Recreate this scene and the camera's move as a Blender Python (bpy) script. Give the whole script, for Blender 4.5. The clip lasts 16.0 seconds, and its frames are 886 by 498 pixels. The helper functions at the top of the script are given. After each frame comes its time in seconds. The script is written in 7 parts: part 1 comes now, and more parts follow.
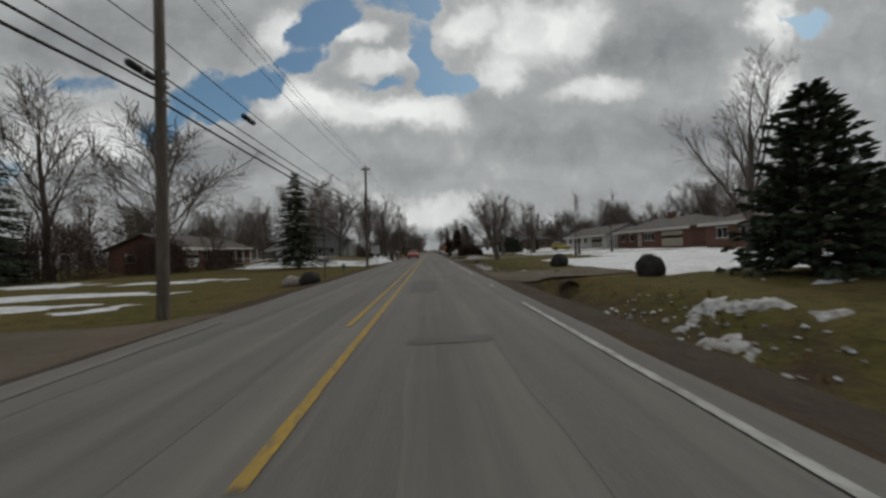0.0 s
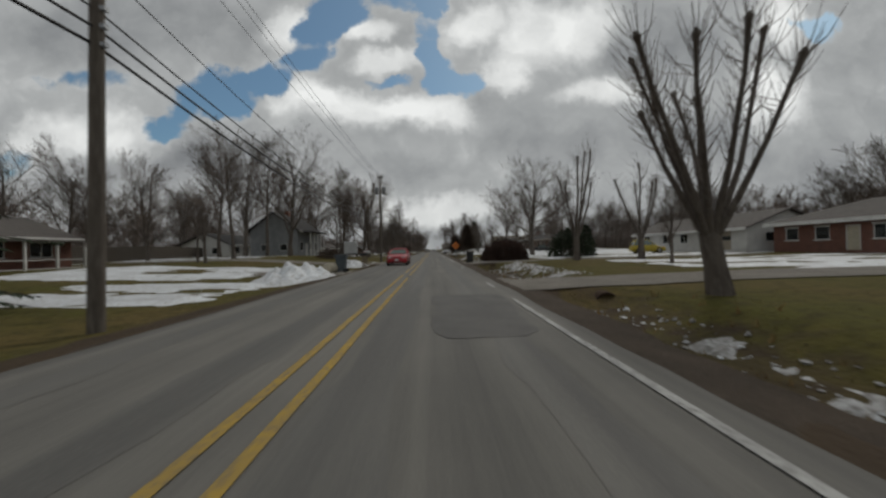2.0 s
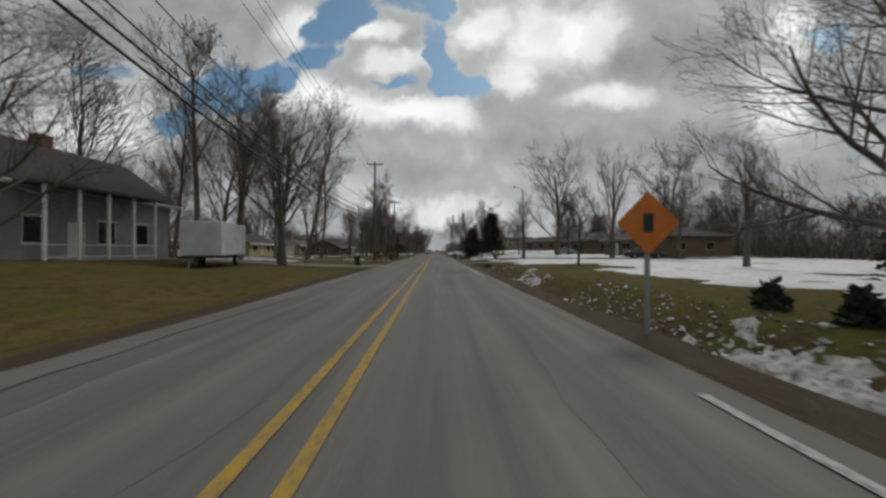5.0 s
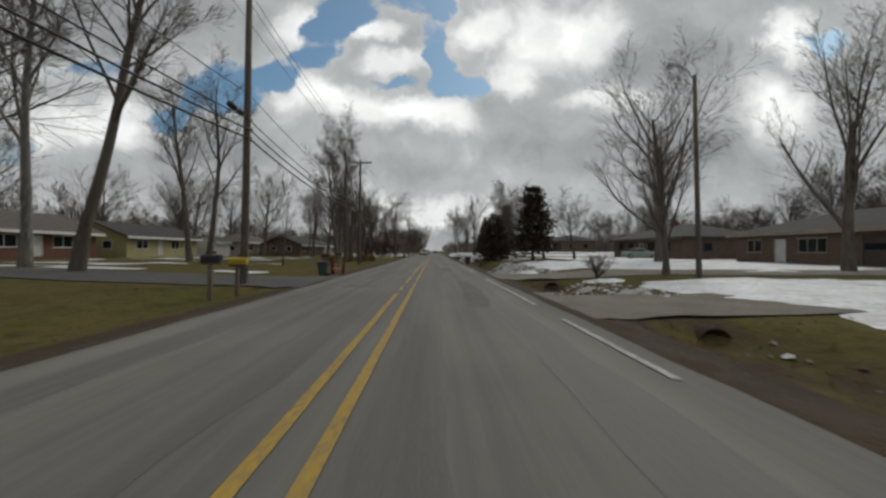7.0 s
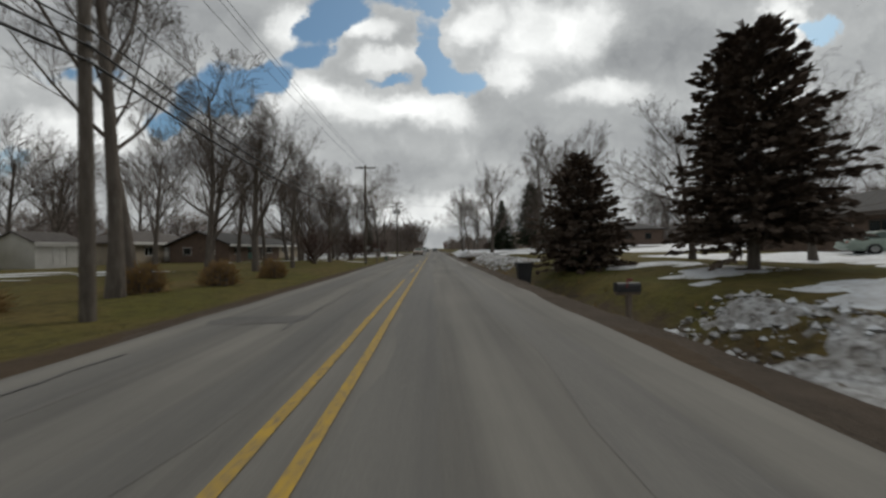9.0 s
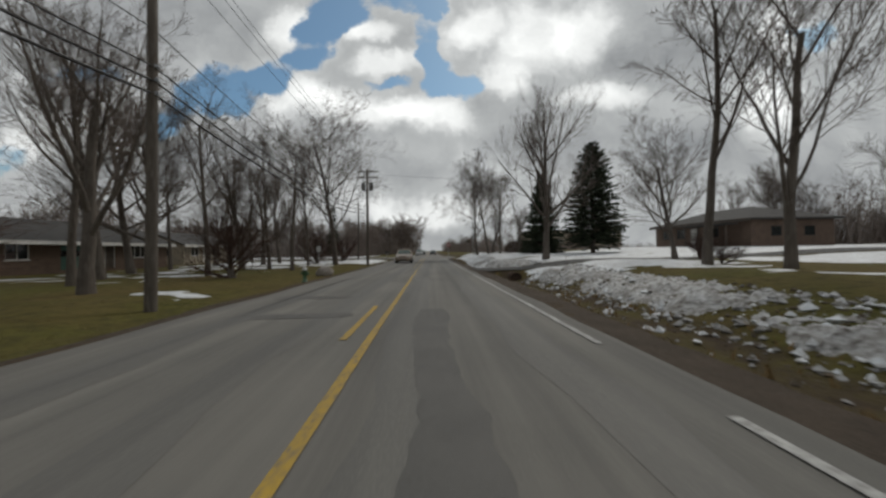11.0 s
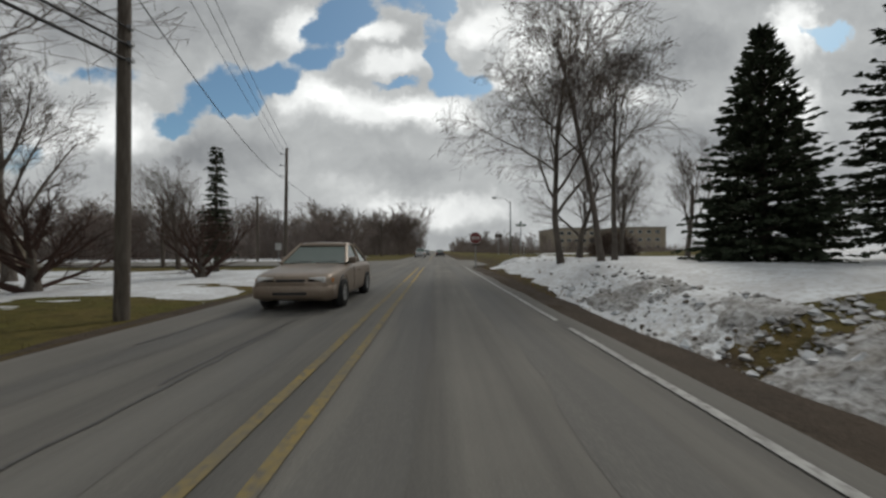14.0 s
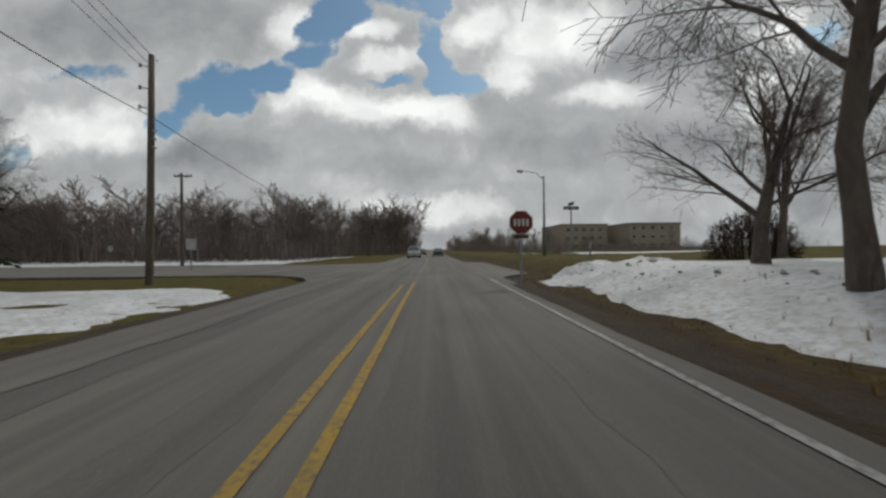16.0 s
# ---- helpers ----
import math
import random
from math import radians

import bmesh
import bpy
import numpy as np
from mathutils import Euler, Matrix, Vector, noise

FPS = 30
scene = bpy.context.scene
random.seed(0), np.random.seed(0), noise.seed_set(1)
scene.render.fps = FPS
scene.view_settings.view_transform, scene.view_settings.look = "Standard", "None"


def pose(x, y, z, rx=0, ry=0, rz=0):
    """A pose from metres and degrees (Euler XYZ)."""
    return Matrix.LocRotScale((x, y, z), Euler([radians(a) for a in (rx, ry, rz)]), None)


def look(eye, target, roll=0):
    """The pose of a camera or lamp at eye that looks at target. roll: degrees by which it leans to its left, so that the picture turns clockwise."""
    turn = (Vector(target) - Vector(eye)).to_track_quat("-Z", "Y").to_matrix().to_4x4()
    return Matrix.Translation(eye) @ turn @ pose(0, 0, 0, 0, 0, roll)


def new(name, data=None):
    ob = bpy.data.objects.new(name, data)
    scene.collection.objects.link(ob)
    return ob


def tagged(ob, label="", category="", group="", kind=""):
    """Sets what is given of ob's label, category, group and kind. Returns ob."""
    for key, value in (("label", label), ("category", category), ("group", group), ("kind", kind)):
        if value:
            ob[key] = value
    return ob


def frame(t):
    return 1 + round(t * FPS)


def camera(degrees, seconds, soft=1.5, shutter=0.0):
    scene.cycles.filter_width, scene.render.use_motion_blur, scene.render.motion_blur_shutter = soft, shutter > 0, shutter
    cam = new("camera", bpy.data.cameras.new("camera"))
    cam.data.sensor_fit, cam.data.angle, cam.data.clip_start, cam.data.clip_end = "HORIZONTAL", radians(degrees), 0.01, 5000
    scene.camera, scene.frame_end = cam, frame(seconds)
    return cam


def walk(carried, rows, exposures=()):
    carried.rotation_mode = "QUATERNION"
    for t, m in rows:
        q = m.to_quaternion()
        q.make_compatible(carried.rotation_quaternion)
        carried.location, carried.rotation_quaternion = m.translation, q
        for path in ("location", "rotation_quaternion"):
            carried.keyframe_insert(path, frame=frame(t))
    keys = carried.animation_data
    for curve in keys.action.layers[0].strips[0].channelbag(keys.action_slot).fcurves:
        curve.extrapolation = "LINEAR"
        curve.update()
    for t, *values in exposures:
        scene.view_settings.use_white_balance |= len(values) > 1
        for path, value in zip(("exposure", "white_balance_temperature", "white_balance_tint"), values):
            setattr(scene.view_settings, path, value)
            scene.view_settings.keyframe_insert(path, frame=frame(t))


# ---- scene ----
cam = camera(104.05, 16.0, soft=2.6, shutter=0.15)
PATH = [
    (0, pose(0.156, 0.000, 1.25, 90.12, 2.63, -2.08)),
    (0.5, pose(0.222, 7.773, 1.25, 90.23, 2.84, -2.29)),
    (1, pose(0.306, 15.332, 1.25, 90.38, 1.57, -1.93)),
    (1.5, pose(0.141, 22.258, 1.25, 90.30, 0.31, -1.91)),
    (2, pose(0.230, 28.692, 1.25, 90.04, 1.54, -1.65)),
    (2.5, pose(0.223, 35.482, 1.25, 90.07, 1.45, -1.77)),
    (3, pose(0.194, 42.580, 1.25, 89.68, 1.22, -1.74)),
    (3.5, pose(0.179, 49.195, 1.25, 90.21, 2.03, -1.66)),
    (4, pose(0.205, 55.239, 1.25, 90.55, 0.17, -1.40)),
    (4.2, pose(0.108, 57.670, 1.25, 90.29, 0.32, -1.14)),
    (6.3, pose(-0.249, 86.001, 1.25, 90.25, -0.47, -1.61)),
    (6.5, pose(-0.226, 88.949, 1.25, 90.65, -0.27, -1.51)),
    (7, pose(-0.268, 96.180, 1.25, 90.33, -0.44, -1.61)),
    (7.5, pose(-0.213, 103.058, 1.25, 90.80, 0.61, -1.49)),
    (8, pose(-0.231, 109.455, 1.25, 90.49, 0.53, -1.68)),
    (8.5, pose(-0.193, 116.014, 1.25, 90.29, 0.70, -1.57)),
    (8.7, pose(-0.173, 118.719, 1.25, 89.90, 1.09, -1.69)),
    (10.8, pose(-0.031, 148.159, 1.25, 90.10, 0.47, -2.13)),
    (11, pose(-0.059, 150.554, 1.25, 90.28, 0.80, -2.10)),
    (11.5, pose(-0.029, 156.484, 1.25, 90.64, 1.38, -2.11)),
    (12, pose(0.020, 162.087, 1.25, 90.32, 0.89, -1.83)),
    (12.5, pose(0.026, 167.354, 1.25, 90.60, 0.37, -1.51)),
    (13, pose(0.115, 172.049, 1.25, 90.27, 1.15, -1.20)),
    (13.5, pose(0.149, 176.162, 1.25, 90.16, 1.23, -1.02)),
    (14, pose(0.023, 180.143, 1.25, 90.28, 0.27, -1.05)),
    (14.5, pose(-0.056, 183.593, 1.25, 90.54, 0.10, -1.07)),
    (15, pose(-0.137, 187.095, 1.25, 89.76, -0.98, -1.05)),
    (15.5, pose(-0.176, 190.145, 1.25, 90.41, -0.70, -1.16)),
    (16, pose(-0.239, 192.829, 1.25, 90.06, 0.54, -1.75)),
]
walk(cam, PATH, [(0, -0.12, 6500, 9), (2.5, -0.07, 6500, 9), (4, 0.03, 6500, 9), (6.5, 0.17, 6500, 9), (12.5, 0.22, 6500, 9), (14.5, 0.24, 6500, 9), (16, 0.1, 6500, 9)])

# ---- light: broken cloud, a veiled sun ahead on the right-hand side ----
SUN_EL, SUN_AZ = radians(46), radians(38)
world = bpy.data.worlds.new("world")
scene.world = world
world.use_nodes = True
wn, wl = world.node_tree.nodes, world.node_tree.links
wn.clear()


def wnode(kind, **values):
    nd = wn.new(kind)
    for k, v in values.items():
        setattr(nd, k, v)
    return nd


def wmath(op, a, b=None, clamp=False):
    nd = wnode("ShaderNodeMath", operation=op, use_clamp=clamp)
    for sock, v in zip(nd.inputs, (a, b)):
        if isinstance(v, (int, float)):
            sock.default_value = v
        elif v is not None:
            wl.new(v, sock)
    return nd.outputs[0]


sky = wnode("ShaderNodeTexSky", sky_type="NISHITA", sun_disc=False, sun_elevation=SUN_EL, sun_rotation=SUN_AZ)
coord = wnode("ShaderNodeTexCoord").outputs["Generated"]
sep = wnode("ShaderNodeSeparateXYZ")
wl.new(coord, sep.inputs[0])
ahead = wmath("MAXIMUM", wmath("ABSOLUTE", sep.outputs[1]), 0.22)
flat = wnode("ShaderNodeCombineXYZ")
wl.new(wmath("DIVIDE", sep.outputs[0], ahead), flat.inputs[0])
wl.new(wmath("DIVIDE", sep.outputs[2], ahead), flat.inputs[1])


def wnoise(scale, detail, rough, offset=(0, 0, 0), stretch=(1, 1, 1)):
    mp = wnode("ShaderNodeMapping")
    mp.inputs["Location"].default_value, mp.inputs["Scale"].default_value = offset, stretch
    wl.new(flat.outputs[0], mp.inputs[0])
    nz = wnode("ShaderNodeTexNoise")
    nz.inputs["Scale"].default_value, nz.inputs["Detail"].default_value, nz.inputs["Roughness"].default_value = scale, detail, rough
    wl.new(mp.outputs[0], nz.inputs["Vector"])
    return nz


warp_noise = wnoise(5.0, 6, 0.6, (3, 1, 0))
warp = wnode("ShaderNodeVectorMath", operation="MULTIPLY_ADD")
wl.new(warp_noise.outputs["Color"], warp.inputs[0])
warp.inputs[1].default_value = (0.26, 0.2, 0)
wl.new(flat.outputs[0], warp.inputs[2])
warped = wnode("ShaderNodeVectorMath", operation="SUBTRACT")
wl.new(warp.outputs[0], warped.inputs[0])
warped.inputs[1].default_value = (0.13, 0.1, 0)


def puff(u, v, ru, rv, amount, edge=0.45):
    """A soft-edged patch of the sky round a heading u = x/y and a slope v = z/y."""
    off = wnode("ShaderNodeVectorMath", operation="SUBTRACT")
    wl.new(warped.outputs[0], off.inputs[0])
    off.inputs[1].default_value = (u, v, 0)
    sc = wnode("ShaderNodeVectorMath", operation="MULTIPLY")
    wl.new(off.outputs[0], sc.inputs[0])
    sc.inputs[1].default_value = (1 / ru, 1 / rv, 0)
    ln = wnode("ShaderNodeVectorMath", operation="LENGTH")
    wl.new(sc.outputs[0], ln.inputs[0])
    mr = wnode("ShaderNodeMapRange", interpolation_type="SMOOTHSTEP")
    wl.new(ln.outputs["Value"], mr.inputs["Value"])
    mr.inputs["From Min"].default_value, mr.inputs["From Max"].default_value = edge, 1.35
    mr.inputs["To Min"].default_value, mr.inputs["To Max"].default_value = amount, 0
    return mr.outputs[0]


def total(items):
    out = items[0]
    for it in items[1:]:
        out = wmath("ADD", out, it)
    return out


# heading and slope of each patch, its half width and height: clear gaps, sunlit cloud tops, shaded bases
GAPS = [(-0.55, 0.49, 0.17, 0.07), (-0.42, 0.54, 0.15, 0.065), (-0.33, 0.63, 0.09, 0.09), (-0.26, 0.70, 0.13, 0.08), (-0.62, 0.43, 0.12, 0.05),
        (0.005, 0.64, 0.06, 0.12), (0.02, 0.55, 0.08, 0.06), (-0.12, 0.48, 0.1, 0.03), (0.085, 0.475, 0.09, 0.05), (-0.04, 0.73, 0.1, 0.04),
        (-1.22, 0.28, 0.12, 0.08), (-0.94, 0.50, 0.16, 0.06), (1.15, 0.65, 0.08, 0.04), (-0.74, 0.36, 0.1, 0.05)]
BRIGHT = [(-0.21, 0.40, 0.2, 0.06), (-0.34, 0.45, 0.11, 0.05), (-0.01, 0.40, 0.13, 0.06), (-0.125, 0.545, 0.1, 0.045), (-0.18, 0.64, 0.09, 0.04), (0.13, 0.65, 0.08, 0.07),
          (0.32, 0.63, 0.13, 0.12), (0.22, 0.48, 0.08, 0.06), (0.48, 0.64, 0.12, 0.1), (1.03, 0.42, 0.12, 0.1), (1.05, 0.66, 0.06, 0.1), (-0.42, 0.66, 0.08, 0.06),
          (-0.01, 0.11, 0.22, 0.05), (-1.0, 0.33, 0.28, 0.07), (0.5, 0.45, 0.14, 0.05)]
DARK = [(0.757, 0.556, 0.22, 0.11), (0.38, 0.29, 0.25, 0.08), (-0.11, 0.235, 0.25, 0.06), (1.16, 0.2, 0.22, 0.12), (-0.86, 0.64, 0.42, 0.12), (0.8, 0.32, 0.22, 0.08), (-0.6, 0.28, 0.2, 0.07)]
body = wnoise(4.2, 9, 0.56, (1.3, 0.4, 0))
billow = wnode("ShaderNodeTexVoronoi", feature="SMOOTH_F1", normalize=True)
billow.inputs["Scale"].default_value, billow.inputs["Detail"].default_value, billow.inputs["Roughness"].default_value, billow.inputs["Smoothness"].default_value = 11.0, 3.0, 0.55, 0.5
wl.new(warped.outputs[0], billow.inputs["Vector"])
lump = wmath("SUBTRACT", 0.3, billow.outputs["Distance"])
dense = total([wmath("ADD", wmath("MULTIPLY", body.outputs["Fac"], 1.5), 0.15), wmath("MULTIPLY", lump, 0.5)] + [puff(*g, -0.7, 0.35) for g in GAPS])
cover = wnode("ShaderNodeMapRange", interpolation_type="SMOOTHSTEP")
wl.new(dense, cover.inputs["Value"])
cover.inputs["From Min"].default_value, cover.inputs["From Max"].default_value = 0.12, 0.46
thin = wnode("ShaderNodeMapRange", interpolation_type="SMOOTHSTEP")
wl.new(dense, thin.inputs["Value"])
thin.inputs["From Min"].default_value, thin.inputs["From Max"].default_value = 0.35, 0.8
thin.inputs["To Min"].default_value, thin.inputs["To Max"].default_value = 0.06, 0.0
light = wnoise(2.4, 5, 0.5, (7.1, 2.2, 0), (1, 1.9, 1))
tone = total([wmath("ADD", wmath("MULTIPLY", light.outputs["Fac"], 0.5), 0.24), wmath("MULTIPLY", lump, 0.45), thin.outputs[0]]
             + [puff(*b, 0.36, 0.3) for b in BRIGHT] + [puff(*d, -0.17, 0.1) for d in DARK])
ramp = wnode("ShaderNodeValToRGB")
wl.new(tone, ramp.inputs[0])
ramp.color_ramp.elements[0].position, ramp.color_ramp.elements[0].color = 0.22, (0.215, 0.225, 0.235, 1)
ramp.color_ramp.elements[1].position, ramp.color_ramp.elements[1].color = 0.95, (0.9, 0.91, 0.9, 1)
mid = ramp.color_ramp.elements.new(0.55)
mid.color = (0.42, 0.432, 0.435, 1)
blue = wnode("ShaderNodeMix", data_type="RGBA", blend_type="MULTIPLY")
blue.inputs[0].default_value = 1
wl.new(sky.outputs[0], blue.inputs[6])
blue.inputs[7].default_value = (0.066, 0.08, 0.078, 1)
mix = wnode("ShaderNodeMix", data_type="RGBA")
wl.new(cover.outputs[0], mix.inputs[0])
wl.new(blue.outputs[2], mix.inputs[6])
wl.new(ramp.outputs[0], mix.inputs[7])
bg = wnode("ShaderNodeBackground")
wl.new(mix.outputs[2], bg.inputs[0])
bg.inputs[1].default_value = 1.0
wout = wnode("ShaderNodeOutputWorld")
wl.new(bg.outputs[0], wout.inputs[0])

sun = new("sun", bpy.data.lights.new("sun", "SUN"))
sun.data.energy, sun.data.angle, sun.data.color = 0.9, radians(14), (1.0, 0.95, 0.87)
sun.matrix_world = look((60 * math.sin(SUN_AZ), 60 * math.cos(SUN_AZ), 60 * math.tan(SUN_EL)), (0, 0, 0))

# ---- materials ----


def material(name, base, second=None, scale=3.0, third=None, fine=40.0, rough=0.8, metal=0.0, bump=0.0, bump_scale=30.0, stretch=(1, 1, 1), vary=0.0, coords="Object", spec=0.4):
    """A two-scale procedural surface: base and second mixed by a broad noise, third by a fine one."""
    mt = bpy.data.materials.new(name)
    mt.use_nodes = True
    nd, ln = mt.node_tree.nodes, mt.node_tree.links
    bsdf = nd["Principled BSDF"]
    bsdf.inputs["Roughness"].default_value, bsdf.inputs["Metallic"].default_value = rough, metal
    bsdf.inputs["Specular IOR Level"].default_value = spec
    tc = nd.new("ShaderNodeTexCoord")
    mp = nd.new("ShaderNodeMapping")
    mp.inputs["Scale"].default_value = stretch
    ln.new(tc.outputs[coords], mp.inputs[0])

    def noisy(sc, detail, lo, hi):
        nz = nd.new("ShaderNodeTexNoise")
        nz.inputs["Scale"].default_value, nz.inputs["Detail"].default_value, nz.inputs["Roughness"].default_value = sc, detail, 0.6
        ln.new(mp.outputs[0], nz.inputs["Vector"])
        mr = nd.new("ShaderNodeMapRange")
        mr.inputs["From Min"].default_value, mr.inputs["From Max"].default_value = lo, hi
        ln.new(nz.outputs["Fac"], mr.inputs["Value"])
        return mr.outputs[0]

    def mixed(a, b, fac):
        mx = nd.new("ShaderNodeMix")
        mx.data_type = "RGBA"
        for sock, v in ((mx.inputs[6], a), (mx.inputs[7], b)):
            if isinstance(v, tuple):
                sock.default_value = (*v, 1)
            else:
                ln.new(v, sock)
        if isinstance(fac, float):
            mx.inputs[0].default_value = fac
        else:
            ln.new(fac, mx.inputs[0])
        return mx.outputs[2]

    colour = base
    if second:
        colour = mixed(colour, second, noisy(scale, 6, 0.38, 0.62))
    if third:
        colour = mixed(colour, third, noisy(fine, 4, 0.45, 0.7))
    if vary:
        info = nd.new("ShaderNodeObjectInfo")
        hsv = nd.new("ShaderNodeHueSaturation")
        mr = nd.new("ShaderNodeMapRange")
        mr.inputs["To Min"].default_value, mr.inputs["To Max"].default_value = 1 - vary, 1 + vary
        ln.new(info.outputs["Random"], mr.inputs["Value"])
        ln.new(mr.outputs[0], hsv.inputs["Value"])
        if isinstance(colour, tuple):
            hsv.inputs["Color"].default_value = (*colour, 1)
        else:
            ln.new(colour, hsv.inputs["Color"])
        colour = hsv.outputs[0]
    if isinstance(colour, tuple):
        bsdf.inputs["Base Color"].default_value = (*colour, 1)
    else:
        ln.new(colour, bsdf.inputs["Base Color"])
    if bump:
        nz = nd.new("ShaderNodeTexNoise")
        nz.inputs["Scale"].default_value, nz.inputs["Detail"].default_value = bump_scale, 6
        ln.new(mp.outputs[0], nz.inputs["Vector"])
        bp = nd.new("ShaderNodeBump")
        bp.inputs["Strength"].default_value, bp.inputs["Distance"].default_value = bump, 0.05
        ln.new(nz.outputs["Fac"], bp.inputs["Height"])
        ln.new(bp.outputs[0], bsdf.inputs["Normal"])
    return mt


def glass_material(name, tint=(0.02, 0.025, 0.025)):
    mt = bpy.data.materials.new(name)
    mt.use_nodes = True
    b = mt.node_tree.nodes["Principled BSDF"]
    b.inputs["Base Color"].default_value = (*tint, 1)
    b.inputs["Roughness"].default_value = 0.04
    b.inputs["Specular IOR Level"].default_value = 0.8
    return mt


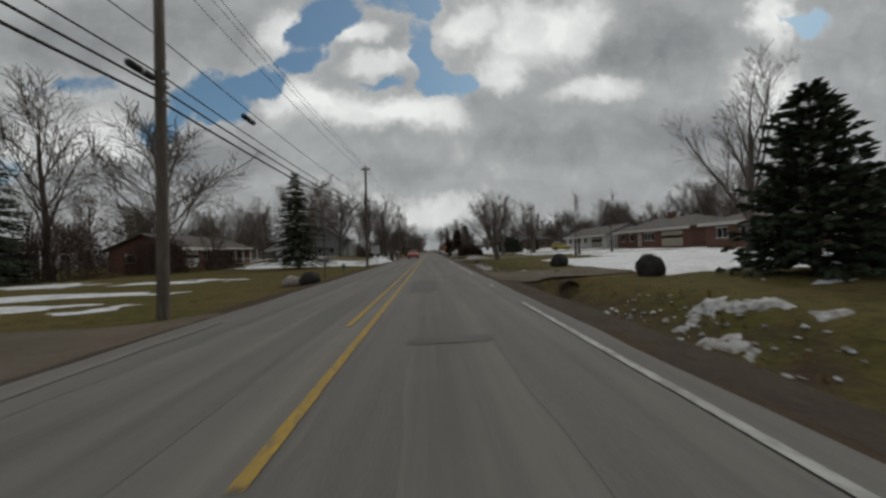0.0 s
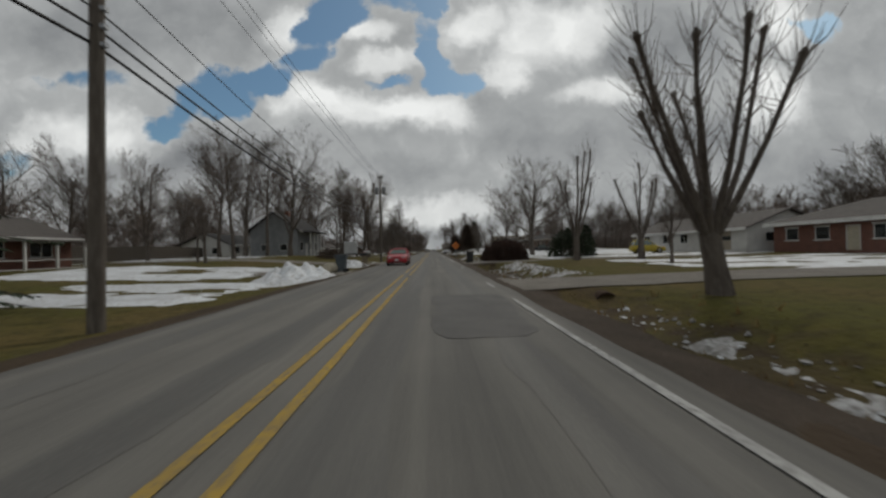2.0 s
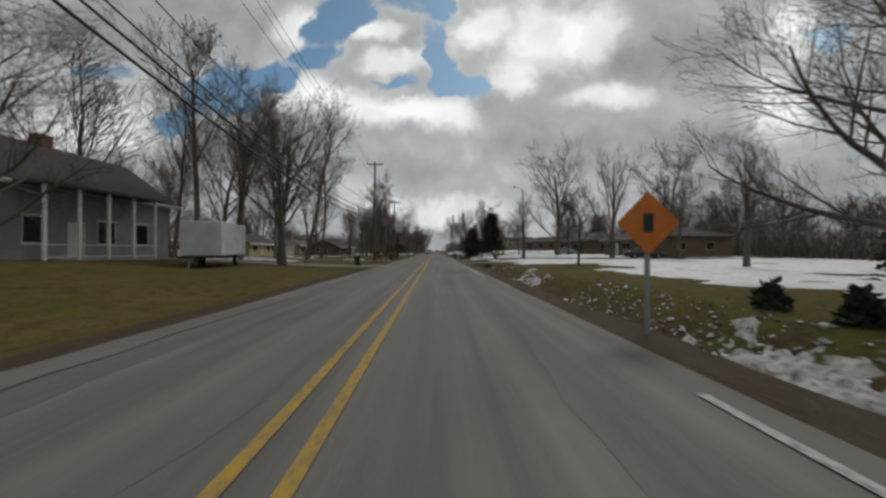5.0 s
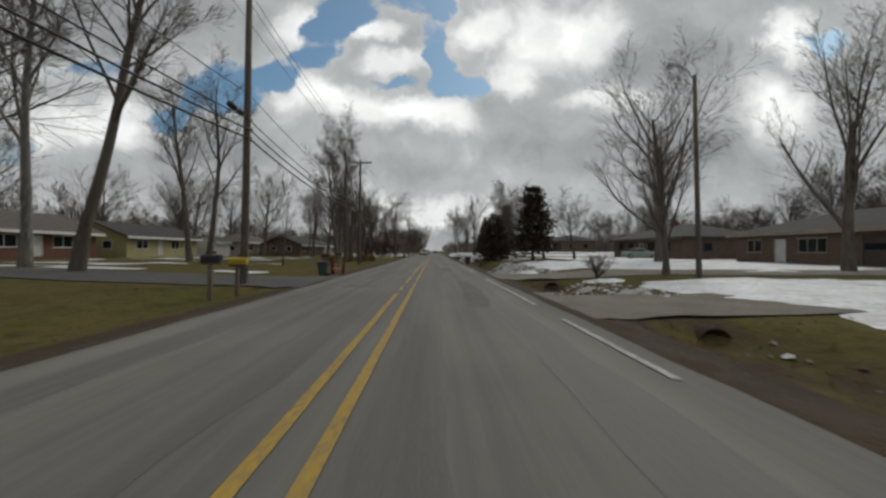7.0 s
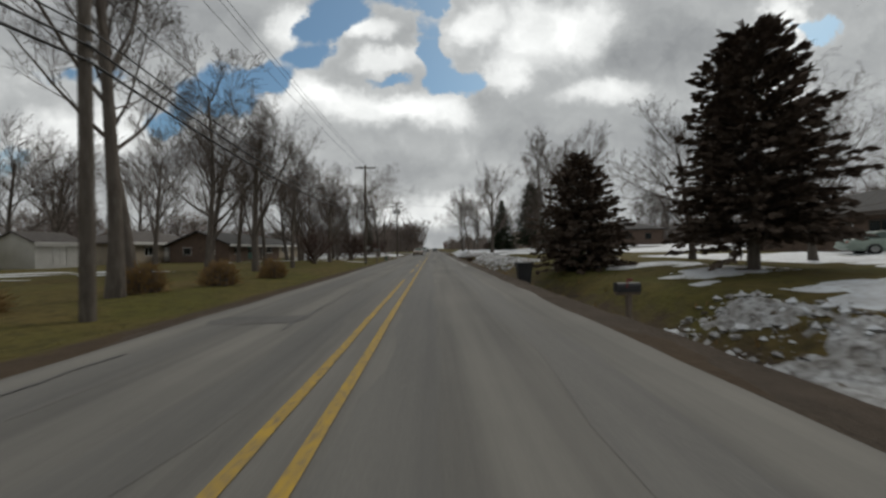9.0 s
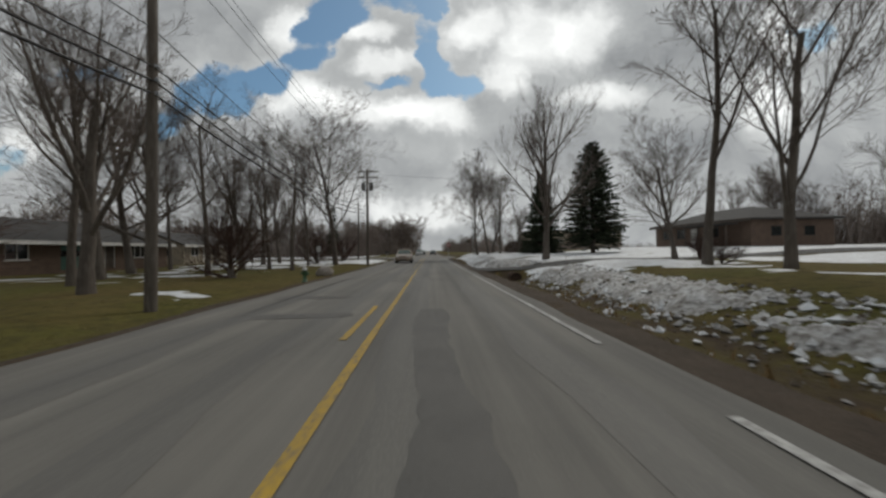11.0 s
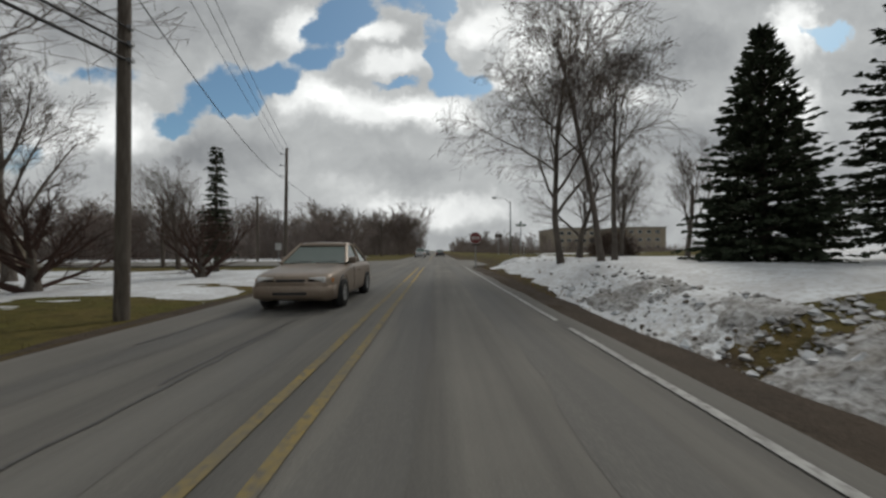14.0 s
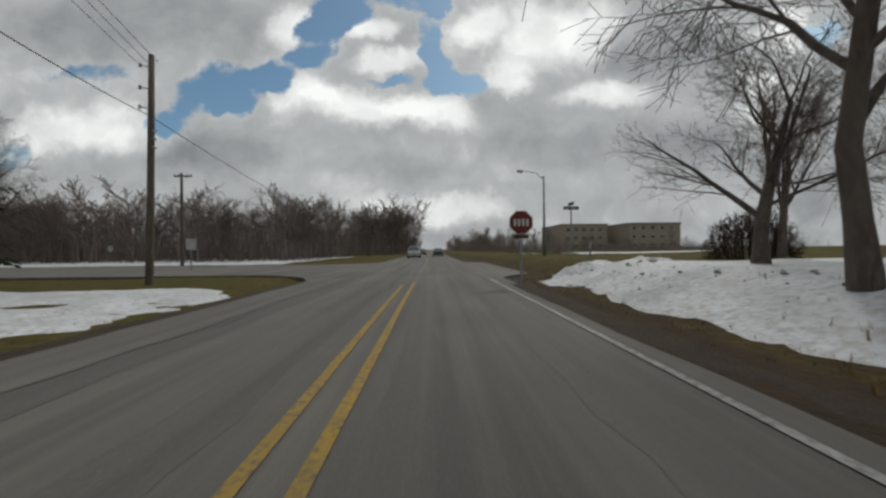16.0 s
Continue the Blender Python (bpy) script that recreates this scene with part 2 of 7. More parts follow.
M = {
    "asphalt": material("asphalt", (0.152, 0.144, 0.131), (0.118, 0.113, 0.104), 0.3, (0.166, 0.158, 0.145), 60.0, 0.85, bump=0.15, bump_scale=90),
    "patch": material("asphalt_patch", (0.098, 0.094, 0.088), (0.124, 0.118, 0.11), 1.2, (0.12, 0.116, 0.11), 60, 0.8, bump=0.4, bump_scale=90),
    "tar": material("tar_seal", (0.072, 0.07, 0.068), (0.105, 0.102, 0.097), 2.0, None, 40, 0.6, bump=0.2),
    "wheelpath": material("worn_wheel_path", (0.102, 0.098, 0.092), (0.128, 0.123, 0.114), 0.5, (0.138, 0.132, 0.122), 60, 0.75, bump=0.06, bump_scale=90, stretch=(1, 0.3, 1)),
    "yellow": material("yellow_road_paint", (0.42, 0.27, 0.035), (0.33, 0.22, 0.05), 2.0, (0.14, 0.12, 0.09), 18, 0.7, bump=0.2),
    "yellow_faded": material("faded_yellow_road_paint", (0.25, 0.185, 0.06), (0.17, 0.145, 0.09), 1.5, (0.12, 0.11, 0.095), 14, 0.75, bump=0.2),
    "white_line": material("white_road_paint", (0.44, 0.44, 0.42), (0.3, 0.297, 0.285), 2.0, (0.15, 0.145, 0.135), 14, 0.7, bump=0.2),
    "gravel": material("gravel_shoulder", (0.075, 0.058, 0.044), (0.05, 0.039, 0.03), 1.3, (0.125, 0.1, 0.078), 45, 0.95, bump=0.8, bump_scale=45, spec=0.15),
    "drive": material("driveway_gravel", (0.19, 0.17, 0.145), (0.13, 0.115, 0.095), 0.8, (0.26, 0.24, 0.21), 40, 0.95, bump=0.6, bump_scale=60),
    "drive_dark": material("driveway_asphalt", (0.085, 0.08, 0.075), (0.06, 0.057, 0.054), 0.7, (0.12, 0.115, 0.11), 50, 0.9, bump=0.5, bump_scale=70),
    "snow": material("old_snow", (0.74, 0.77, 0.8), (0.55, 0.56, 0.58), 0.9, (0.42, 0.41, 0.39), 7, 0.6, bump=0.9, bump_scale=6),
    "dirty_snow": material("dirty_ploughed_snow", (0.5, 0.505, 0.51), (0.26, 0.25, 0.235), 2.4, (0.085, 0.072, 0.06), 8, 0.75, bump=1.0, bump_scale=8),
    "bark": material("grey_brown_bark", (0.135, 0.115, 0.098), (0.08, 0.067, 0.058), 2.5, (0.16, 0.14, 0.12), 14, 0.95, bump=0.8, bump_scale=14, stretch=(1, 1, 0.25), spec=0.15),
    "bark_pale": material("pale_grey_bark", (0.2, 0.185, 0.165), (0.12, 0.11, 0.098), 2.0, (0.27, 0.26, 0.24), 12, 0.95, bump=0.6, bump_scale=12, stretch=(1, 1, 0.3), spec=0.15),
    "twig": material("brown_twigs", (0.12, 0.098, 0.084), (0.16, 0.134, 0.118), 0.8, None, 20, 0.95, spec=0.1),
    "twig_red": material("reddish_twigs", (0.085, 0.055, 0.045), (0.06, 0.04, 0.034), 0.8, None, 20, 0.95, spec=0.1),
    "needle": material("dark_green_needles", (0.03, 0.042, 0.026), (0.046, 0.058, 0.036), 1.2, (0.062, 0.068, 0.044), 12, 0.85, vary=0.15, spec=0.12),
    "needle_brown": material("winter_bronzed_needles", (0.07, 0.052, 0.04), (0.095, 0.07, 0.054), 1.2, (0.12, 0.09, 0.07), 12, 0.85, vary=0.15, spec=0.12),
    # far woods and thickets: grey-brown, paled to put distance haze into the colour
    "brush": material("grey_brown_brush", (0.21, 0.175, 0.155), (0.15, 0.122, 0.108), 0.15, (0.24, 0.205, 0.185), 2.0, 0.95, spec=0.1),
    "pole": material("weathered_pole_wood", (0.11, 0.092, 0.075), (0.075, 0.063, 0.052), 1.5, (0.15, 0.13, 0.11), 20, 0.9, bump=0.5, bump_scale=20, stretch=(1, 1, 0.12)),
    "wire": material("black_cable", (0.02, 0.02, 0.022), None, rough=0.6),
    "galv": material("galvanised_steel", (0.38, 0.39, 0.4), (0.3, 0.31, 0.32), 4, None, 20, 0.5, metal=0.7),
    "ceramic": material("grey_insulator", (0.25, 0.26, 0.27), None, rough=0.3),
    "brick": material("red_brick", (0.16, 0.07, 0.05), (0.11, 0.055, 0.042), 2.0, (0.22, 0.12, 0.09), 18, 0.9, bump=0.4, bump_scale=20),
    "brick_brown": material("brown_brick", (0.14, 0.095, 0.07), (0.1, 0.068, 0.052), 2.0, (0.18, 0.13, 0.1), 18, 0.9, bump=0.4, bump_scale=20),
    "white_siding": material("white_siding", (0.62, 0.61, 0.58), (0.54, 0.53, 0.5), 1.2, (0.46, 0.45, 0.42), 14, 0.7),
    "cream": material("cream_siding", (0.5, 0.45, 0.34), (0.43, 0.39, 0.3), 1.2, (0.37, 0.33, 0.26), 14, 0.75),
    "yellow_siding": material("pale_yellow_siding", (0.44, 0.4, 0.2), (0.37, 0.34, 0.18), 1.0, (0.31, 0.28, 0.16), 14, 0.75),
    "grey_siding": material("grey_siding", (0.27, 0.28, 0.28), (0.22, 0.225, 0.23), 1.2, None, 14, 0.75),
    "tan_siding": material("tan_siding", (0.34, 0.29, 0.22), (0.28, 0.24, 0.19), 1.2, None, 14, 0.75),
    "shingle": material("grey_brown_shingles", (0.1, 0.088, 0.08), (0.075, 0.066, 0.06), 1.5, (0.14, 0.125, 0.115), 12, 0.9, bump=0.5, bump_scale=12, stretch=(1, 1, 3)),
    "shingle_dark": material("dark_shingles", (0.05, 0.047, 0.045), (0.035, 0.033, 0.032), 1.5, (0.075, 0.07, 0.066), 12, 0.9, bump=0.5, bump_scale=12, stretch=(1, 1, 3)),
    "trim": material("white_trim_paint", (0.66, 0.65, 0.62), (0.56, 0.55, 0.52), 2.0, None, 14, 0.55),
    "dark_trim": material("dark_brown_trim", (0.06, 0.045, 0.035), (0.085, 0.065, 0.05), 2.0, None, 14, 0.6),
    "glass": glass_material("window_glass"),
    # grey-green tint paints the windshield's reflection into the base colour
    "car_glass": glass_material("car_glass", (0.07, 0.1, 0.085)),
    "mud": material("muddy_earth_drive", (0.13, 0.105, 0.078), (0.085, 0.068, 0.05), 0.6, (0.17, 0.145, 0.115), 30, 0.95, bump=0.8, bump_scale=20, spec=0.15),
    "green_door": material("green_painted_door", (0.05, 0.12, 0.095), (0.04, 0.095, 0.075), 2.0, None, 14, 0.5),
    "concrete": material("weathered_concrete", (0.3, 0.285, 0.26), (0.23, 0.22, 0.2), 1.5, (0.36, 0.345, 0.32), 25, 0.9, bump=0.3),
    "rust": material("rusty_corrugated_pipe", (0.1, 0.06, 0.04), (0.06, 0.045, 0.035), 4, None, 30, 0.85, metal=0.2, bump=0.4),
    "black": material("matt_black_plastic", (0.018, 0.018, 0.02), (0.03, 0.03, 0.031), 3, None, 20, 0.55),
    "blue_bin": material("blue_grey_plastic", (0.06, 0.075, 0.085), (0.045, 0.055, 0.065), 3, None, 20, 0.5),
    "rubber": material("tyre_rubber", (0.018, 0.018, 0.018), (0.03, 0.029, 0.028), 6, None, 30, 0.85),
    "rim": material("alloy_rim", (0.36, 0.36, 0.355), (0.28, 0.277, 0.27), 5, None, 30, 0.4, metal=0.25),
    "red_paint": material("faded_red_car_paint", (0.36, 0.016, 0.024), (0.29, 0.016, 0.022), 2, None, 30, 0.28),
    "tan_paint": material("dusty_tan_car_paint", (0.27, 0.21, 0.16), (0.22, 0.175, 0.135), 2, (0.3, 0.24, 0.19), 30, 0.32, metal=0.25),
    "dark_paint": material("dark_car_paint", (0.03, 0.03, 0.034), (0.05, 0.048, 0.046), 2, None, 30, 0.3),
    "silver_paint": material("silver_car_paint", (0.38, 0.385, 0.39), (0.31, 0.31, 0.31), 2, None, 30, 0.32, metal=0.4),
    "pale_paint": material("pale_green_car_paint", (0.3, 0.36, 0.31), (0.24, 0.29, 0.25), 2, None, 30, 0.35),
    "yellow_paint": material("yellow_machine_paint", (0.5, 0.38, 0.03), (0.4, 0.31, 0.04), 2, None, 20, 0.45),
    "lens": material("clear_lamp_lens", (0.6, 0.6, 0.58), (0.5, 0.5, 0.5), 8, None, 30, 0.12),
    "amber": material("amber_lens", (0.55, 0.2, 0.03), None, rough=0.2),
    "tail": material("red_lens", (0.4, 0.02, 0.02), None, rough=0.2),
    "plate": material("blank_plate", (0.6, 0.6, 0.58), (0.5, 0.5, 0.5), 9, None, 30, 0.5),
    "sign_red": material("faded_red_sign", (0.2, 0.035, 0.035), (0.16, 0.03, 0.03), 3, None, 20, 0.5),
    "sign_orange": material("orange_sign", (0.6, 0.17, 0.02), (0.5, 0.14, 0.02), 3, None, 20, 0.5),
    "sign_green": material("green_sign", (0.02, 0.08, 0.04), (0.025, 0.065, 0.035), 3, None, 20, 0.5),
    "hydrant": material("green_hydrant_paint", (0.06, 0.12, 0.06), (0.045, 0.085, 0.05), 4, None, 20, 0.5),
    "util_green": material("green_utility_cabinet", (0.06, 0.1, 0.07), (0.05, 0.08, 0.06), 3, None, 20, 0.6),
    "stone": material("field_stone", (0.26, 0.23, 0.2), (0.17, 0.15, 0.13), 3, (0.36, 0.33, 0.3), 14, 0.9, bump=0.6, bump_scale=10),
    "stone_dark": material("dark_stone", (0.03, 0.028, 0.027), (0.05, 0.046, 0.043), 3, None, 14, 0.9, bump=0.6, bump_scale=10, spec=0.15),
    "red_wood": material("red_painted_wood", (0.2, 0.03, 0.028), (0.14, 0.028, 0.025), 3, None, 14, 0.7),
    "wood": material("weathered_wood", (0.16, 0.125, 0.095), (0.115, 0.09, 0.07), 2.5, (0.2, 0.165, 0.13), 20, 0.9, bump=0.4, stretch=(1, 1, 0.2)),
    "dry_grass": material("dry_tan_grass", (0.26, 0.17, 0.075), (0.2, 0.125, 0.055), 4, None, 20, 0.95, spec=0.1),
    "weed": material("grass_blades", (0.15, 0.135, 0.05), (0.18, 0.145, 0.065), 0.6, (0.22, 0.175, 0.09), 5, 0.95, spec=0.1),
    "mail_metal": material("grey_mailbox_metal", (0.16, 0.16, 0.155), (0.12, 0.12, 0.118), 4, None, 20, 0.45, metal=0.5),
    "mail_white": material("white_mailbox", (0.55, 0.55, 0.54), (0.45, 0.45, 0.44), 4, None, 20, 0.5),
    "canvas": material("white_trailer_skin", (0.55, 0.56, 0.56), (0.46, 0.47, 0.47), 1.5, None, 14, 0.5),
}


def ground_material():
    """Winter lawn: olive to straw grass, bare earth along the verges and in the ditch."""
    mt = material("winter_lawn", (0.088, 0.082, 0.022), (0.118, 0.088, 0.034), 0.22, (0.055, 0.047, 0.018), 3.0, 0.98, bump=0.9, bump_scale=9, spec=0.1)
    nd, ln = mt.node_tree.nodes, mt.node_tree.links
    bsdf = nd["Principled BSDF"]
    grass = bsdf.inputs["Base Color"].links[0].from_socket
    at = nd.new("ShaderNodeAttribute")
    at.attribute_name = "soil"
    nz = nd.new("ShaderNodeTexNoise")
    nz.inputs["Scale"].default_value, nz.inputs["Detail"].default_value = 1.6, 8
    tc = nd.new("ShaderNodeTexCoord")
    ln.new(tc.outputs["Object"], nz.inputs["Vector"])
    ad = nd.new("ShaderNodeMath")
    ad.operation = "ADD"
    ln.new(at.outputs["Fac"], ad.inputs[0])
    ln.new(nz.outputs["Fac"], ad.inputs[1])
    mr = nd.new("ShaderNodeMapRange")
    mr.inputs["From Min"].default_value, mr.inputs["From Max"].default_value = 0.75, 1.1
    ln.new(ad.outputs[0], mr.inputs["Value"])
    soil = nd.new("ShaderNodeMix")
    soil.data_type = "RGBA"
    soil.inputs[6].default_value, soil.inputs[7].default_value = (0.085, 0.062, 0.042, 1), (0.048, 0.036, 0.026, 1)
    ln.new(nz.outputs["Fac"], soil.inputs[0])
    mx = nd.new("ShaderNodeMix")
    mx.data_type = "RGBA"
    ln.new(mr.outputs[0], mx.inputs[0])
    ln.new(grass, mx.inputs[6])
    ln.new(soil.outputs[2], mx.inputs[7])
    ln.new(mx.outputs[2], bsdf.inputs["Base Color"])
    return mt


M["lawn"] = ground_material()


def streaked(mt, dark, light):
    """Lengthwise streaks of wear along the road: darker tyre tracks, paler dusty bands."""
    nd, ln = mt.node_tree.nodes, mt.node_tree.links
    bsdf = nd["Principled BSDF"]
    base = bsdf.inputs["Base Color"].links[0].from_socket
    tc, mp, nz = nd.new("ShaderNodeTexCoord"), nd.new("ShaderNodeMapping"), nd.new("ShaderNodeTexNoise")
    mp.inputs["Scale"].default_value = (1.5, 0.035, 1)
    nz.inputs["Scale"].default_value, nz.inputs["Detail"].default_value, nz.inputs["Roughness"].default_value = 1.3, 5, 0.6
    ln.new(tc.outputs["Object"], mp.inputs[0])
    ln.new(mp.outputs[0], nz.inputs["Vector"])
    ramp = nd.new("ShaderNodeValToRGB")
    ramp.color_ramp.elements[0].position, ramp.color_ramp.elements[0].color = 0.34, (dark, dark, dark, 1)
    ramp.color_ramp.elements[1].position, ramp.color_ramp.elements[1].color = 0.66, (light, light, light * 0.97, 1)
    ln.new(nz.outputs["Fac"], ramp.inputs[0])
    mx = nd.new("ShaderNodeMix")
    mx.data_type, mx.blend_type = "RGBA", "MULTIPLY"
    mx.inputs[0].default_value = 1.0
    ln.new(base, mx.inputs[6])
    ln.new(ramp.outputs[0], mx.inputs[7])
    ln.new(mx.outputs[2], bsdf.inputs["Base Color"])


streaked(M["asphalt"], 0.78, 1.25)
streaked(M["wheelpath"], 0.85, 1.2)

# ---- builders ----


def mesh_from(name, verts, faces, mat, smooth=True):
    me = bpy.data.meshes.new(name)
    me.from_pydata([tuple(v) for v in verts], [], faces)
    if mat:
        me.materials.append(mat)
    if smooth:
        me.polygons.foreach_set("use_smooth", [True] * len(me.polygons))
    me.update()
    return me


def thing(name, label, category, group="", kind="", at=None):
    ob = new(name)
    ob.empty_display_size = 0.2
    tagged(ob, label, category, group, kind)
    if at is not None:
        ob.matrix_world = at
    return ob


def part(name, bm, mat, parent, label="", smooth=False, m=None):
    """Links a bmesh (or a ready mesh) as one mesh object under a thing or a part."""
    if isinstance(bm, bmesh.types.BMesh):
        me = bpy.data.meshes.new(name)
        bm.to_mesh(me)
        bm.free()
        me.materials.append(mat)
        if smooth:
            me.polygons.foreach_set("use_smooth", [True] * len(me.polygons))
    else:
        me = bm
    ob = new(name, me)
    ob.parent = parent
    if m is not None:
        ob.matrix_basis = m
    return tagged(ob, label) if label else ob


def box(bm, x0, x1, y0, y1, z0, z1, bevel=0.0):
    res = bmesh.ops.create_cube(bm, size=1)
    vs = res["verts"]
    for v in vs:
        v.co = Vector((x0 + (v.co.x + 0.5) * (x1 - x0), y0 + (v.co.y + 0.5) * (y1 - y0), z0 + (v.co.z + 0.5) * (z1 - z0)))
    if bevel:
        es = list({e for v in vs for e in v.link_edges})
        bmesh.ops.bevel(bm, geom=es, offset=bevel, segments=2, affect="EDGES", profile=0.5)
    return bm


def boxed(*a, bevel=0.0):
    return box(bmesh.new(), *a, bevel=bevel)


def cyl(bm, p, q, r0, r1=None, sides=10):
    p, q = Vector(p), Vector(q)
    d = q - p
    m = Matrix.Translation((p + q) / 2) @ d.to_track_quat("Z", "Y").to_matrix().to_4x4()
    bmesh.ops.create_cone(bm, cap_ends=True, segments=sides, radius1=r0, radius2=r0 if r1 is None else r1, depth=d.length, matrix=m)
    return bm


def cylinder(*a, **k):
    return cyl(bmesh.new(), *a, **k)


def revolve(profile, sides=14, caps=True):
    """A turned form: (radius, height) pairs round the z axis."""
    bm = bmesh.new()
    rings = [[bm.verts.new((r * math.cos(2 * math.pi * i / sides), r * math.sin(2 * math.pi * i / sides), z)) for i in range(sides)] for r, z in profile]
    for a, b in zip(rings, rings[1:]):
        for i in range(sides):
            bm.faces.new((a[i], a[(i + 1) % sides], b[(i + 1) % sides], b[i]))
    if caps:
        bm.faces.new(rings[0][::-1])
        bm.faces.new(rings[-1])
    return bm


def tube(pts, radii, sides, verts, faces):
    """A tapered tube along points, added to the lists."""
    n0 = len(verts)
    side = Vector((0.37, 0.61, 0.7))
    for i, p in enumerate(pts):
        d = (pts[min(i + 1, len(pts) - 1)] - pts[max(i - 1, 0)]).normalized()
        u = d.cross(side)
        if u.length < 0.05:
            u = d.cross(Vector((1, 0, 0)))
        u.normalize()
        w = d.cross(u)
        for k in range(sides):
            a = 2 * math.pi * k / sides
            verts.append(p + (u * math.cos(a) + w * math.sin(a)) * radii[i])
    for i in range(len(pts) - 1):
        for k in range(sides if sides > 2 else 1):
            a, b = n0 + i * sides + k, n0 + i * sides + (k + 1) % sides
            faces.append((a, b, b + sides, a + sides))


def smooth(a, b, x):
    t = max(0.0, min(1.0, (x - a) / (b - a)))
    return t * t * (3 - 2 * t)


def lerp_table(table, y):
    for (ya, va), (yb, vb) in zip(table, table[1:]):
        if y <= yb:
            return va + (vb - va) * max(0.0, min(1.0, (y - ya) / (yb - ya)))
    return table[-1][1]


# ---- the land ----
ROAD_L, ROAD_R, CROSS = -4.6, 2.5, (211.0, 223.5)
# driveways: side (+1 right-hand lawn), start, end along the road, length, material, label
DRIVES = [(1, 13.8, 18.2, 6, "mud", "gravel driveway with a culvert under it"), (1, 39.5, 42.9, 30, "drive", "pale gravel driveway over the ditch"),
          (1, 58.8, 61.6, 28, "drive", "pale gravel driveway over the ditch"), 
          (1, 103.2, 106.6, 6.5, "drive", "wet gravel driveway running under the snow"), (1, 112.8, 117.0, 34, "drive", "grey gravel driveway edged with snow"),
          (1, 172.9, 176.0, 34, "drive_dark", "dark asphalt driveway with snow at its edges"),
          (-1, 0.2, 7.4, 26, "mud", "muddy gravel driveway"), (-1, 48.4, 51.5, 7, "drive", "gravel driveway beside the ploughed snow"),
          (-1, 63.0, 67.6, 28, "drive", "concrete-grey driveway"), (-1, 95.0, 99.2, 34, "drive", "grey driveway across the lawn"), (-1, 108.8, 113.4, 34, "drive_dark", "dark wet driveway")]
RISE_R = [(-30, 0.05), (60, 0.1), (100, 0.1), (130, 0.42), (170, 0.5), (195, 0.7), (230, 0.75), (260, 0.3)]
RISE_L = [(-30, 0.1), (35, 0.15), (55, 0.6), (80, 1.05), (98, 0.6), (115, 0.3), (150, 0.15), (180, -0.1), (240, 0.0)]


def fill(y, side):
    """How far the ditch is filled in at y: 1 at a driveway."""
    f = 0.0
    for s, a, b, *_ in DRIVES:
        if s == side:
            f = max(f, smooth(a - 0.9, a, y) * (1 - smooth(b, b + 0.9, y)))
    f = max(f, smooth(CROSS[0] - 2.5, CROSS[0] - 1, y) * (1 - smooth(CROSS[1] + 1, CROSS[1] + 3, y)))
    return f


def road_left(y):
    """The left-hand edge of the asphalt, which widens towards the crossing."""
    return -4.6 - 0.35 * smooth(138, 155, y) - 0.35 * smooth(180, 200, y)


def gz(x, y):
    """The height of the ground, before snow."""
    if road_left(y) - 0.1 < x < ROAD_R + 0.1:
        return -0.07
    if x > 0:
        z = -0.02 - 0.06 * smooth(2.5, 3.3, x)
        bank = smooth(188, 197, y)
        deep = 0.72 * (1 - fill(y, 1)) * (1 - 0.9 * bank) * (0.85 + 0.25 * math.sin(y * 0.11))
        z -= deep * smooth(3.1, 4.5, x) * (1 - smooth(5.0, 6.9, x))
        z += lerp_table(RISE_R, y) * smooth(5.5 - 1.7 * bank, 11.5 - 4.0 * bank, x)
        z += 0.25 * smooth(25, 70, x) + 0.6 * smooth(18, 32, x) * smooth(160, 180, y) * (1 - smooth(215, 235, y))
    else:
        z = -0.02 - 0.05 * smooth(4.6, 5.9, -x)
        z -= 0.14 * (1 - fill(y, -1)) * smooth(5.2, 6.6, -x) * (1 - smooth(6.8, 9.0, -x))
        z += lerp_table(RISE_L, y) * smooth(7.0, 22.0, -x)
    far = abs(x) > 9
    p = Vector((x * 0.25, y * 0.25, 0))
    return z + (0.05 if far else 0.028) * noise.noise(p) + 0.015 * noise.noise(p * 5)


def spaced(stops):
    out = []
    for a, b, step in stops:
        n = max(1, round((b - a) / step))
        out += [a + (b - a) * i / n for i in range(n)]
    return out + [stops[-1][1]]


def sheet(name, xs, ys, height, mat, keep=None):
    verts = [(x, y, height(x, y)) for y in ys for x in xs]
    nx = len(xs)
    faces = []
    for j in range(len(ys) - 1):
        for i in range(nx - 1):
            q = (j * nx + i, j * nx + i + 1, (j + 1) * nx + i + 1, (j + 1) * nx + i)
            if keep is None or keep(q):
                faces.append(q)
    return mesh_from(name, verts, faces, mat)


gx = spaced([(-1500, -300, 200), (-300, -60, 30), (-60, -16, 2), (-16, -4.7, 0.35), (-4.7, 2.6, 3.65), (2.6, 9, 0.3), (9, 20, 0.8), (20, 60, 2), (60, 300, 30), (300, 1500, 200)])
gy = spaced([(-400, -30, 40), (-30, -4, 2), (-4, 60, 0.5), (60, 120, 0.5), (120, 215, 0.5), (215, 260, 2), (260, 420, 10), (420, 2600, 150)])
ground_mesh = sheet("ground", gx, gy, gz, M["lawn"])
soil = ground_mesh.attributes.new("soil", "FLOAT", "POINT")
vals = []
for v in ground_mesh.vertices:
    x, y = v.co.x, v.co.y
    s = 1 - smooth(3.5, 4.8, x) if x > 0 else 1 - smooth(4.9, 6.2, -x)
    if x > 0:
        s = max(s, 0.6 * smooth(3.2, 4.4, x) * (1 - smooth(5.2, 7.2, x)))
    vals.append(0.8 * s)
soil.data.foreach_set("value", vals)
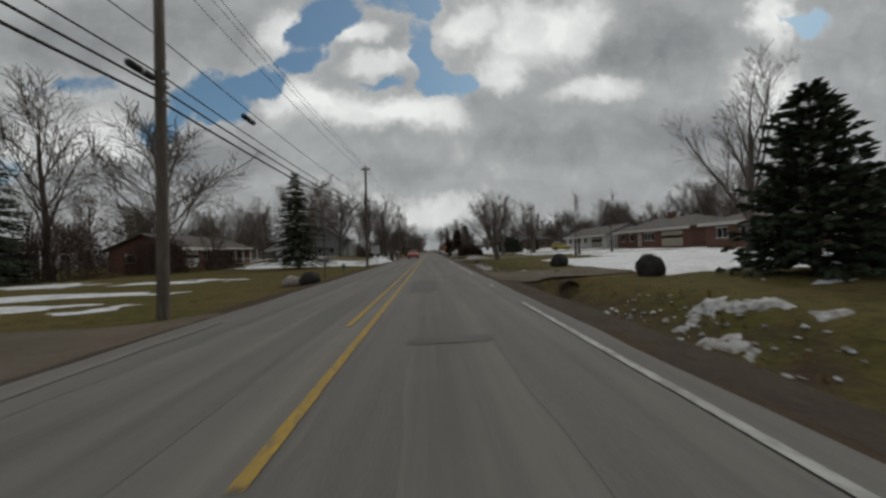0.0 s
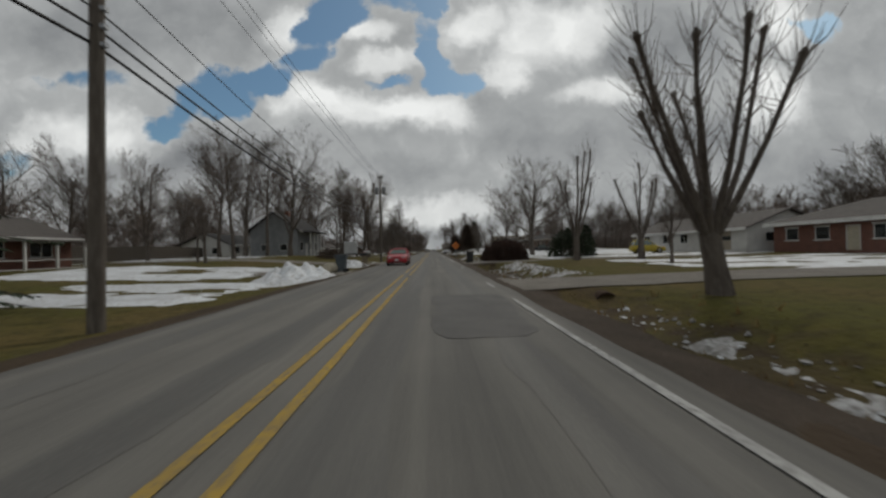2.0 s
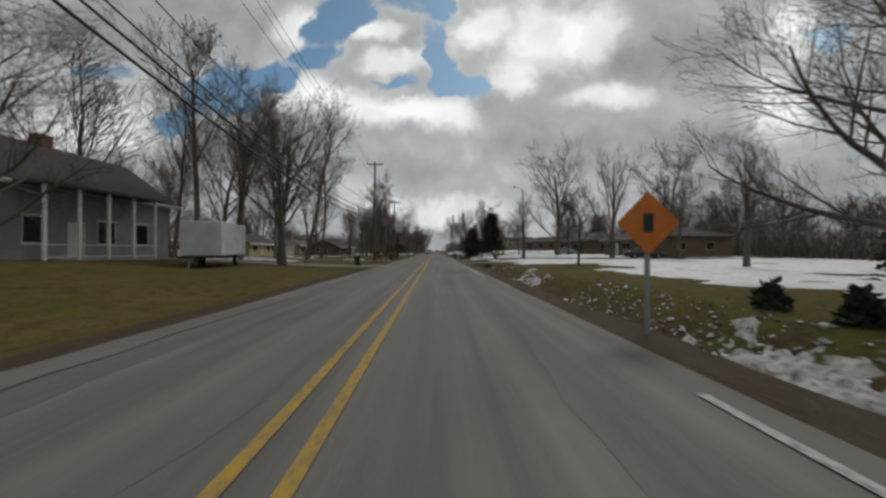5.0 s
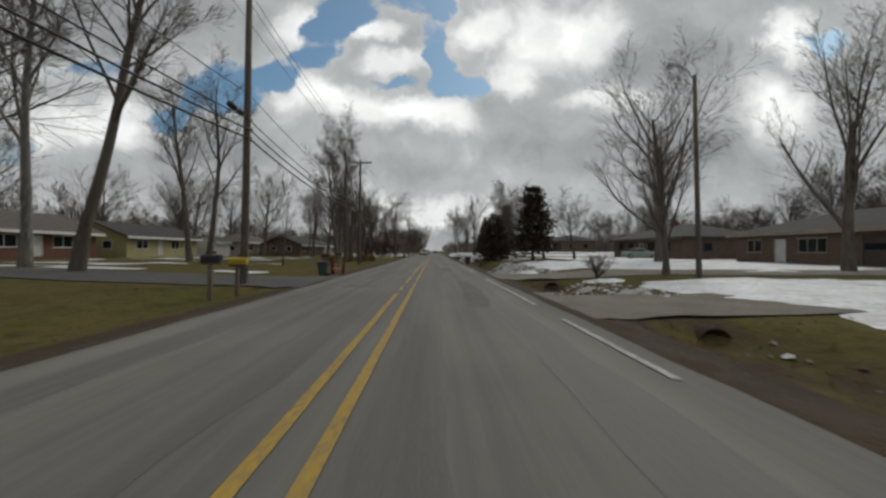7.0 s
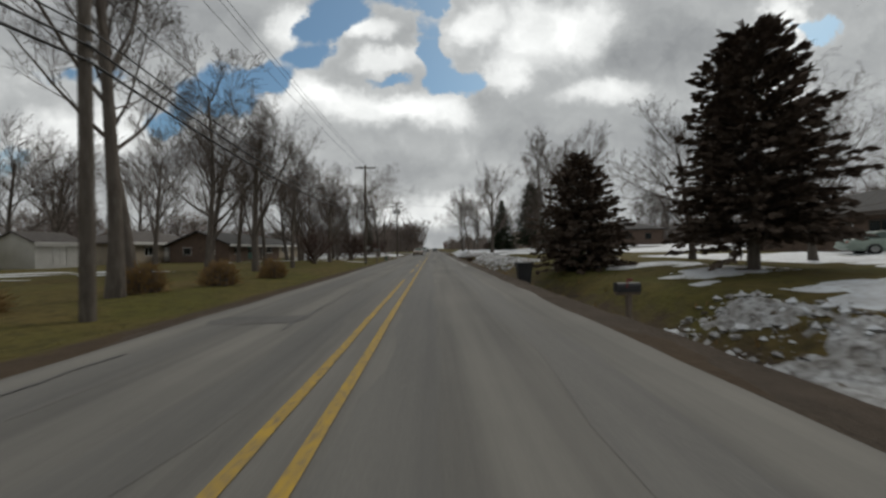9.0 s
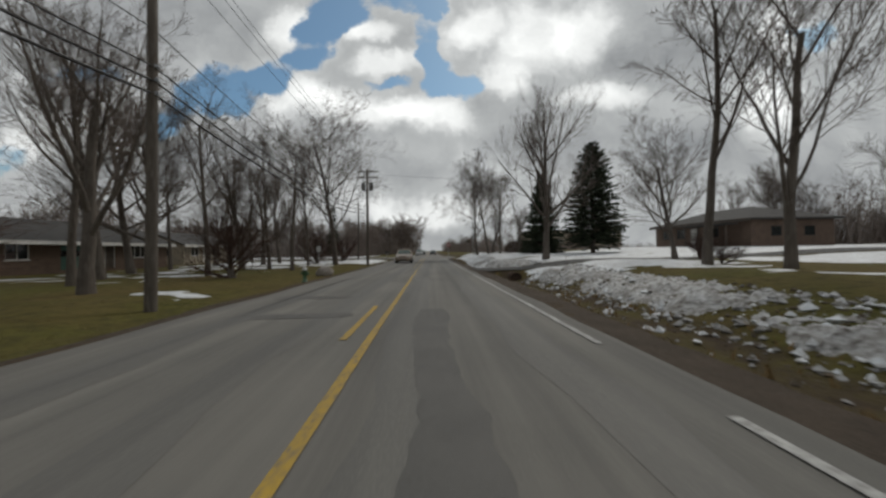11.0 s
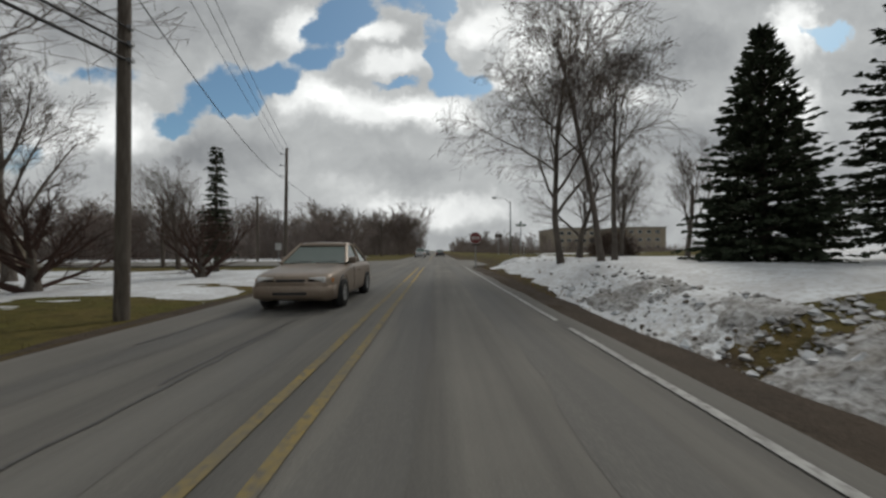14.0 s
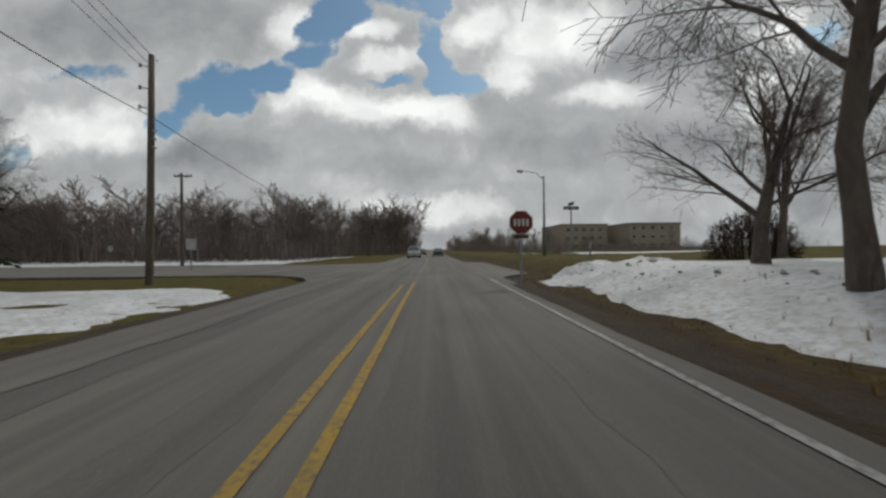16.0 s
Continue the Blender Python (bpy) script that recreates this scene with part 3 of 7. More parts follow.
tagged(new("ground", ground_mesh), "olive and straw-coloured winter lawn with a muddy roadside ditch", "ground", kind="structure")


def wavy(x, y, amount):
    return x + amount * (noise.noise(Vector((x * 0.8, y * 0.35, 3))) + 0.5 * noise.noise(Vector((x * 0.8, y * 1.7, 9))) + 0.25 * noise.noise(Vector((x, y * 5.3, 5))))


def strip(name, xa, xb, ya, yb, z, mat, label, category, step=1.0, ragged=0.0, cols=1, thick=0.0):
    ys = spaced([(ya, yb, step)])
    verts, faces = [], []
    for y in ys:
        a, b = wavy(xa(y) if callable(xa) else xa, y, ragged), wavy(xb(y) if callable(xb) else xb, y, ragged)
        for i in range(cols + 1):
            x = a + (b - a) * i / cols
            verts.append((x, y, z(x, y) if callable(z) else z))
        if thick:
            verts += [(b, y, -thick), (a, y, -thick)]
    n = cols + 1 + (2 if thick else 0)
    for j in range(len(ys) - 1):
        for i in range(n if thick else cols):
            k = (i + 1) % n
            faces.append((j * n + i, j * n + k, (j + 1) * n + k, (j + 1) * n + i))
    ob = new(name, mesh_from(name, verts, faces, mat, False))
    return tagged(ob, label, category, kind="structure")


strip("road", road_left, ROAD_R, -40, 205, 0.0, M["asphalt"], "worn grey asphalt two-lane road", "road", 0.8, 0.1, 6, thick=0.09)
strip("road", ROAD_L - 0.7, ROAD_R + 0.3, 205, 900, 0.0, M["asphalt"], "worn grey asphalt road beyond the crossing", "road", 4.0, 0.12, 2, thick=0.09)
strip("shoulder", 2.42, 3.35, -40, 208, lambda x, y: -0.012 - 0.06 * smooth(2.5, 3.4, x) + 0.012 * noise.noise(Vector((x * 3, y * 3, 0))), M["gravel"], "muddy brown gravel shoulder", "shoulder", 0.4, 0.2, 6)
strip("shoulder", lambda y: road_left(y) - 0.65, lambda y: road_left(y) + 0.08, -40, 206, lambda x, y: -0.012 - 0.05 * smooth(4.6, 5.3, -x) + 0.012 * noise.noise(Vector((x * 3, y * 3, 4))), M["gravel"], "narrow muddy gravel verge", "shoulder", 0.4, 0.22, 5)

# the crossing road, with rounded corners
for sgn, x_edge in ((1, ROAD_R), (-1, ROAD_L - 0.7)):
    ya, yb = CROSS
    outline = [(x_edge - sgn * 0.5, ya - 5)]
    for k in range(9):
        a = k / 8 * math.pi / 2
        outline.append((x_edge + sgn * 5 * (1 - math.cos(a)), ya - 5 + 5 * math.sin(a)))
    outline += [(sgn * 160, ya), (sgn * 160, yb)]
    for k in range(9):
        a = (1 - k / 8) * math.pi / 2
        outline.append((x_edge + sgn * 5 * (1 - math.cos(a)), yb + 5 - 5 * math.sin(a)))
    outline.append((x_edge - sgn * 0.5, yb + 5))
    bm = bmesh.new()
    top = [bm.verts.new((x, y, 0.006)) for x, y in outline]
    f = bm.faces.new(top if sgn < 0 else top[::-1])
    if f.normal.z < 0:
        f.normal_flip()
    ext = bmesh.ops.extrude_face_region(bm, geom=[f])
    bmesh.ops.translate(bm, verts=[g for g in ext["geom"] if isinstance(g, bmesh.types.BMVert)], vec=(0, 0, -0.12))
    bmesh.ops.recalc_face_normals(bm, faces=bm.faces)
    for v in bm.verts:
        if v.co.z > -0.05 and abs(v.co.x) > 20:
            v.co.z = 0.006
    me = bpy.data.meshes.new("side_road")
    bm.to_mesh(me)
    bm.free()
    me.materials.append(M["asphalt"])
    tagged(new("side_road", me), "grey asphalt side road joining at a stop sign", "road", kind="structure")

# driveways
for s, a, b, length, mk, label in DRIVES:
    xa, xb = (2.55, 2.55 + length) if s > 0 else (-4.62 - length, -4.62)
    xs, ys = spaced([(xa, xb, 0.6)]), spaced([(a, b, 0.5)])
    flare = lambda x, y, a=a, b=b, s=s: (y - (a + b) / 2) * (1 + 0.35 * max(0, 1 - (abs(x) - (2.6 if s > 0 else 4.6)) / 2.2)) + (a + b) / 2
    verts, nx = [], len(xs)
    for y in ys:
        for x in xs:
            yy = flare(x, y) + 0.12 * noise.noise(Vector((x * 0.8, y, 7)))
            verts.append((x, yy, gz(x, yy) + 0.035))
    faces = [(j * nx + i, j * nx + i + 1, (j + 1) * nx + i + 1, (j + 1) * nx + i) for j in range(len(ys) - 1) for i in range(nx - 1)]
    tagged(new("driveway", mesh_from("driveway", verts, faces, M[mk])), label, "driveway", kind="structure")


# road wear: wheel paths, seams and patches laid 4 mm proud
def wear(name, xa, xb, ya, yb, mat, label, z=0.004, ragged=0.12, step=0.6):
    strip(name, xa, xb, ya, yb, z, mat, label, "road wear", step, ragged, 2)


for xa, xb in ((-0.72, -0.12), (1.0, 1.62), (-2.3, -1.75), (-4.0, -3.45)):
    wear("wheel_path", xa, xb, -30, 208, M["wheelpath"], "faintly darker polished wheel path", 0.003, 0.22)
# repairs, plus two right-lane strips (y 86 to 92) painting dark smeared reflections
for xa, xb, ya, yb in ((-0.25, 1.0, 4.6, 4.95), (-0.55, 0.35, 10.4, 14.4), (-4.5, -1.6, 21.0, 21.35), (-3.9, -2.2, 45.2, 45.6), (0.2, 1.9, 33.5, 38.0),
                       (-4.4, -1.5, 66.6, 67.1), (-4.3, -2.6, 52.2, 53.0), (0.45, 1.1, 86, 92), (1.25, 1.9, 86.6, 91), (-3.6, -2.2, 96.4, 96.9), (-3.4, -2.2, 108.0, 108.5), (0.6, 1.2, 104, 110),
                       (0.3, 0.95, 117, 122), (-4.2, -2.4, 129, 129.7), (-3.5, -1.6, 157.2, 157.7), (-4.4, -2.2, 160.0, 160.5), (-0.3, 0.25, 152, 158)):
    ends = lambda y, ya=ya, yb=yb: 0.82 + 0.18 * smooth(0, min(0.4, 0.4 * (yb - ya)), min(y - ya, yb - y))
    mid_x, half = (xa + xb) / 2, (xb - xa) / 2
    wear("asphalt_patch", lambda y, e=ends, c=mid_x, h=half: c - h * e(y), lambda y, e=ends, c=mid_x, h=half: c + h * e(y), ya, yb, M["patch"], "dark asphalt repair patch", 0.007, 0.22, 0.1)
rng = random.Random(5)
for k in range(18):
    y0 = rng.uniform(2, 205)
    x0 = rng.choice((-4.05, -3.9, -2.6, -2.5))
    wear("tar_seam", x0, x0 + 0.04, y0, y0 + rng.uniform(3, 11), M["tar"], "sealed crack in the asphalt", 0.009, 0.16, 0.3)


def painted(name, x, segments, mat, label, width=0.11):
    for ya, yb in segments:
        strip(name, x - width / 2, x + width / 2, ya, yb, 0.013, mat, label, "road marking", 0.35, 0.012)


painted("center_line", -0.94, [(-30, 1.6), (1.9, 13.2), (13.5, 24.4), (24.9, 44.2), (45.6, 47.2), (47.6, 89.6), (90.0, 107.6), (108.0, 109.5), (110.3, 148.4), (148.8, 172.5), (193.6, 206)], M["yellow"], "worn yellow centre line")
painted("center_line", -0.94, [(172.7, 193.4)], M["yellow_faded"], "faded yellow centre line, almost worn away")
painted("center_line", -1.31, [(-30, -4), (6.0, 25.8), (26.4, 46.2), (47.9, 60.5), (61.3, 89.3), (90.4, 106.2), (107.1, 108.2), (109.6, 113), (114, 137), (141, 144), (146.5, 151), (155.5, 158.5), (194, 205)], M["yellow"], "worn yellow centre line, patchy")
painted("center_line", -1.31, [(176, 193.4)], M["yellow_faded"], "faded yellow centre line, almost worn away")
painted("center_line", -0.94, [(228, 420)], M["yellow"], "yellow centre line beyond the crossing")
painted("edge_line", 2.13, [(-20, 7.6), (11.0, 11.6), (16.6, 24.0), (24.4, 27.2), (28.4, 37.0), (39.6, 41), (50.5, 52), (60.5, 70.8), (84, 96.6), (99.5, 102.5), (104.2, 111.6), (117, 119), (146.5, 153), (155, 168.8), (169.6, 176.9), (177.4, 185.6), (186.2, 207)], M["white_line"], "worn white edge line", 0.1)

# ---- snow ----
# soft-edged stretches of lawn with lying snow: x0, x1, y0, y1, how much
SNOW = [(7.6, 42, 11, 25, 0.3), (8.3, 42, 17.8, 30, 0.3), (-26, -9, 12.4, 17.0, 0.26), (-14, -7.6, 8.4, 10.8, 0.3), (-32, -10, 18.5, 26, 0.08), (15, 45, 22, 48, 0.2), (12, 45, 42, 58, 0.12), (10, 42, 61, 72, 0.12), (9, 45, 72, 92, 0.2), (13, 45, 84, 100, 0.35), (6.8, 45, 98, 112, 0.35), (6.8, 45, 117.5, 130, 0.4), (9, 45, 112, 130, 0.5), (6, 14, 124, 150, 0.02),
        (14, 50, 128, 152, 0.25), (7, 12, 142, 150, 0.0), (5.0, 17, 165.5, 175, 0.42), (9, 22, 160, 168, 0.02), (10, 30, 150, 166, -0.12), (18, 50, 160, 190, 0.25), (6.8, 14, 175.6, 186, 0.35), (3.4, 40, 186, 208, 0.45), (12, 45, 176, 190, 0.25), (6, 60, 226, 262, 0.35),
        (-24, -8, 8, 15, 0.1), (7.5, 13, 6, 12, 0.05), (-40, -14, 18, 30, -0.05), (-24, -5.6, 36.5, 46.5, 0.16), (-27, -8.5, 44.5, 58, 0.14), (-40, -19, 60, 100, 0.05), (-34, -13, 99.8, 108, 0.14), (-38, -17, 112, 126, 0.0), (-30, -8.5, 114, 118, 0.3), (-32, -10, 123.5, 127, 0.12), (-36, -16, 128, 150, -0.02),
        (-8.5, -5.7, 151.5, 155.5, -0.06), (-13, -6, 159, 165, 0.02), (-30, -10, 165, 186, -0.03), (-26, -8, 180, 194, 0.05), (-30, -5.6, 189, 207.5, 0.19), (-80, -9, 226, 262, 0.3)]


def drive_near(x, y):
    for s, a, b, length, *_ in DRIVES:
        if (x > 0) == (s > 0) and a - 0.3 < y < b + 0.3 and abs(x) < length:
            return True
    return CROSS[0] - 1.5 < y < CROSS[1] + 1.5


def snow_depth(x, y):
    c = -0.9
    for x0, x1, y0, y1, amount in SNOW:
        dx, dy = min(x - x0, x1 - x), min(y - y0, y1 - y)
        c = max(c, -0.9 + (amount - 0.06 + 0.9) * smooth(-1.6, 2.4, min(dx, dy * 0.8)))
    if c < -0.75:
        return -0.05
    p = Vector((x * 0.22, y * 0.42, 0))
    n = noise.noise(p) * 0.5 + noise.noise(p * 2.7) * 0.32 + noise.noise(p * 7) * 0.16
    d = c + 0.62 * n
    if drive_near(x, y):
        d -= 0.5
    if x > 0:
        d -= 0.5 * (1 - smooth(3.3, 4.3, x))
    else:
        d -= 0.6 * (1 - smooth(-road_left(y) + 0.3, -road_left(y) + 1.1, -x))
    return max(-0.05, min(0.11, d * 0.3)) + 0.012 * n


def snow_sheet(name, xs, ys, label):
    depth = {}

    def height(x, y):
        d = snow_depth(x, y)
        depth[(x, y)] = d
        return gz(x, y) + d

    nx = len(xs)
    keep = lambda q: max(depth[(xs[k % nx], ys[k // nx])] for k in q) > -0.004
    tagged(new(name, sheet(name, xs, ys, height, M["snow"], keep)), label, "snow", kind="stuff")


ysn = spaced([(-6, 210, 0.36)])
snow_sheet("snow_cover", spaced([(3.2, 15, 0.3)]), ysn, "patches of old melting snow on the lawn and ditch")
snow_sheet("snow_cover", spaced([(15, 50, 0.9)]), spaced([(-6, 262, 0.9)]), "lying snow on the lawns before the houses")
snow_sheet("snow_cover", spaced([(-15, -4.9, 0.3)]), ysn, "patches of old melting snow on the lawn")
snow_sheet("snow_cover", spaced([(-80, -15, 1.0)]), spaced([(-6, 262, 0.9)]), "thin lying snow on the far lawns")

# ---- trees ----


def grow(rng, pos, way, length, radius, level, spec, out):
    """One limb and all that springs from it. out: lists for the trunk and the crown."""
    segs = spec["segs"][min(level, len(spec["segs"]) - 1)]
    pts, rad = [pos.copy()], [radius]
    d = way.normalized()
    end = max(spec["tip"], radius * spec["taper"][min(level, len(spec["taper"]) - 1)])
    for i in range(segs):
        k = spec["wander"] * (0.5 if level == 0 else 1.0)
        d = (d + Vector((rng.gauss(0, k), rng.gauss(0, k), rng.gauss(0, k * 0.6) + spec["lift"][min(level, len(spec["lift"]) - 1)]))).normalized()
        pts.append(pts[-1] + d * (length / segs))
        rad.append(radius + (end - radius) * (i + 1) / segs)
    if level == 0:
        pts[0] = pts[0] - Vector((0, 0, 0.25))
        rad[0] *= 1.35
    sides = spec["sides"][min(level, len(spec["sides"]) - 1)]
    store = out[0] if level < spec["trunk_levels"] else out[1]
    tube(pts, rad, sides, *store)
    if level >= spec["levels"]:
        return
    count = spec["count"][level]
    for c in range(count):
        lo = spec["start"][level]
        f = lo + (1 - lo) * (c + rng.random()) / count
        i = min(segs - 1, int(f * segs))
        t = f * segs - i
        p = pts[i].lerp(pts[i + 1], t)
        r = rad[i] + (rad[i + 1] - rad[i]) * t
        axis = (pts[i + 1] - pts[i]).normalized()
        turn = rng.uniform(0, 2 * math.pi) if level else (c * 2.4 + rng.uniform(-0.5, 0.5))
        u = axis.orthogonal().normalized()
        sidew = (Matrix.Rotation(turn, 3, axis) @ u)
        ang = radians(rng.uniform(*spec["angle"][level]))
        cd = axis * math.cos(ang) + sidew * math.sin(ang)
        ln = length * spec["ratio"][level] * rng.uniform(0.75, 1.2) * (1.15 - 0.45 * f * spec["taper_len"])
        grow(rng, p, cd, ln, max(spec["tip"], r * spec["thin"][level] * rng.uniform(0.8, 1.25)), level + 1, spec, out)


BASE = dict(segs=(8, 7, 5, 3, 1), taper=(0.35, 0.22, 0.3, 0.45, 0.7), wander=0.085, lift=(0.02, 0.08, 0.06, 0.05, 0.02), sides=(9, 6, 4, 3, 2), trunk_levels=2, levels=4, count=(10, 8, 7, 6),
            start=(0.28, 0.2, 0.12, 0.1), angle=((28, 58), (25, 52), (25, 55), (22, 55)), ratio=(0.62, 0.5, 0.5, 0.62), tip=0.0042, taper_len=1.0, stem=0.62, girth=0.17, thin=(0.5, 0.45, 0.38, 0.42))
SPECS = {
    "broad": dict(BASE, count=(15, 9, 7, 6), start=(0.2, 0.2, 0.12, 0.1), angle=((30, 72), (25, 50), (25, 55), (22, 55)), ratio=(0.68, 0.5, 0.48, 0.6), lift=(0.03, 0.09, 0.05, 0.03, 0.01), stem=0.72, girth=0.2),
    "oak": dict(BASE, count=(20, 10, 7, 6), start=(0.14, 0.2, 0.12, 0.1), angle=((38, 82), (25, 50), (25, 55), (22, 55)), ratio=(0.6, 0.5, 0.5, 0.62), lift=(0.02, 0.1, 0.06, 0.04, 0.02), wander=0.07, stem=0.82, girth=0.19),
    "tall": dict(BASE, count=(11, 7, 6, 6), start=(0.4, 0.22, 0.12, 0.1), angle=((22, 46), (22, 42), (25, 50), (22, 50)), ratio=(0.42, 0.5, 0.52, 0.65), wander=0.06, girth=0.125, stem=0.76),
    "forked": dict(BASE, count=(8, 9, 7, 6), start=(0.18, 0.25, 0.12, 0.1), angle=((12, 34), (20, 42), (25, 50), (22, 50)), ratio=(0.85, 0.42, 0.48, 0.65), taper=(0.5, 0.22, 0.3, 0.4, 0.6), wander=0.06, stem=0.5, girth=0.165),
    "drooping": dict(BASE, count=(14, 9, 8, 6), start=(0.26, 0.2, 0.12, 0.1), angle=((28, 66), (25, 55), (30, 60), (30, 70)), ratio=(0.62, 0.52, 0.5, 0.7), lift=(0.03, 0.05, 0.0, -0.05, -0.12), wander=0.12, girth=0.19),
    "slim": dict(BASE, levels=3, count=(9, 6, 5), start=(0.25, 0.2, 0.1), angle=((20, 45), (22, 48), (25, 55)), ratio=(0.4, 0.5, 0.55), wander=0.05, girth=0.11, tip=0.006),
    "mid": dict(BASE, levels=3, count=(12, 10, 10), start=(0.22, 0.15, 0.1), angle=((20, 52), (22, 48), (22, 52)), ratio=(0.6, 0.5, 0.65), tip=0.009, segs=(5, 4, 3, 1), sides=(6, 4, 3, 2), girth=0.14, thin=(0.45, 0.4, 0.45)),
    "far": dict(BASE, levels=3, count=(9, 7, 5), start=(0.12, 0.15, 0.1), angle=((18, 50), (20, 48), (22, 52)), ratio=(0.62, 0.52, 0.65), tip=0.024, segs=(3, 3, 2, 1), sides=(4, 3, 2, 2), girth=0.12, trunk_levels=1),
    "shrub": dict(BASE, levels=3, count=(18, 8, 6), start=(0.02, 0.15, 0.1), angle=((20, 75), (20, 50), (25, 60)), ratio=(1.6, 0.5, 0.6), tip=0.013, segs=(3, 4, 3, 2), sides=(6, 4, 3, 2), trunk_levels=1, stem=0.25, girth=0.3, thin=(0.5, 0.4, 0.4)),
}
TREE_MESH = {}


def tree_meshes(kind, seed, height, girth, bark, twig):
    key = (kind, seed, bark, twig, girth)
    if key not in TREE_MESH:
        rng = random.Random(seed * 131 + 7)
        spec = SPECS[kind]
        out = (([], []), ([], []))
        grow(rng, Vector((0, 0, 0)), Vector((rng.uniform(-0.05, 0.05), rng.uniform(-0.05, 0.05), 1)), 10 * spec["stem"], spec["girth"] * girth, 0, spec, out)
        top = max(v.z for v in out[1][0])
        for store in out:
            for v in store[0]:
                v *= 10 / top
        TREE_MESH[key] = (mesh_from("trunk", *out[0], M[bark]), mesh_from("crown", *out[1], M[twig], False))
    return TREE_MESH[key]


def tree(kind, x, y, height, seed=1, girth=1.0, bark="bark", twig="twig", label="", z=None, spin=None, name="bare_tree", wide=1.0, lean=0.0):
    if abs(x) > 27 and kind in ("broad", "tall", "forked"):
        kind = "mid"
    trunk, crown = tree_meshes(kind, seed, height, girth, bark, twig)
    k = height / 10
    base = thing(name, label or "tall leafless grey-brown tree on the lawn", "tree")
    s = spin if spin is not None else (x * 37.7 + y * 11.3) % 360
    base.matrix_world = Matrix.Translation((x, y, gz(x, y) if z is None else z)) @ pose(0, 0, 0, 0, lean, 0) @ pose(0, 0, 0, 0, 0, s) @ Matrix.Diagonal((k * wide, k * wide, k, 1))
    part("trunk", trunk, None, base)
    part("crown", crown, None, base)
    return base


def pollard(x, y, height, seed, limbs=6, label="", spread=0.5, base_r=0.24, lean=0.0):
    """A topped tree: thick bare limbs cut off short, each ending in a knuckle with a brush of thin shoots."""
    rng = random.Random(seed)
    tv, tf, cv, cf = [], [], [], []
    fork = height * 0.2
    tube([Vector((0, 0, -0.2)), Vector((0, 0, fork * 0.5)), Vector((0, 0, fork))], [base_r * 1.35, base_r, base_r * 0.95], 9, tv, tf)
    for i in range(limbs):
        a = 2 * math.pi * i / limbs + rng.uniform(-0.3, 0.3)
        out = spread * rng.uniform(0.35, 1.1)
        d = Vector((math.cos(a) * out, math.sin(a) * out, 1)).normalized()
        L = height * rng.uniform(0.5, 0.78) * (0.8 + 0.2 * d.z)
        pts, p = [Vector((0, 0, fork * 0.8))], Vector((0, 0, fork * 0.8))
        for s in range(5):
            d = (d + Vector((rng.gauss(0, 0.05), rng.gauss(0, 0.05), 0.06))).normalized()
            p = p + d * L / 5
            pts.append(p.copy())
        r0 = base_r * rng.uniform(0.36, 0.5)
        tube(pts, [r0, r0 * 0.85, r0 * 0.7, r0 * 0.58, r0 * 0.5, r0 * 0.62], 7, tv, tf)
        tube([pts[-1] - d * 0.1, pts[-1] + d * 0.05, pts[-1] + d * 0.16], [r0 * 0.55, r0 * 0.95, r0 * 0.3], 7, tv, tf)
        for q in range(60):
            f = rng.random() ** 0.5
            k = min(4, int(f * 5))
            o = pts[k].lerp(pts[k + 1], f * 5 - k)
            w = (d + Vector((rng.gauss(0, 0.85), rng.gauss(0, 0.85), rng.uniform(0.0, 0.6)))).normalized()
            ln = rng.uniform(0.5, 1.5) * (0.5 + 0.5 * f) * height / 8
            tube([o, o + w * ln * 0.5, o + (w + Vector((0, 0, 0.25))).normalized() * ln], [0.011, 0.008, 0.005], 3, cv, cf)
    base = thing("pollarded_tree", label or "leafless topped tree with stubby limbs and fine shoots", "tree")
    base.matrix_world = Matrix.Translation((x, y, gz(x, y))) @ pose(0, 0, 0, 0, lean, 0)
    part("trunk", mesh_from("trunk", tv, tf, M["bark"]), None, base)
    part("crown", mesh_from("crown", cv, cf, M["twig"], False), None, base)
    return base


def needles(rng, cv, cf, o, w, ln, width, droop, twist=0.0):
    """One flat spray of needles: a bent kite of two quads."""
    side = w.cross(Vector((0, 0, 1)))
    if side.length < 0.01:
        side = Vector((1, 0, 0))
    side = side.normalized() * width
    if twist:
        side = Matrix.Rotation(rng.uniform(-twist, twist), 3, w.normalized()) @ side
    tilt = Vector((0, 0, rng.uniform(-0.4, 0.4) * width))
    n = len(cv)
    m = o + w * ln * 0.5 + Vector((0, 0, -droop * 0.3))
    e = o + w * ln + Vector((0, 0, -droop))
    cv += [o, m + side + tilt, m - side - tilt, e, m + Vector((0, 0, 0.25 * width))]
    cf += [(n, n + 1, n + 4), (n, n + 4, n + 2), (n + 1, n + 3, n + 4), (n + 4, n + 3, n + 2)]


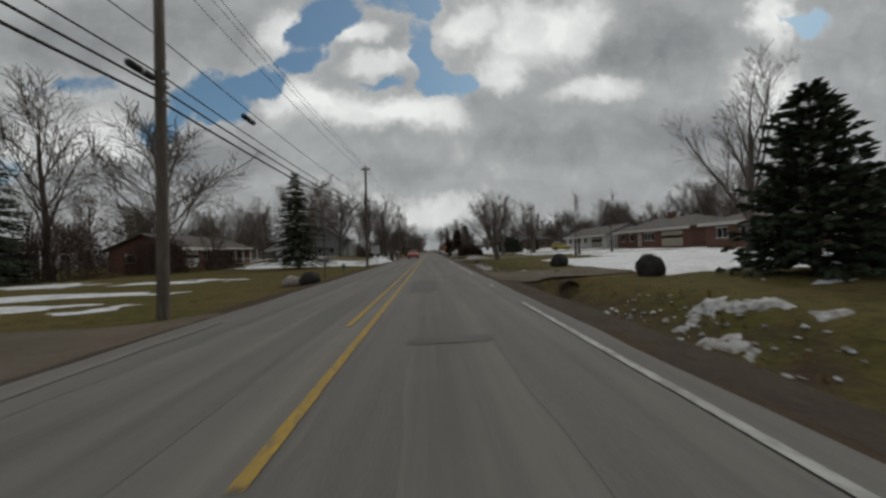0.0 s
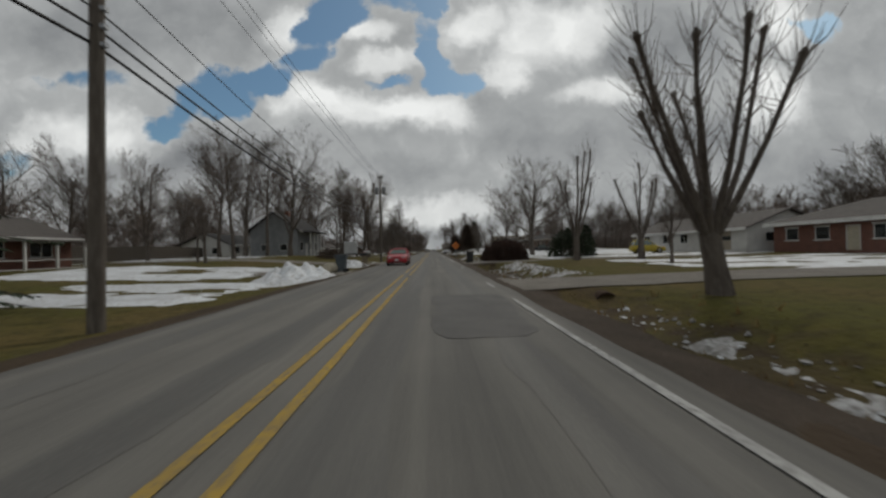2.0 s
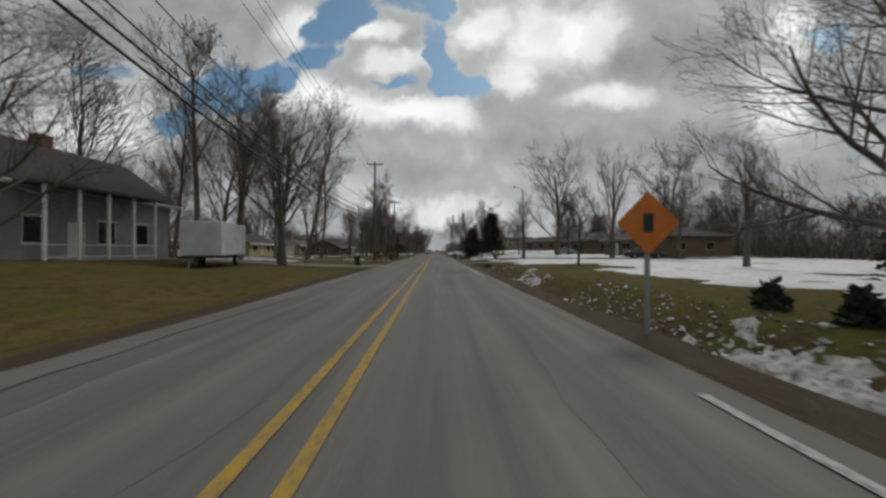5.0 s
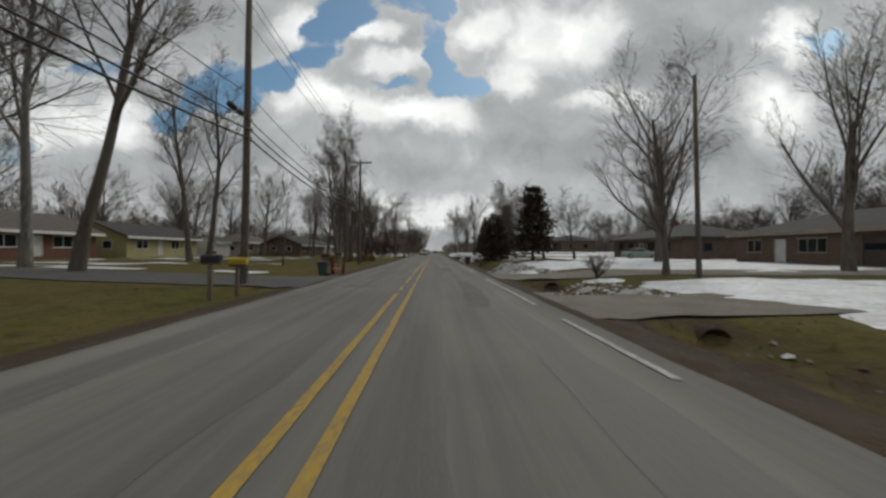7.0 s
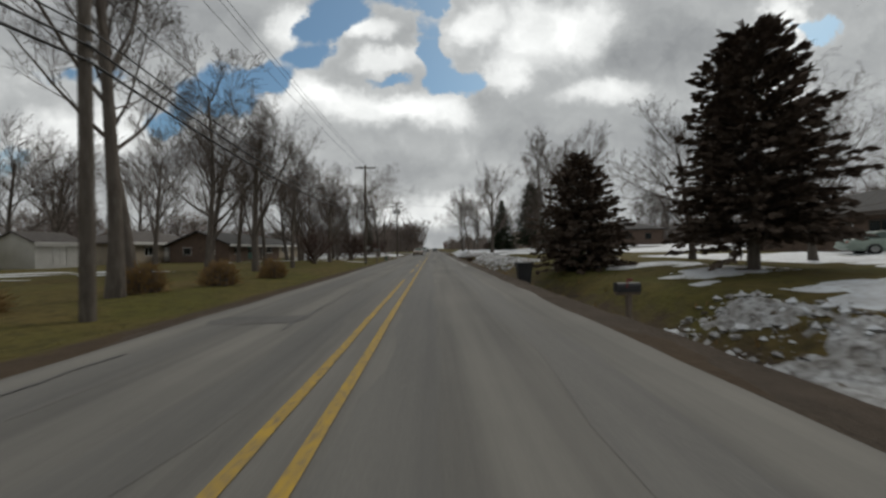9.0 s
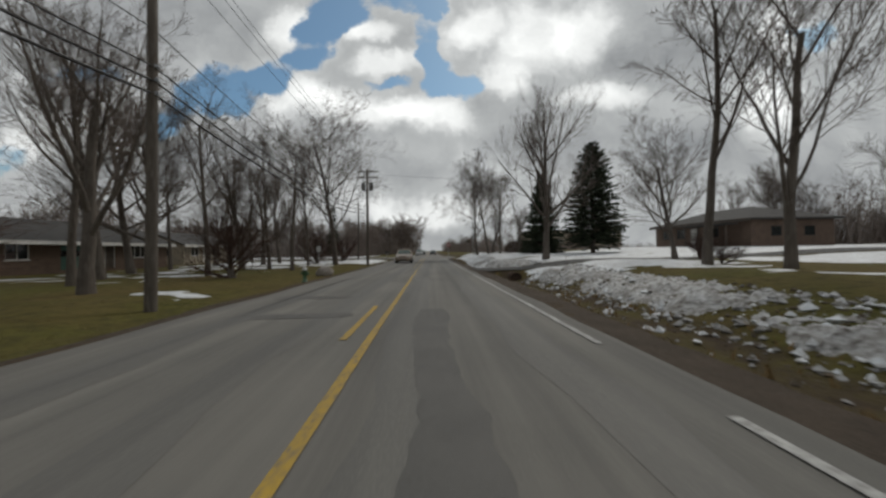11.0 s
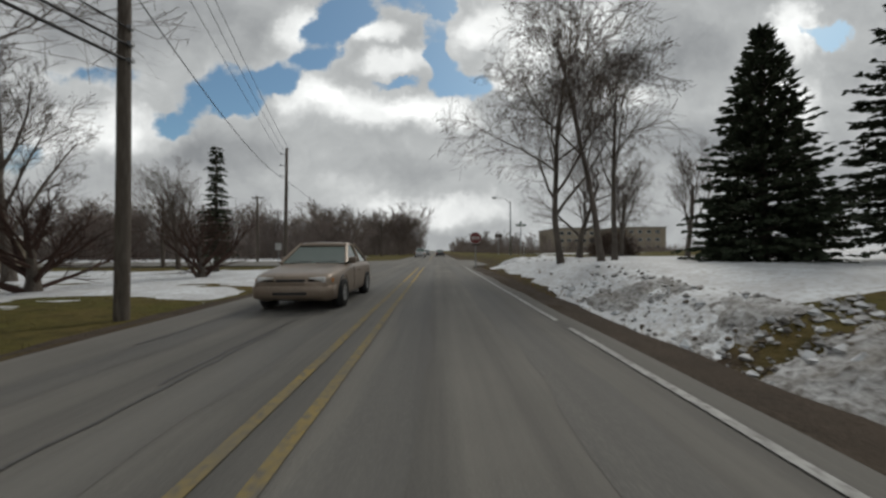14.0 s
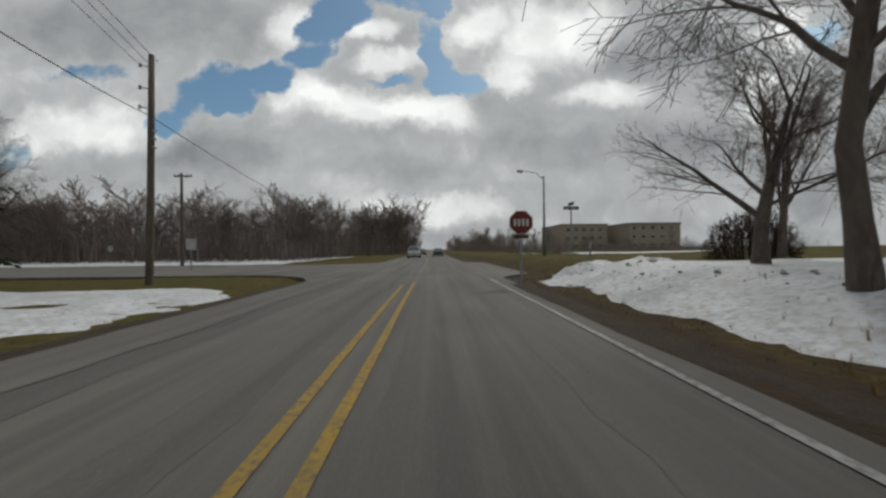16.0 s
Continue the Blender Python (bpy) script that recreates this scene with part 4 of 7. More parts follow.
def conifer(x, y, height, radius, seed, kind="spruce", mat="needle", label="", bare=0.06, power=0.85, thick=1.0):
    """spruce: open tiers of drooping boughs; dense: crowded boughs to the ground; pine: irregular clumps with gaps."""
    rng = random.Random(seed)
    tv, tf, cv, cf = [], [], [], []
    tube([Vector((0, 0, -0.2)), Vector((0, 0, height * 0.5)), Vector((0, 0, height * 0.98))], [0.018 * height + 0.05, 0.011 * height + 0.02, 0.02], 8, tv, tf)
    if kind == "spruce":
        tiers = int(height * 3.2 * thick)
        for t in range(tiers):
            f = (t + rng.random() * 0.8) / tiers
            zb = height * (bare + (1 - bare) * f)
            reach = radius * (1 - f) ** (0.9 if thick == 1 else 0.6) * rng.uniform(0.55, 1.1) + 0.12
            boughs = int(8 * (0.6 + 0.6 * (1 - f)))
            for b in range(boughs):
                a = 2 * math.pi * (b + rng.random()) / boughs + t
                ln = reach * rng.uniform(0.7, 1.1)
                rise = 0.05 - 0.3 * (1 - f)
                w = Vector((math.cos(a), math.sin(a), rise + rng.uniform(-0.12, 0.12)))
                o = Vector((0, 0, zb))
                tip = o + w * ln
                tube([o, o.lerp(tip, 0.6) + Vector((0, 0, 0.03)), tip], [0.03, 0.016, 0.008], 3, tv, tf)
                sprays = max(3, int(ln * 7))
                for s in range(sprays):
                    g = 0.18 + 0.82 * (s + rng.random()) / sprays
                    q = o.lerp(tip, g)
                    for sd in (-1, 1):
                        aa = a + sd * rng.uniform(0.35, 1.1)
                        ww = Vector((math.cos(aa), math.sin(aa), rise * 0.6 + rng.uniform(-0.25, 0.2)))
                        sl = rng.uniform(0.28, 0.6) * (0.55 + 0.5 * (1 - g))
                        needles(rng, cv, cf, q, ww, sl * thick ** 0.5, sl * 0.24 * thick, sl * 0.35, 0.9 if thick > 1 else 0.0)
    elif kind == "dense":
        tiers = int(height * 7.5)
        for t in range(tiers):
            f = (t + rng.random()) / tiers
            zb = height * (bare + (1 - bare) * f)
            wide = radius * (1 - f) ** power * (1 + 0.22 * noise.noise(Vector((f * height * 0.9, seed, 0)))) + 0.06
            boughs = max(4, int(6 + wide * 3.4 * thick))
            for b in range(boughs):
                a = 2 * math.pi * (b + rng.random()) / boughs + t * 1.3
                ln = wide * rng.uniform(0.6, 1.13) * (1 + 0.16 * noise.noise(Vector((math.cos(a) * 1.5, math.sin(a) * 1.5, zb * 0.8 + seed))))
                rise = -0.22 + 0.75 * f + rng.uniform(-0.1, 0.12)
                w = Vector((math.cos(a), math.sin(a), rise))
                o = Vector((0, 0, max(0.25, zb + rng.uniform(-0.35, 0.35) * (1 - f))))
                tip = o + w * ln + Vector((0, 0, 0.1 * ln))
                tube([o, o.lerp(tip, 0.6) - Vector((0, 0, 0.03 * ln)), tip], [0.022, 0.013, 0.006], 3, tv, tf)
                for s in range(max(4, int(ln * 11))):
                    g = 1 - rng.random() ** 1.5 * 0.75
                    aa = a + rng.choice((-1, 1)) * rng.uniform(0.1, 1.0)
                    ww = Vector((math.cos(aa), math.sin(aa), rise + rng.uniform(-0.25, 0.35)))
                    sl = rng.uniform(0.2, 0.42) * (1.25 - 0.45 * g)
                    needles(rng, cv, cf, o.lerp(tip, g), ww, sl, sl * 0.27, sl * 0.15, 1.5)
                needles(rng, cv, cf, tip - w * 0.15, w, 0.34, 0.07, 0.02, 1.5)
    else:
        for c in range(int(height * 10)):
            f = rng.random()
            zc = height * (bare + (1 - bare) * f)
            reach = radius * (0.3 + 0.75 * math.sin(math.pi * min(1, 0.3 + f * 0.7))) * rng.random() ** 0.5
            a = rng.uniform(0, 2 * math.pi)
            q = Vector((math.cos(a) * reach, math.sin(a) * reach, zc))
            tube([Vector((0, 0, max(0.2, zc - reach * 0.35))), q], [0.035, 0.012], 3, tv, tf)
            for s in range(95):
                d = Vector((rng.gauss(0, 1), rng.gauss(0, 1), rng.gauss(0, 0.6)))
                d.normalize()
                o = q + Vector((d.x, d.y, d.z * 0.55)) * rng.uniform(0.1, 0.95)
                sl = rng.uniform(0.26, 0.5)
                needles(rng, cv, cf, o, d + Vector((0, 0, 0.3)), sl, sl * 0.28, 0, 1.5)
    base = thing("conifer_tree" if kind != "spruce" else "spruce_tree", label, "tree")
    base.matrix_world = Matrix.Translation((x, y, gz(x, y)))
    part("trunk", mesh_from("trunk", tv, tf, M["bark"]), None, base)
    part("crown", mesh_from("crown", cv, cf, M[mat], False), None, base)
    return base


def hedge(x, y, lx, ly, h, seed, label, mat="twig_red", count=2600, leaf=False):
    """A dense rounded bush: short crossing stems that follow a lumpy dome."""
    rng = random.Random(seed)
    cv, cf = [], []
    for k in range(count):
        a, e = rng.uniform(0, 2 * math.pi), math.asin(rng.uniform(0, 1))
        s = rng.uniform(0.3, 1.0) ** 0.5
        d = Vector((math.cos(a) * math.cos(e) * lx / 2, math.sin(a) * math.cos(e) * ly / 2, math.sin(e) * h))
        lump = 1 + 0.16 * noise.noise(d * 1.3 + Vector((seed, 0, 0)))
        p = d * s * lump
        p.z = max(0.03, p.z)
        w = (d.normalized() + Vector((rng.gauss(0, 0.6), rng.gauss(0, 0.6), rng.gauss(0.3, 0.5)))).normalized()
        ln = rng.uniform(0.12, 0.34)
        thick = 0.02 if count > 5000 else 0.014
        if leaf:
            needles(rng, cv, cf, p, w, ln, ln * 0.35, 0.05, 1.5)
        else:
            tube([p, p + w * ln], [thick, thick * 0.5], 3, cv, cf)
    core_v, core_f = [], []
    for k in range(40):
        a = rng.uniform(0, 2 * math.pi)
        r = rng.uniform(0.1, 0.75)
        p = Vector((math.cos(a) * r * lx / 2, math.sin(a) * r * ly / 2, -0.1))
        q = Vector((p.x * 1.15, p.y * 1.15, h * math.sqrt(max(0.05, 1 - r * r)) * 0.9))
        tube([p, p.lerp(q, 0.5), q], [0.04, 0.03, 0.012], 5, core_v, core_f)
    base = thing("bush", label, "bush")
    base.matrix_world = Matrix.Translation((x, y, gz(x, y)))
    part("stem_mass", mesh_from("stem_mass", core_v, core_f, M["bark"]), None, base)
    part("crown", mesh_from("crown", cv, cf, M[mat], False), None, base)
    return base

# ---- trees and bushes, along the road ----
PALE = dict(bark="bark_pale")
# left-hand lawns
conifer(-33, 27, 14.0, 3.4, 3, "spruce", label="tall open dark spruce beside the house")
tree("forked", -35, 33, 19, 1, label="many-stemmed leafless tree on the front lawn")
tree("forked", -29.8, 40.6, 19, 2, label="spreading leafless tree with many upright limbs", wide=1.25)
tree("broad", -24.5, 40, 7.5, 3, label="small leafless tree with arching limbs")
conifer(-13.5, 36.2, 10.1, 3.9, 11, "spruce", label="open-tiered dark green spruce on the lawn", bare=0.11)
for i, (x, y, h) in enumerate(((-31.5, 81, 15), (-27.5, 80.6, 14), (-24.2, 80.4, 15), (-20.5, 79.5, 14.5), (-22, 68, 12), (-30.5, 98, 15), (-27, 104, 14), (-13.5, 98, 13), (-16.5, 92, 13.5), (-18, 99.5, 14), (-33, 70, 10), (-34, 62, 9), (-22, 62, 6), (-20, 60, 5.5))):
    tree(("tall", "forked", "tall", "broad")[i % 4], x, y, h * 1.3, 10 + i % 5, label="tall leafless tree before the white house")
for x, y, h, k in ((-13.5, 78, 9, "broad"), (-12, 95, 15, "forked"), (-13, 143, 14, "tall"), (-12, 146.5, 13, "forked")):
    tree(k, x, y, h, 16, label="leafless tree close to the road")
for i, (x, y, h, lean, bark) in enumerate(((-29.5, 115.9, 21, 2, "bark"), (-21.6, 114.9, 21, 3, "bark_pale"), (-16.5, 112.4, 21, 9, "bark"), (-21.3, 126.7, 19, -3, "bark"), (-19, 125.5, 19, 5, "bark"))):
    tree("tall", x, y, h, 20 + i % 3, bark=bark, lean=lean, label="very tall slender leafless tree with high branches")
for i, (x, y, h) in enumerate(((-38, 118, 12), (-52, 128, 13), (-52, 136, 13), (-50, 165, 14), (-52, 172, 15), (-52, 186, 15), (-34, 166, 14), (-58, 158, 13), (-60, 180, 14))):
    tree(("broad", "forked", "tall")[i % 3], x, y, h * 1.35, 30 + i % 4, label="leafless tree behind the houses")
tree("tall", -9.6, 133.5, 17, 21, label="tall leafless tree beside the utility pole", lean=2)
tree("tall", -11.2, 136, 15, 22, label="tall leafless tree beside the utility pole", lean=-4)
tree("slim", -12.4, 124.5, 5.5, 40, label="slim young leafless tree on the lawn")
for i, (x, y, h) in enumerate(((-11, 150, 12), (-14.5, 153, 13), (-12, 163, 12), (-16, 148, 14), (-13.5, 172, 13), (-22, 158, 13), (-25, 168, 15), (-20, 176, 15), (-24.5, 184, 14), (-10.6, 177.3, 12), (-17, 182.3, 14), (-19.5, 191.5, 14),
                                (-14, 181, 13), (-12.6, 186.6, 13), (-19.7, 196.5, 12), (-24, 190, 13), (-25.5, 195, 13), (-15.5, 166, 13), (-18, 170, 14), (-23, 178, 15))):
    tree(("tall", "tall", "forked", "broad")[i % 4], x, y, h, 20 + i % 5, label="leafless roadside tree in a grove")
tree("drooping", -10.2, 188.0, 17, 50, label="large leafless tree with drooping twigs over the lawn", wide=1.15, girth=0.6)
conifer(-14.8, 203.7, 8.6, 1.5, 17, "spruce", label="narrow ragged spruce near the crossing", bare=0.15)
tree("forked", -20.5, 208, 9.5, 12, label="leafless tree near the crossing")
tree("broad", -24, 211, 9, 31, label="leafless tree near the crossing")
tree("forked", -24.5, 199, 9, 33, label="leafless tree near the crossing")
for i in range(12):
    a = random.Random(400 + i)
    tree("mid", a.uniform(-56, -42), 46 + i * 5.8, a.uniform(11, 17), 30 + i % 4, label="leafless tree behind the low houses")
for i in range(42):
    a = random.Random(500 + i)
    tree("mid", a.uniform(45, 60), 30 + i * 4.3, a.uniform(9, 14.5), 30 + i % 4, label="leafless tree behind the brick houses")
# right-hand lawns
conifer(12.0, 10.2, 5.7, 2.2, 23, "dense", "needle", label="broad dense dark conifer above the ditch", bare=0.04, power=0.8, thick=1.2)
tree("forked", 23.5, 24.5, 14.5, 3, label="tall leafless tree on the snowy lawn")
pollard(7.35, 37.1, 7.8, 5, 10, "leafless topped tree with stubby upright limbs at the ditch", 0.62, lean=-9)
for x, y, h, s in ((16.0, 37.2, 8.4, 1), (16.9, 38.4, 8.2, 2), (21.5, 40, 7.6, 3)):
    pollard(x, y, h, s + 30, 1, "thin topped trunk with a tuft of shoots", 0.04, 0.12)
pollard(12.2, 57.2, 9.8, 8, 8, "leafless topped tree with bare upright limbs", 0.4)
pollard(17.2, 56.4, 9.0, 9, 5, "leafless topped tree with forked limbs", 0.55)
tree("forked", 14.5, 49.0, 5.5, 41, label="small leafless tree on the lawn")
tree("oak", 14.5, 78.0, 15.4, 42, girth=1.1, spin=80, label="great spreading leafless oak on the lawn", wide=1.08)
tree("forked", 22, 92, 11, 43, label="leafless tree on the snowy lawn")
tree("broad", 12, 97, 7, 44, label="low leafless tree with reddish twigs", twig="twig_red")
for i, (x, y, h) in enumerate(((25, 116.5, 16), (21.6, 129, 22), (26.5, 136.5, 13), (33, 116, 17), (45, 112, 13), (46, 135, 13), (28, 107, 10))):
    tree(("forked", "broad", "forked")[i % 3], x, y, h, 42 + i % 3, label="leafless tree on the snowy lawn by the house", wide=1.0)
tree("forked", 11.4, 113.2, 8, 47, label="leafless tree beside the light pole")
conifer(7.6, 141.0, 5.9, 2.5, 31, "dense", "needle_brown", label="rounded bronze-green conifer near the road", power=0.6, thick=1.0)
conifer(10.8, 134.4, 7.9, 2.3, 32, "dense", "needle_brown", label="narrow dense conifer with a short bare trunk", bare=0.14, power=0.42, thick=0.9)
tree("broad", 14.5, 142, 9, 45, label="leafless tree behind the conifers")
tree("broad", 17, 138, 9, 46, label="leafless tree behind the conifers")
tree("forked", 12.5, 150, 10, 45, label="leafless tree on the lawn")
tree("tall", 13.3, 166.8, 15.5, 51, girth=0.85, label="tall leafless tree on the lawn", lean=-2, wide=1.25)
tree("forked", 13.2, 162.8, 15, 52, girth=0.6, label="tall leafless tree with forked limbs", wide=1.05)
tree("broad", 15.5, 172, 10, 46, label="leafless tree near the brown house")
tree("broad", 9.55, 179.0, 15, 53, girth=1.35, label="large leafless tree with gnarled limbs above the snow", wide=0.72)
conifer(14.5, 195.2, 10.4, 2.75, 33, "dense", "needle", label="dense dark pyramid-shaped conifer on the snow", bare=0.03, thick=1.15)
conifer(20.0, 192.5, 13.5, 3.8, 34, "dense", "needle", label="tall ragged dense dark spruce", bare=0.1, power=0.62, thick=0.55)
tree("drooping", 6.5, 198.0, 13.5, 54, girth=0.55, lean=-6, label="large leafless tree reaching over the verge", wide=1.15)
tree("tall", 7.65, 196.0, 14, 55, girth=0.85, lean=-6, label="tall leafless tree on the snowy lawn")
tree("tall", 9.8, 199.0, 12.5, 56, label="tall leafless tree on the snowy lawn")
tree("drooping", 9.4, 202.7, 8.0, 57, label="squat leafless tree with gnarled spreading limbs", wide=1.3)
tree("forked", 14.5, 207, 9, 43, label="leafless tree near the crossing")
tree("forked", 19, 206, 9, 47, label="leafless tree near the crossing")
hedge(7.4, 63.2, 4.6, 3.4, 2.0, 61, "large dense reddish-brown clipped bush beside the driveway", "twig_red", 12000)
hedge(15.5, 66.5, 5.0, 4.0, 3.2, 62, "dense dark evergreen bushes on the lawn", "needle", 3600, True)
conifer(26, 86, 4.6, 1.6, 36, "dense", label="small dark conifer by the house")
for i in range(6):
    hedge(7.1 + 0.05 * i, 66.7 + i * 1.75, 0.5, 0.5, 0.55, 70 + i, "small dark clipped shrub in a row", "needle", 160, True)
tree("shrub", 7.75, 112.9, 1.5, 60, label="small bare spiky shrub in the snow", name="shrub")
hedge(7.3, 140.5, 0.9, 0.9, 1.0, 63, "small dark round shrub by the ditch", "needle", 260, True)
tree("shrub", 14.2, 167.0, 1.6, 61, twig="twig_red", label="low bare shrub near the driveway", name="shrub")
tree("shrub", 16, 170.5, 1.9, 62, twig="twig_red", label="bare reddish shrub near the house", name="shrub")
hedge(14.5, 208.3, 4.5, 2.0, 2.2, 67, "dense bare reddish shrubs near the crossing", "twig_red", 3000)
hedge(-32.5, 31, 10, 5, 5.0, 64, "dense tall bare brown shrubs before the house", "twig_red", 7000)
hedge(-27.5, 36.5, 7.5, 3.5, 4.0, 65, "dense bare brown shrubs before the brick house", "twig_red", 5200)
hedge(-22.9, 39, 5, 2.5, 2.3, 68, "clipped dark shrubs before the brick house", "twig_red", 3000)
hedge(-14.2, 76.8, 3.5, 2.0, 1.3, 66, "low dense hedge before the white house", "twig_red", 1600)
for i, (x, y) in enumerate(((-9.7, 134.6), (-8.8, 137.2), (-10.6, 130.8), (-8.4, 141))):
    hedge(x, y, 1.3, 1.3, 0.9, 80 + i, "clump of dry tan ornamental grass", "dry_grass", 700)
for i, (x, y, h) in enumerate(((-12, 158, 4.2), (-11, 170, 3.8), (-13.5, 192, 4.5), (-12, 198, 4.0))):
    tree("shrub", x, y, h, 63 + i % 2, twig="twig_red", label="dense leafless brown thicket by the road", name="shrub")


# woods far behind the houses and beyond the crossing, nobody could count them
def woods(label, places, seed, mat="twig"):
    rng = random.Random(seed)
    sets = [tree_meshes("far", 90 + k, 10, 1, "bark", "twig") for k in range(3)]
    data = []
    for trunk, crown in sets:
        vs = np.array([v.co[:] for me in (trunk, crown) for v in me.vertices])
        n0 = len(trunk.vertices)
        fs = np.array([tuple(p.vertices) for p in trunk.polygons] + [tuple(i + n0 for i in p.vertices) for p in crown.polygons])
        data.append((vs, fs))
    av, af, n = [], [], 0
    for x, y, h in places:
        vs, fs = data[rng.randrange(3)]
        a, k = rng.uniform(0, 6.28), h / 10
        rot = np.array([[math.cos(a), -math.sin(a), 0], [math.sin(a), math.cos(a), 0], [0, 0, 1]])
        av.append(vs @ rot.T * (k * 1.15, k * 1.15, k) + (x, y, gz(x, y)))
        af.append(fs + n)
        n += len(vs)
    av, af = np.concatenate(av), np.concatenate(af)
    me = bpy.data.meshes.new("woods")
    me.vertices.add(len(av))
    me.vertices.foreach_set("co", av.ravel())
    me.loops.add(af.size)
    me.loops.foreach_set("vertex_index", af.ravel().astype(np.int32))
    me.polygons.add(len(af))
    me.polygons.foreach_set("loop_start", np.arange(0, af.size, 4, dtype=np.int32))
    me.polygons.foreach_set("loop_total", np.full(len(af), 4, dtype=np.int32))
    me.materials.append(M[mat])
    me.update(calc_edges=True)
    tagged(new("woods", me), label, "woods", kind="stuff")


rng = random.Random(77)
woods("leafless grey-brown woods behind the gardens", [(rng.uniform(-95, -58), rng.uniform(10, 230), rng.uniform(9, 15)) for _ in range(140)], 1, "brush")
woods("leafless grey-brown woods behind the brick houses", [(rng.uniform(56, 100), rng.uniform(30, 210), rng.uniform(8, 13.5)) for _ in range(115)], 2, "brush")
woods("low brown brush between the houses and the woods", [(s * rng.uniform(48, 62), rng.uniform(5, 228), rng.uniform(2.5, 5)) for s in (-1, 1) for _ in range(35)], 5)
woods("leafless roadside trees further along", [(rng.uniform(-46, -11), 285 + rng.uniform(0, 230), rng.uniform(9, 14)) for _ in range(90)] + [(rng.uniform(12, 60), 330 + rng.uniform(0, 260), rng.uniform(8, 13)) for _ in range(80)], 3, "brush")
woods("low leafless thicket beyond the crossing", [(rng.uniform(-75, -14), rng.uniform(236, 262), rng.uniform(7.5, 12)) for _ in range(90)] + [(rng.uniform(-27, -5.5), rng.uniform(292, 312), rng.uniform(14, 18)) for _ in range(26)] + [(rng.uniform(16, 70), rng.uniform(240, 330), rng.uniform(2.5, 5)) for _ in range(20)], 4, "brush")


def thicket(label, boxes, seed, mat):
    """A belt of brush: crowded thin upright stems, each with a few side twigs."""
    rng = random.Random(seed)
    verts, faces = [], []
    for x0, x1, y0, y1, lo, hi, count in boxes:
        for _ in range(count):
            x, y = rng.uniform(x0, x1), rng.uniform(y0, y1)
            h = rng.uniform(lo, hi) * (0.8 + 0.45 * noise.noise(Vector((x * 0.09, y * 0.09, seed))))
            z, a = gz(x, y) - 0.1, rng.uniform(0, 3.14)
            lean = Vector((rng.gauss(0, 0.13), rng.gauss(0, 0.13), 1))
            base = Vector((x, y, z))
            for k in range(6):
                f = 0.0 if k == 0 else rng.uniform(0.1, 0.85)
                o = base + lean * (h * f)
                w = lean * h if k == 0 else (lean * rng.uniform(0.3, 1.0) + Vector((rng.gauss(0, 0.5), rng.gauss(0, 0.5), 0))) * (h * 0.4)
                t = (0.055 if k == 0 else 0.035) * (0.6 + h * 0.09)
                side = Vector((math.cos(a + k), math.sin(a + k), 0)) * t
                n = len(verts)
                verts += [o - side, o + side, o + w]
                faces.append((n, n + 1, n + 2))
    tagged(new("thicket", mesh_from("thicket", verts, faces, M[mat], False)), label, "thicket", kind="stuff")


thicket("dense grey-brown brush behind the gardens", [(-80, -57, -5, 70, 2, 5, 1500), (-80, -57, 70, 232, 3, 7.5, 4500), (-50, -44, 60, 110, 2, 4, 700)], 11, "brush")
thicket("dense grey-brown brush behind the brick houses", [(58, 82, 5, 215, 3, 7.5, 6000), (46, 54, 95, 140, 3, 6, 900), (45, 58, 145, 215, 3.5, 8, 1800)], 12, "brush")
thicket("dense brown brush along the road beyond the crossing", [(-48, -9, 275, 470, 3, 9, 3000), (12, 60, 330, 520, 3, 8, 3000), (-80, -16, 236, 262, 3.5, 8.0, 3500), (16, 90, 262, 330, 1.5, 3.5, 2500)], 13, "brush")

# ---- utility poles and cables ----


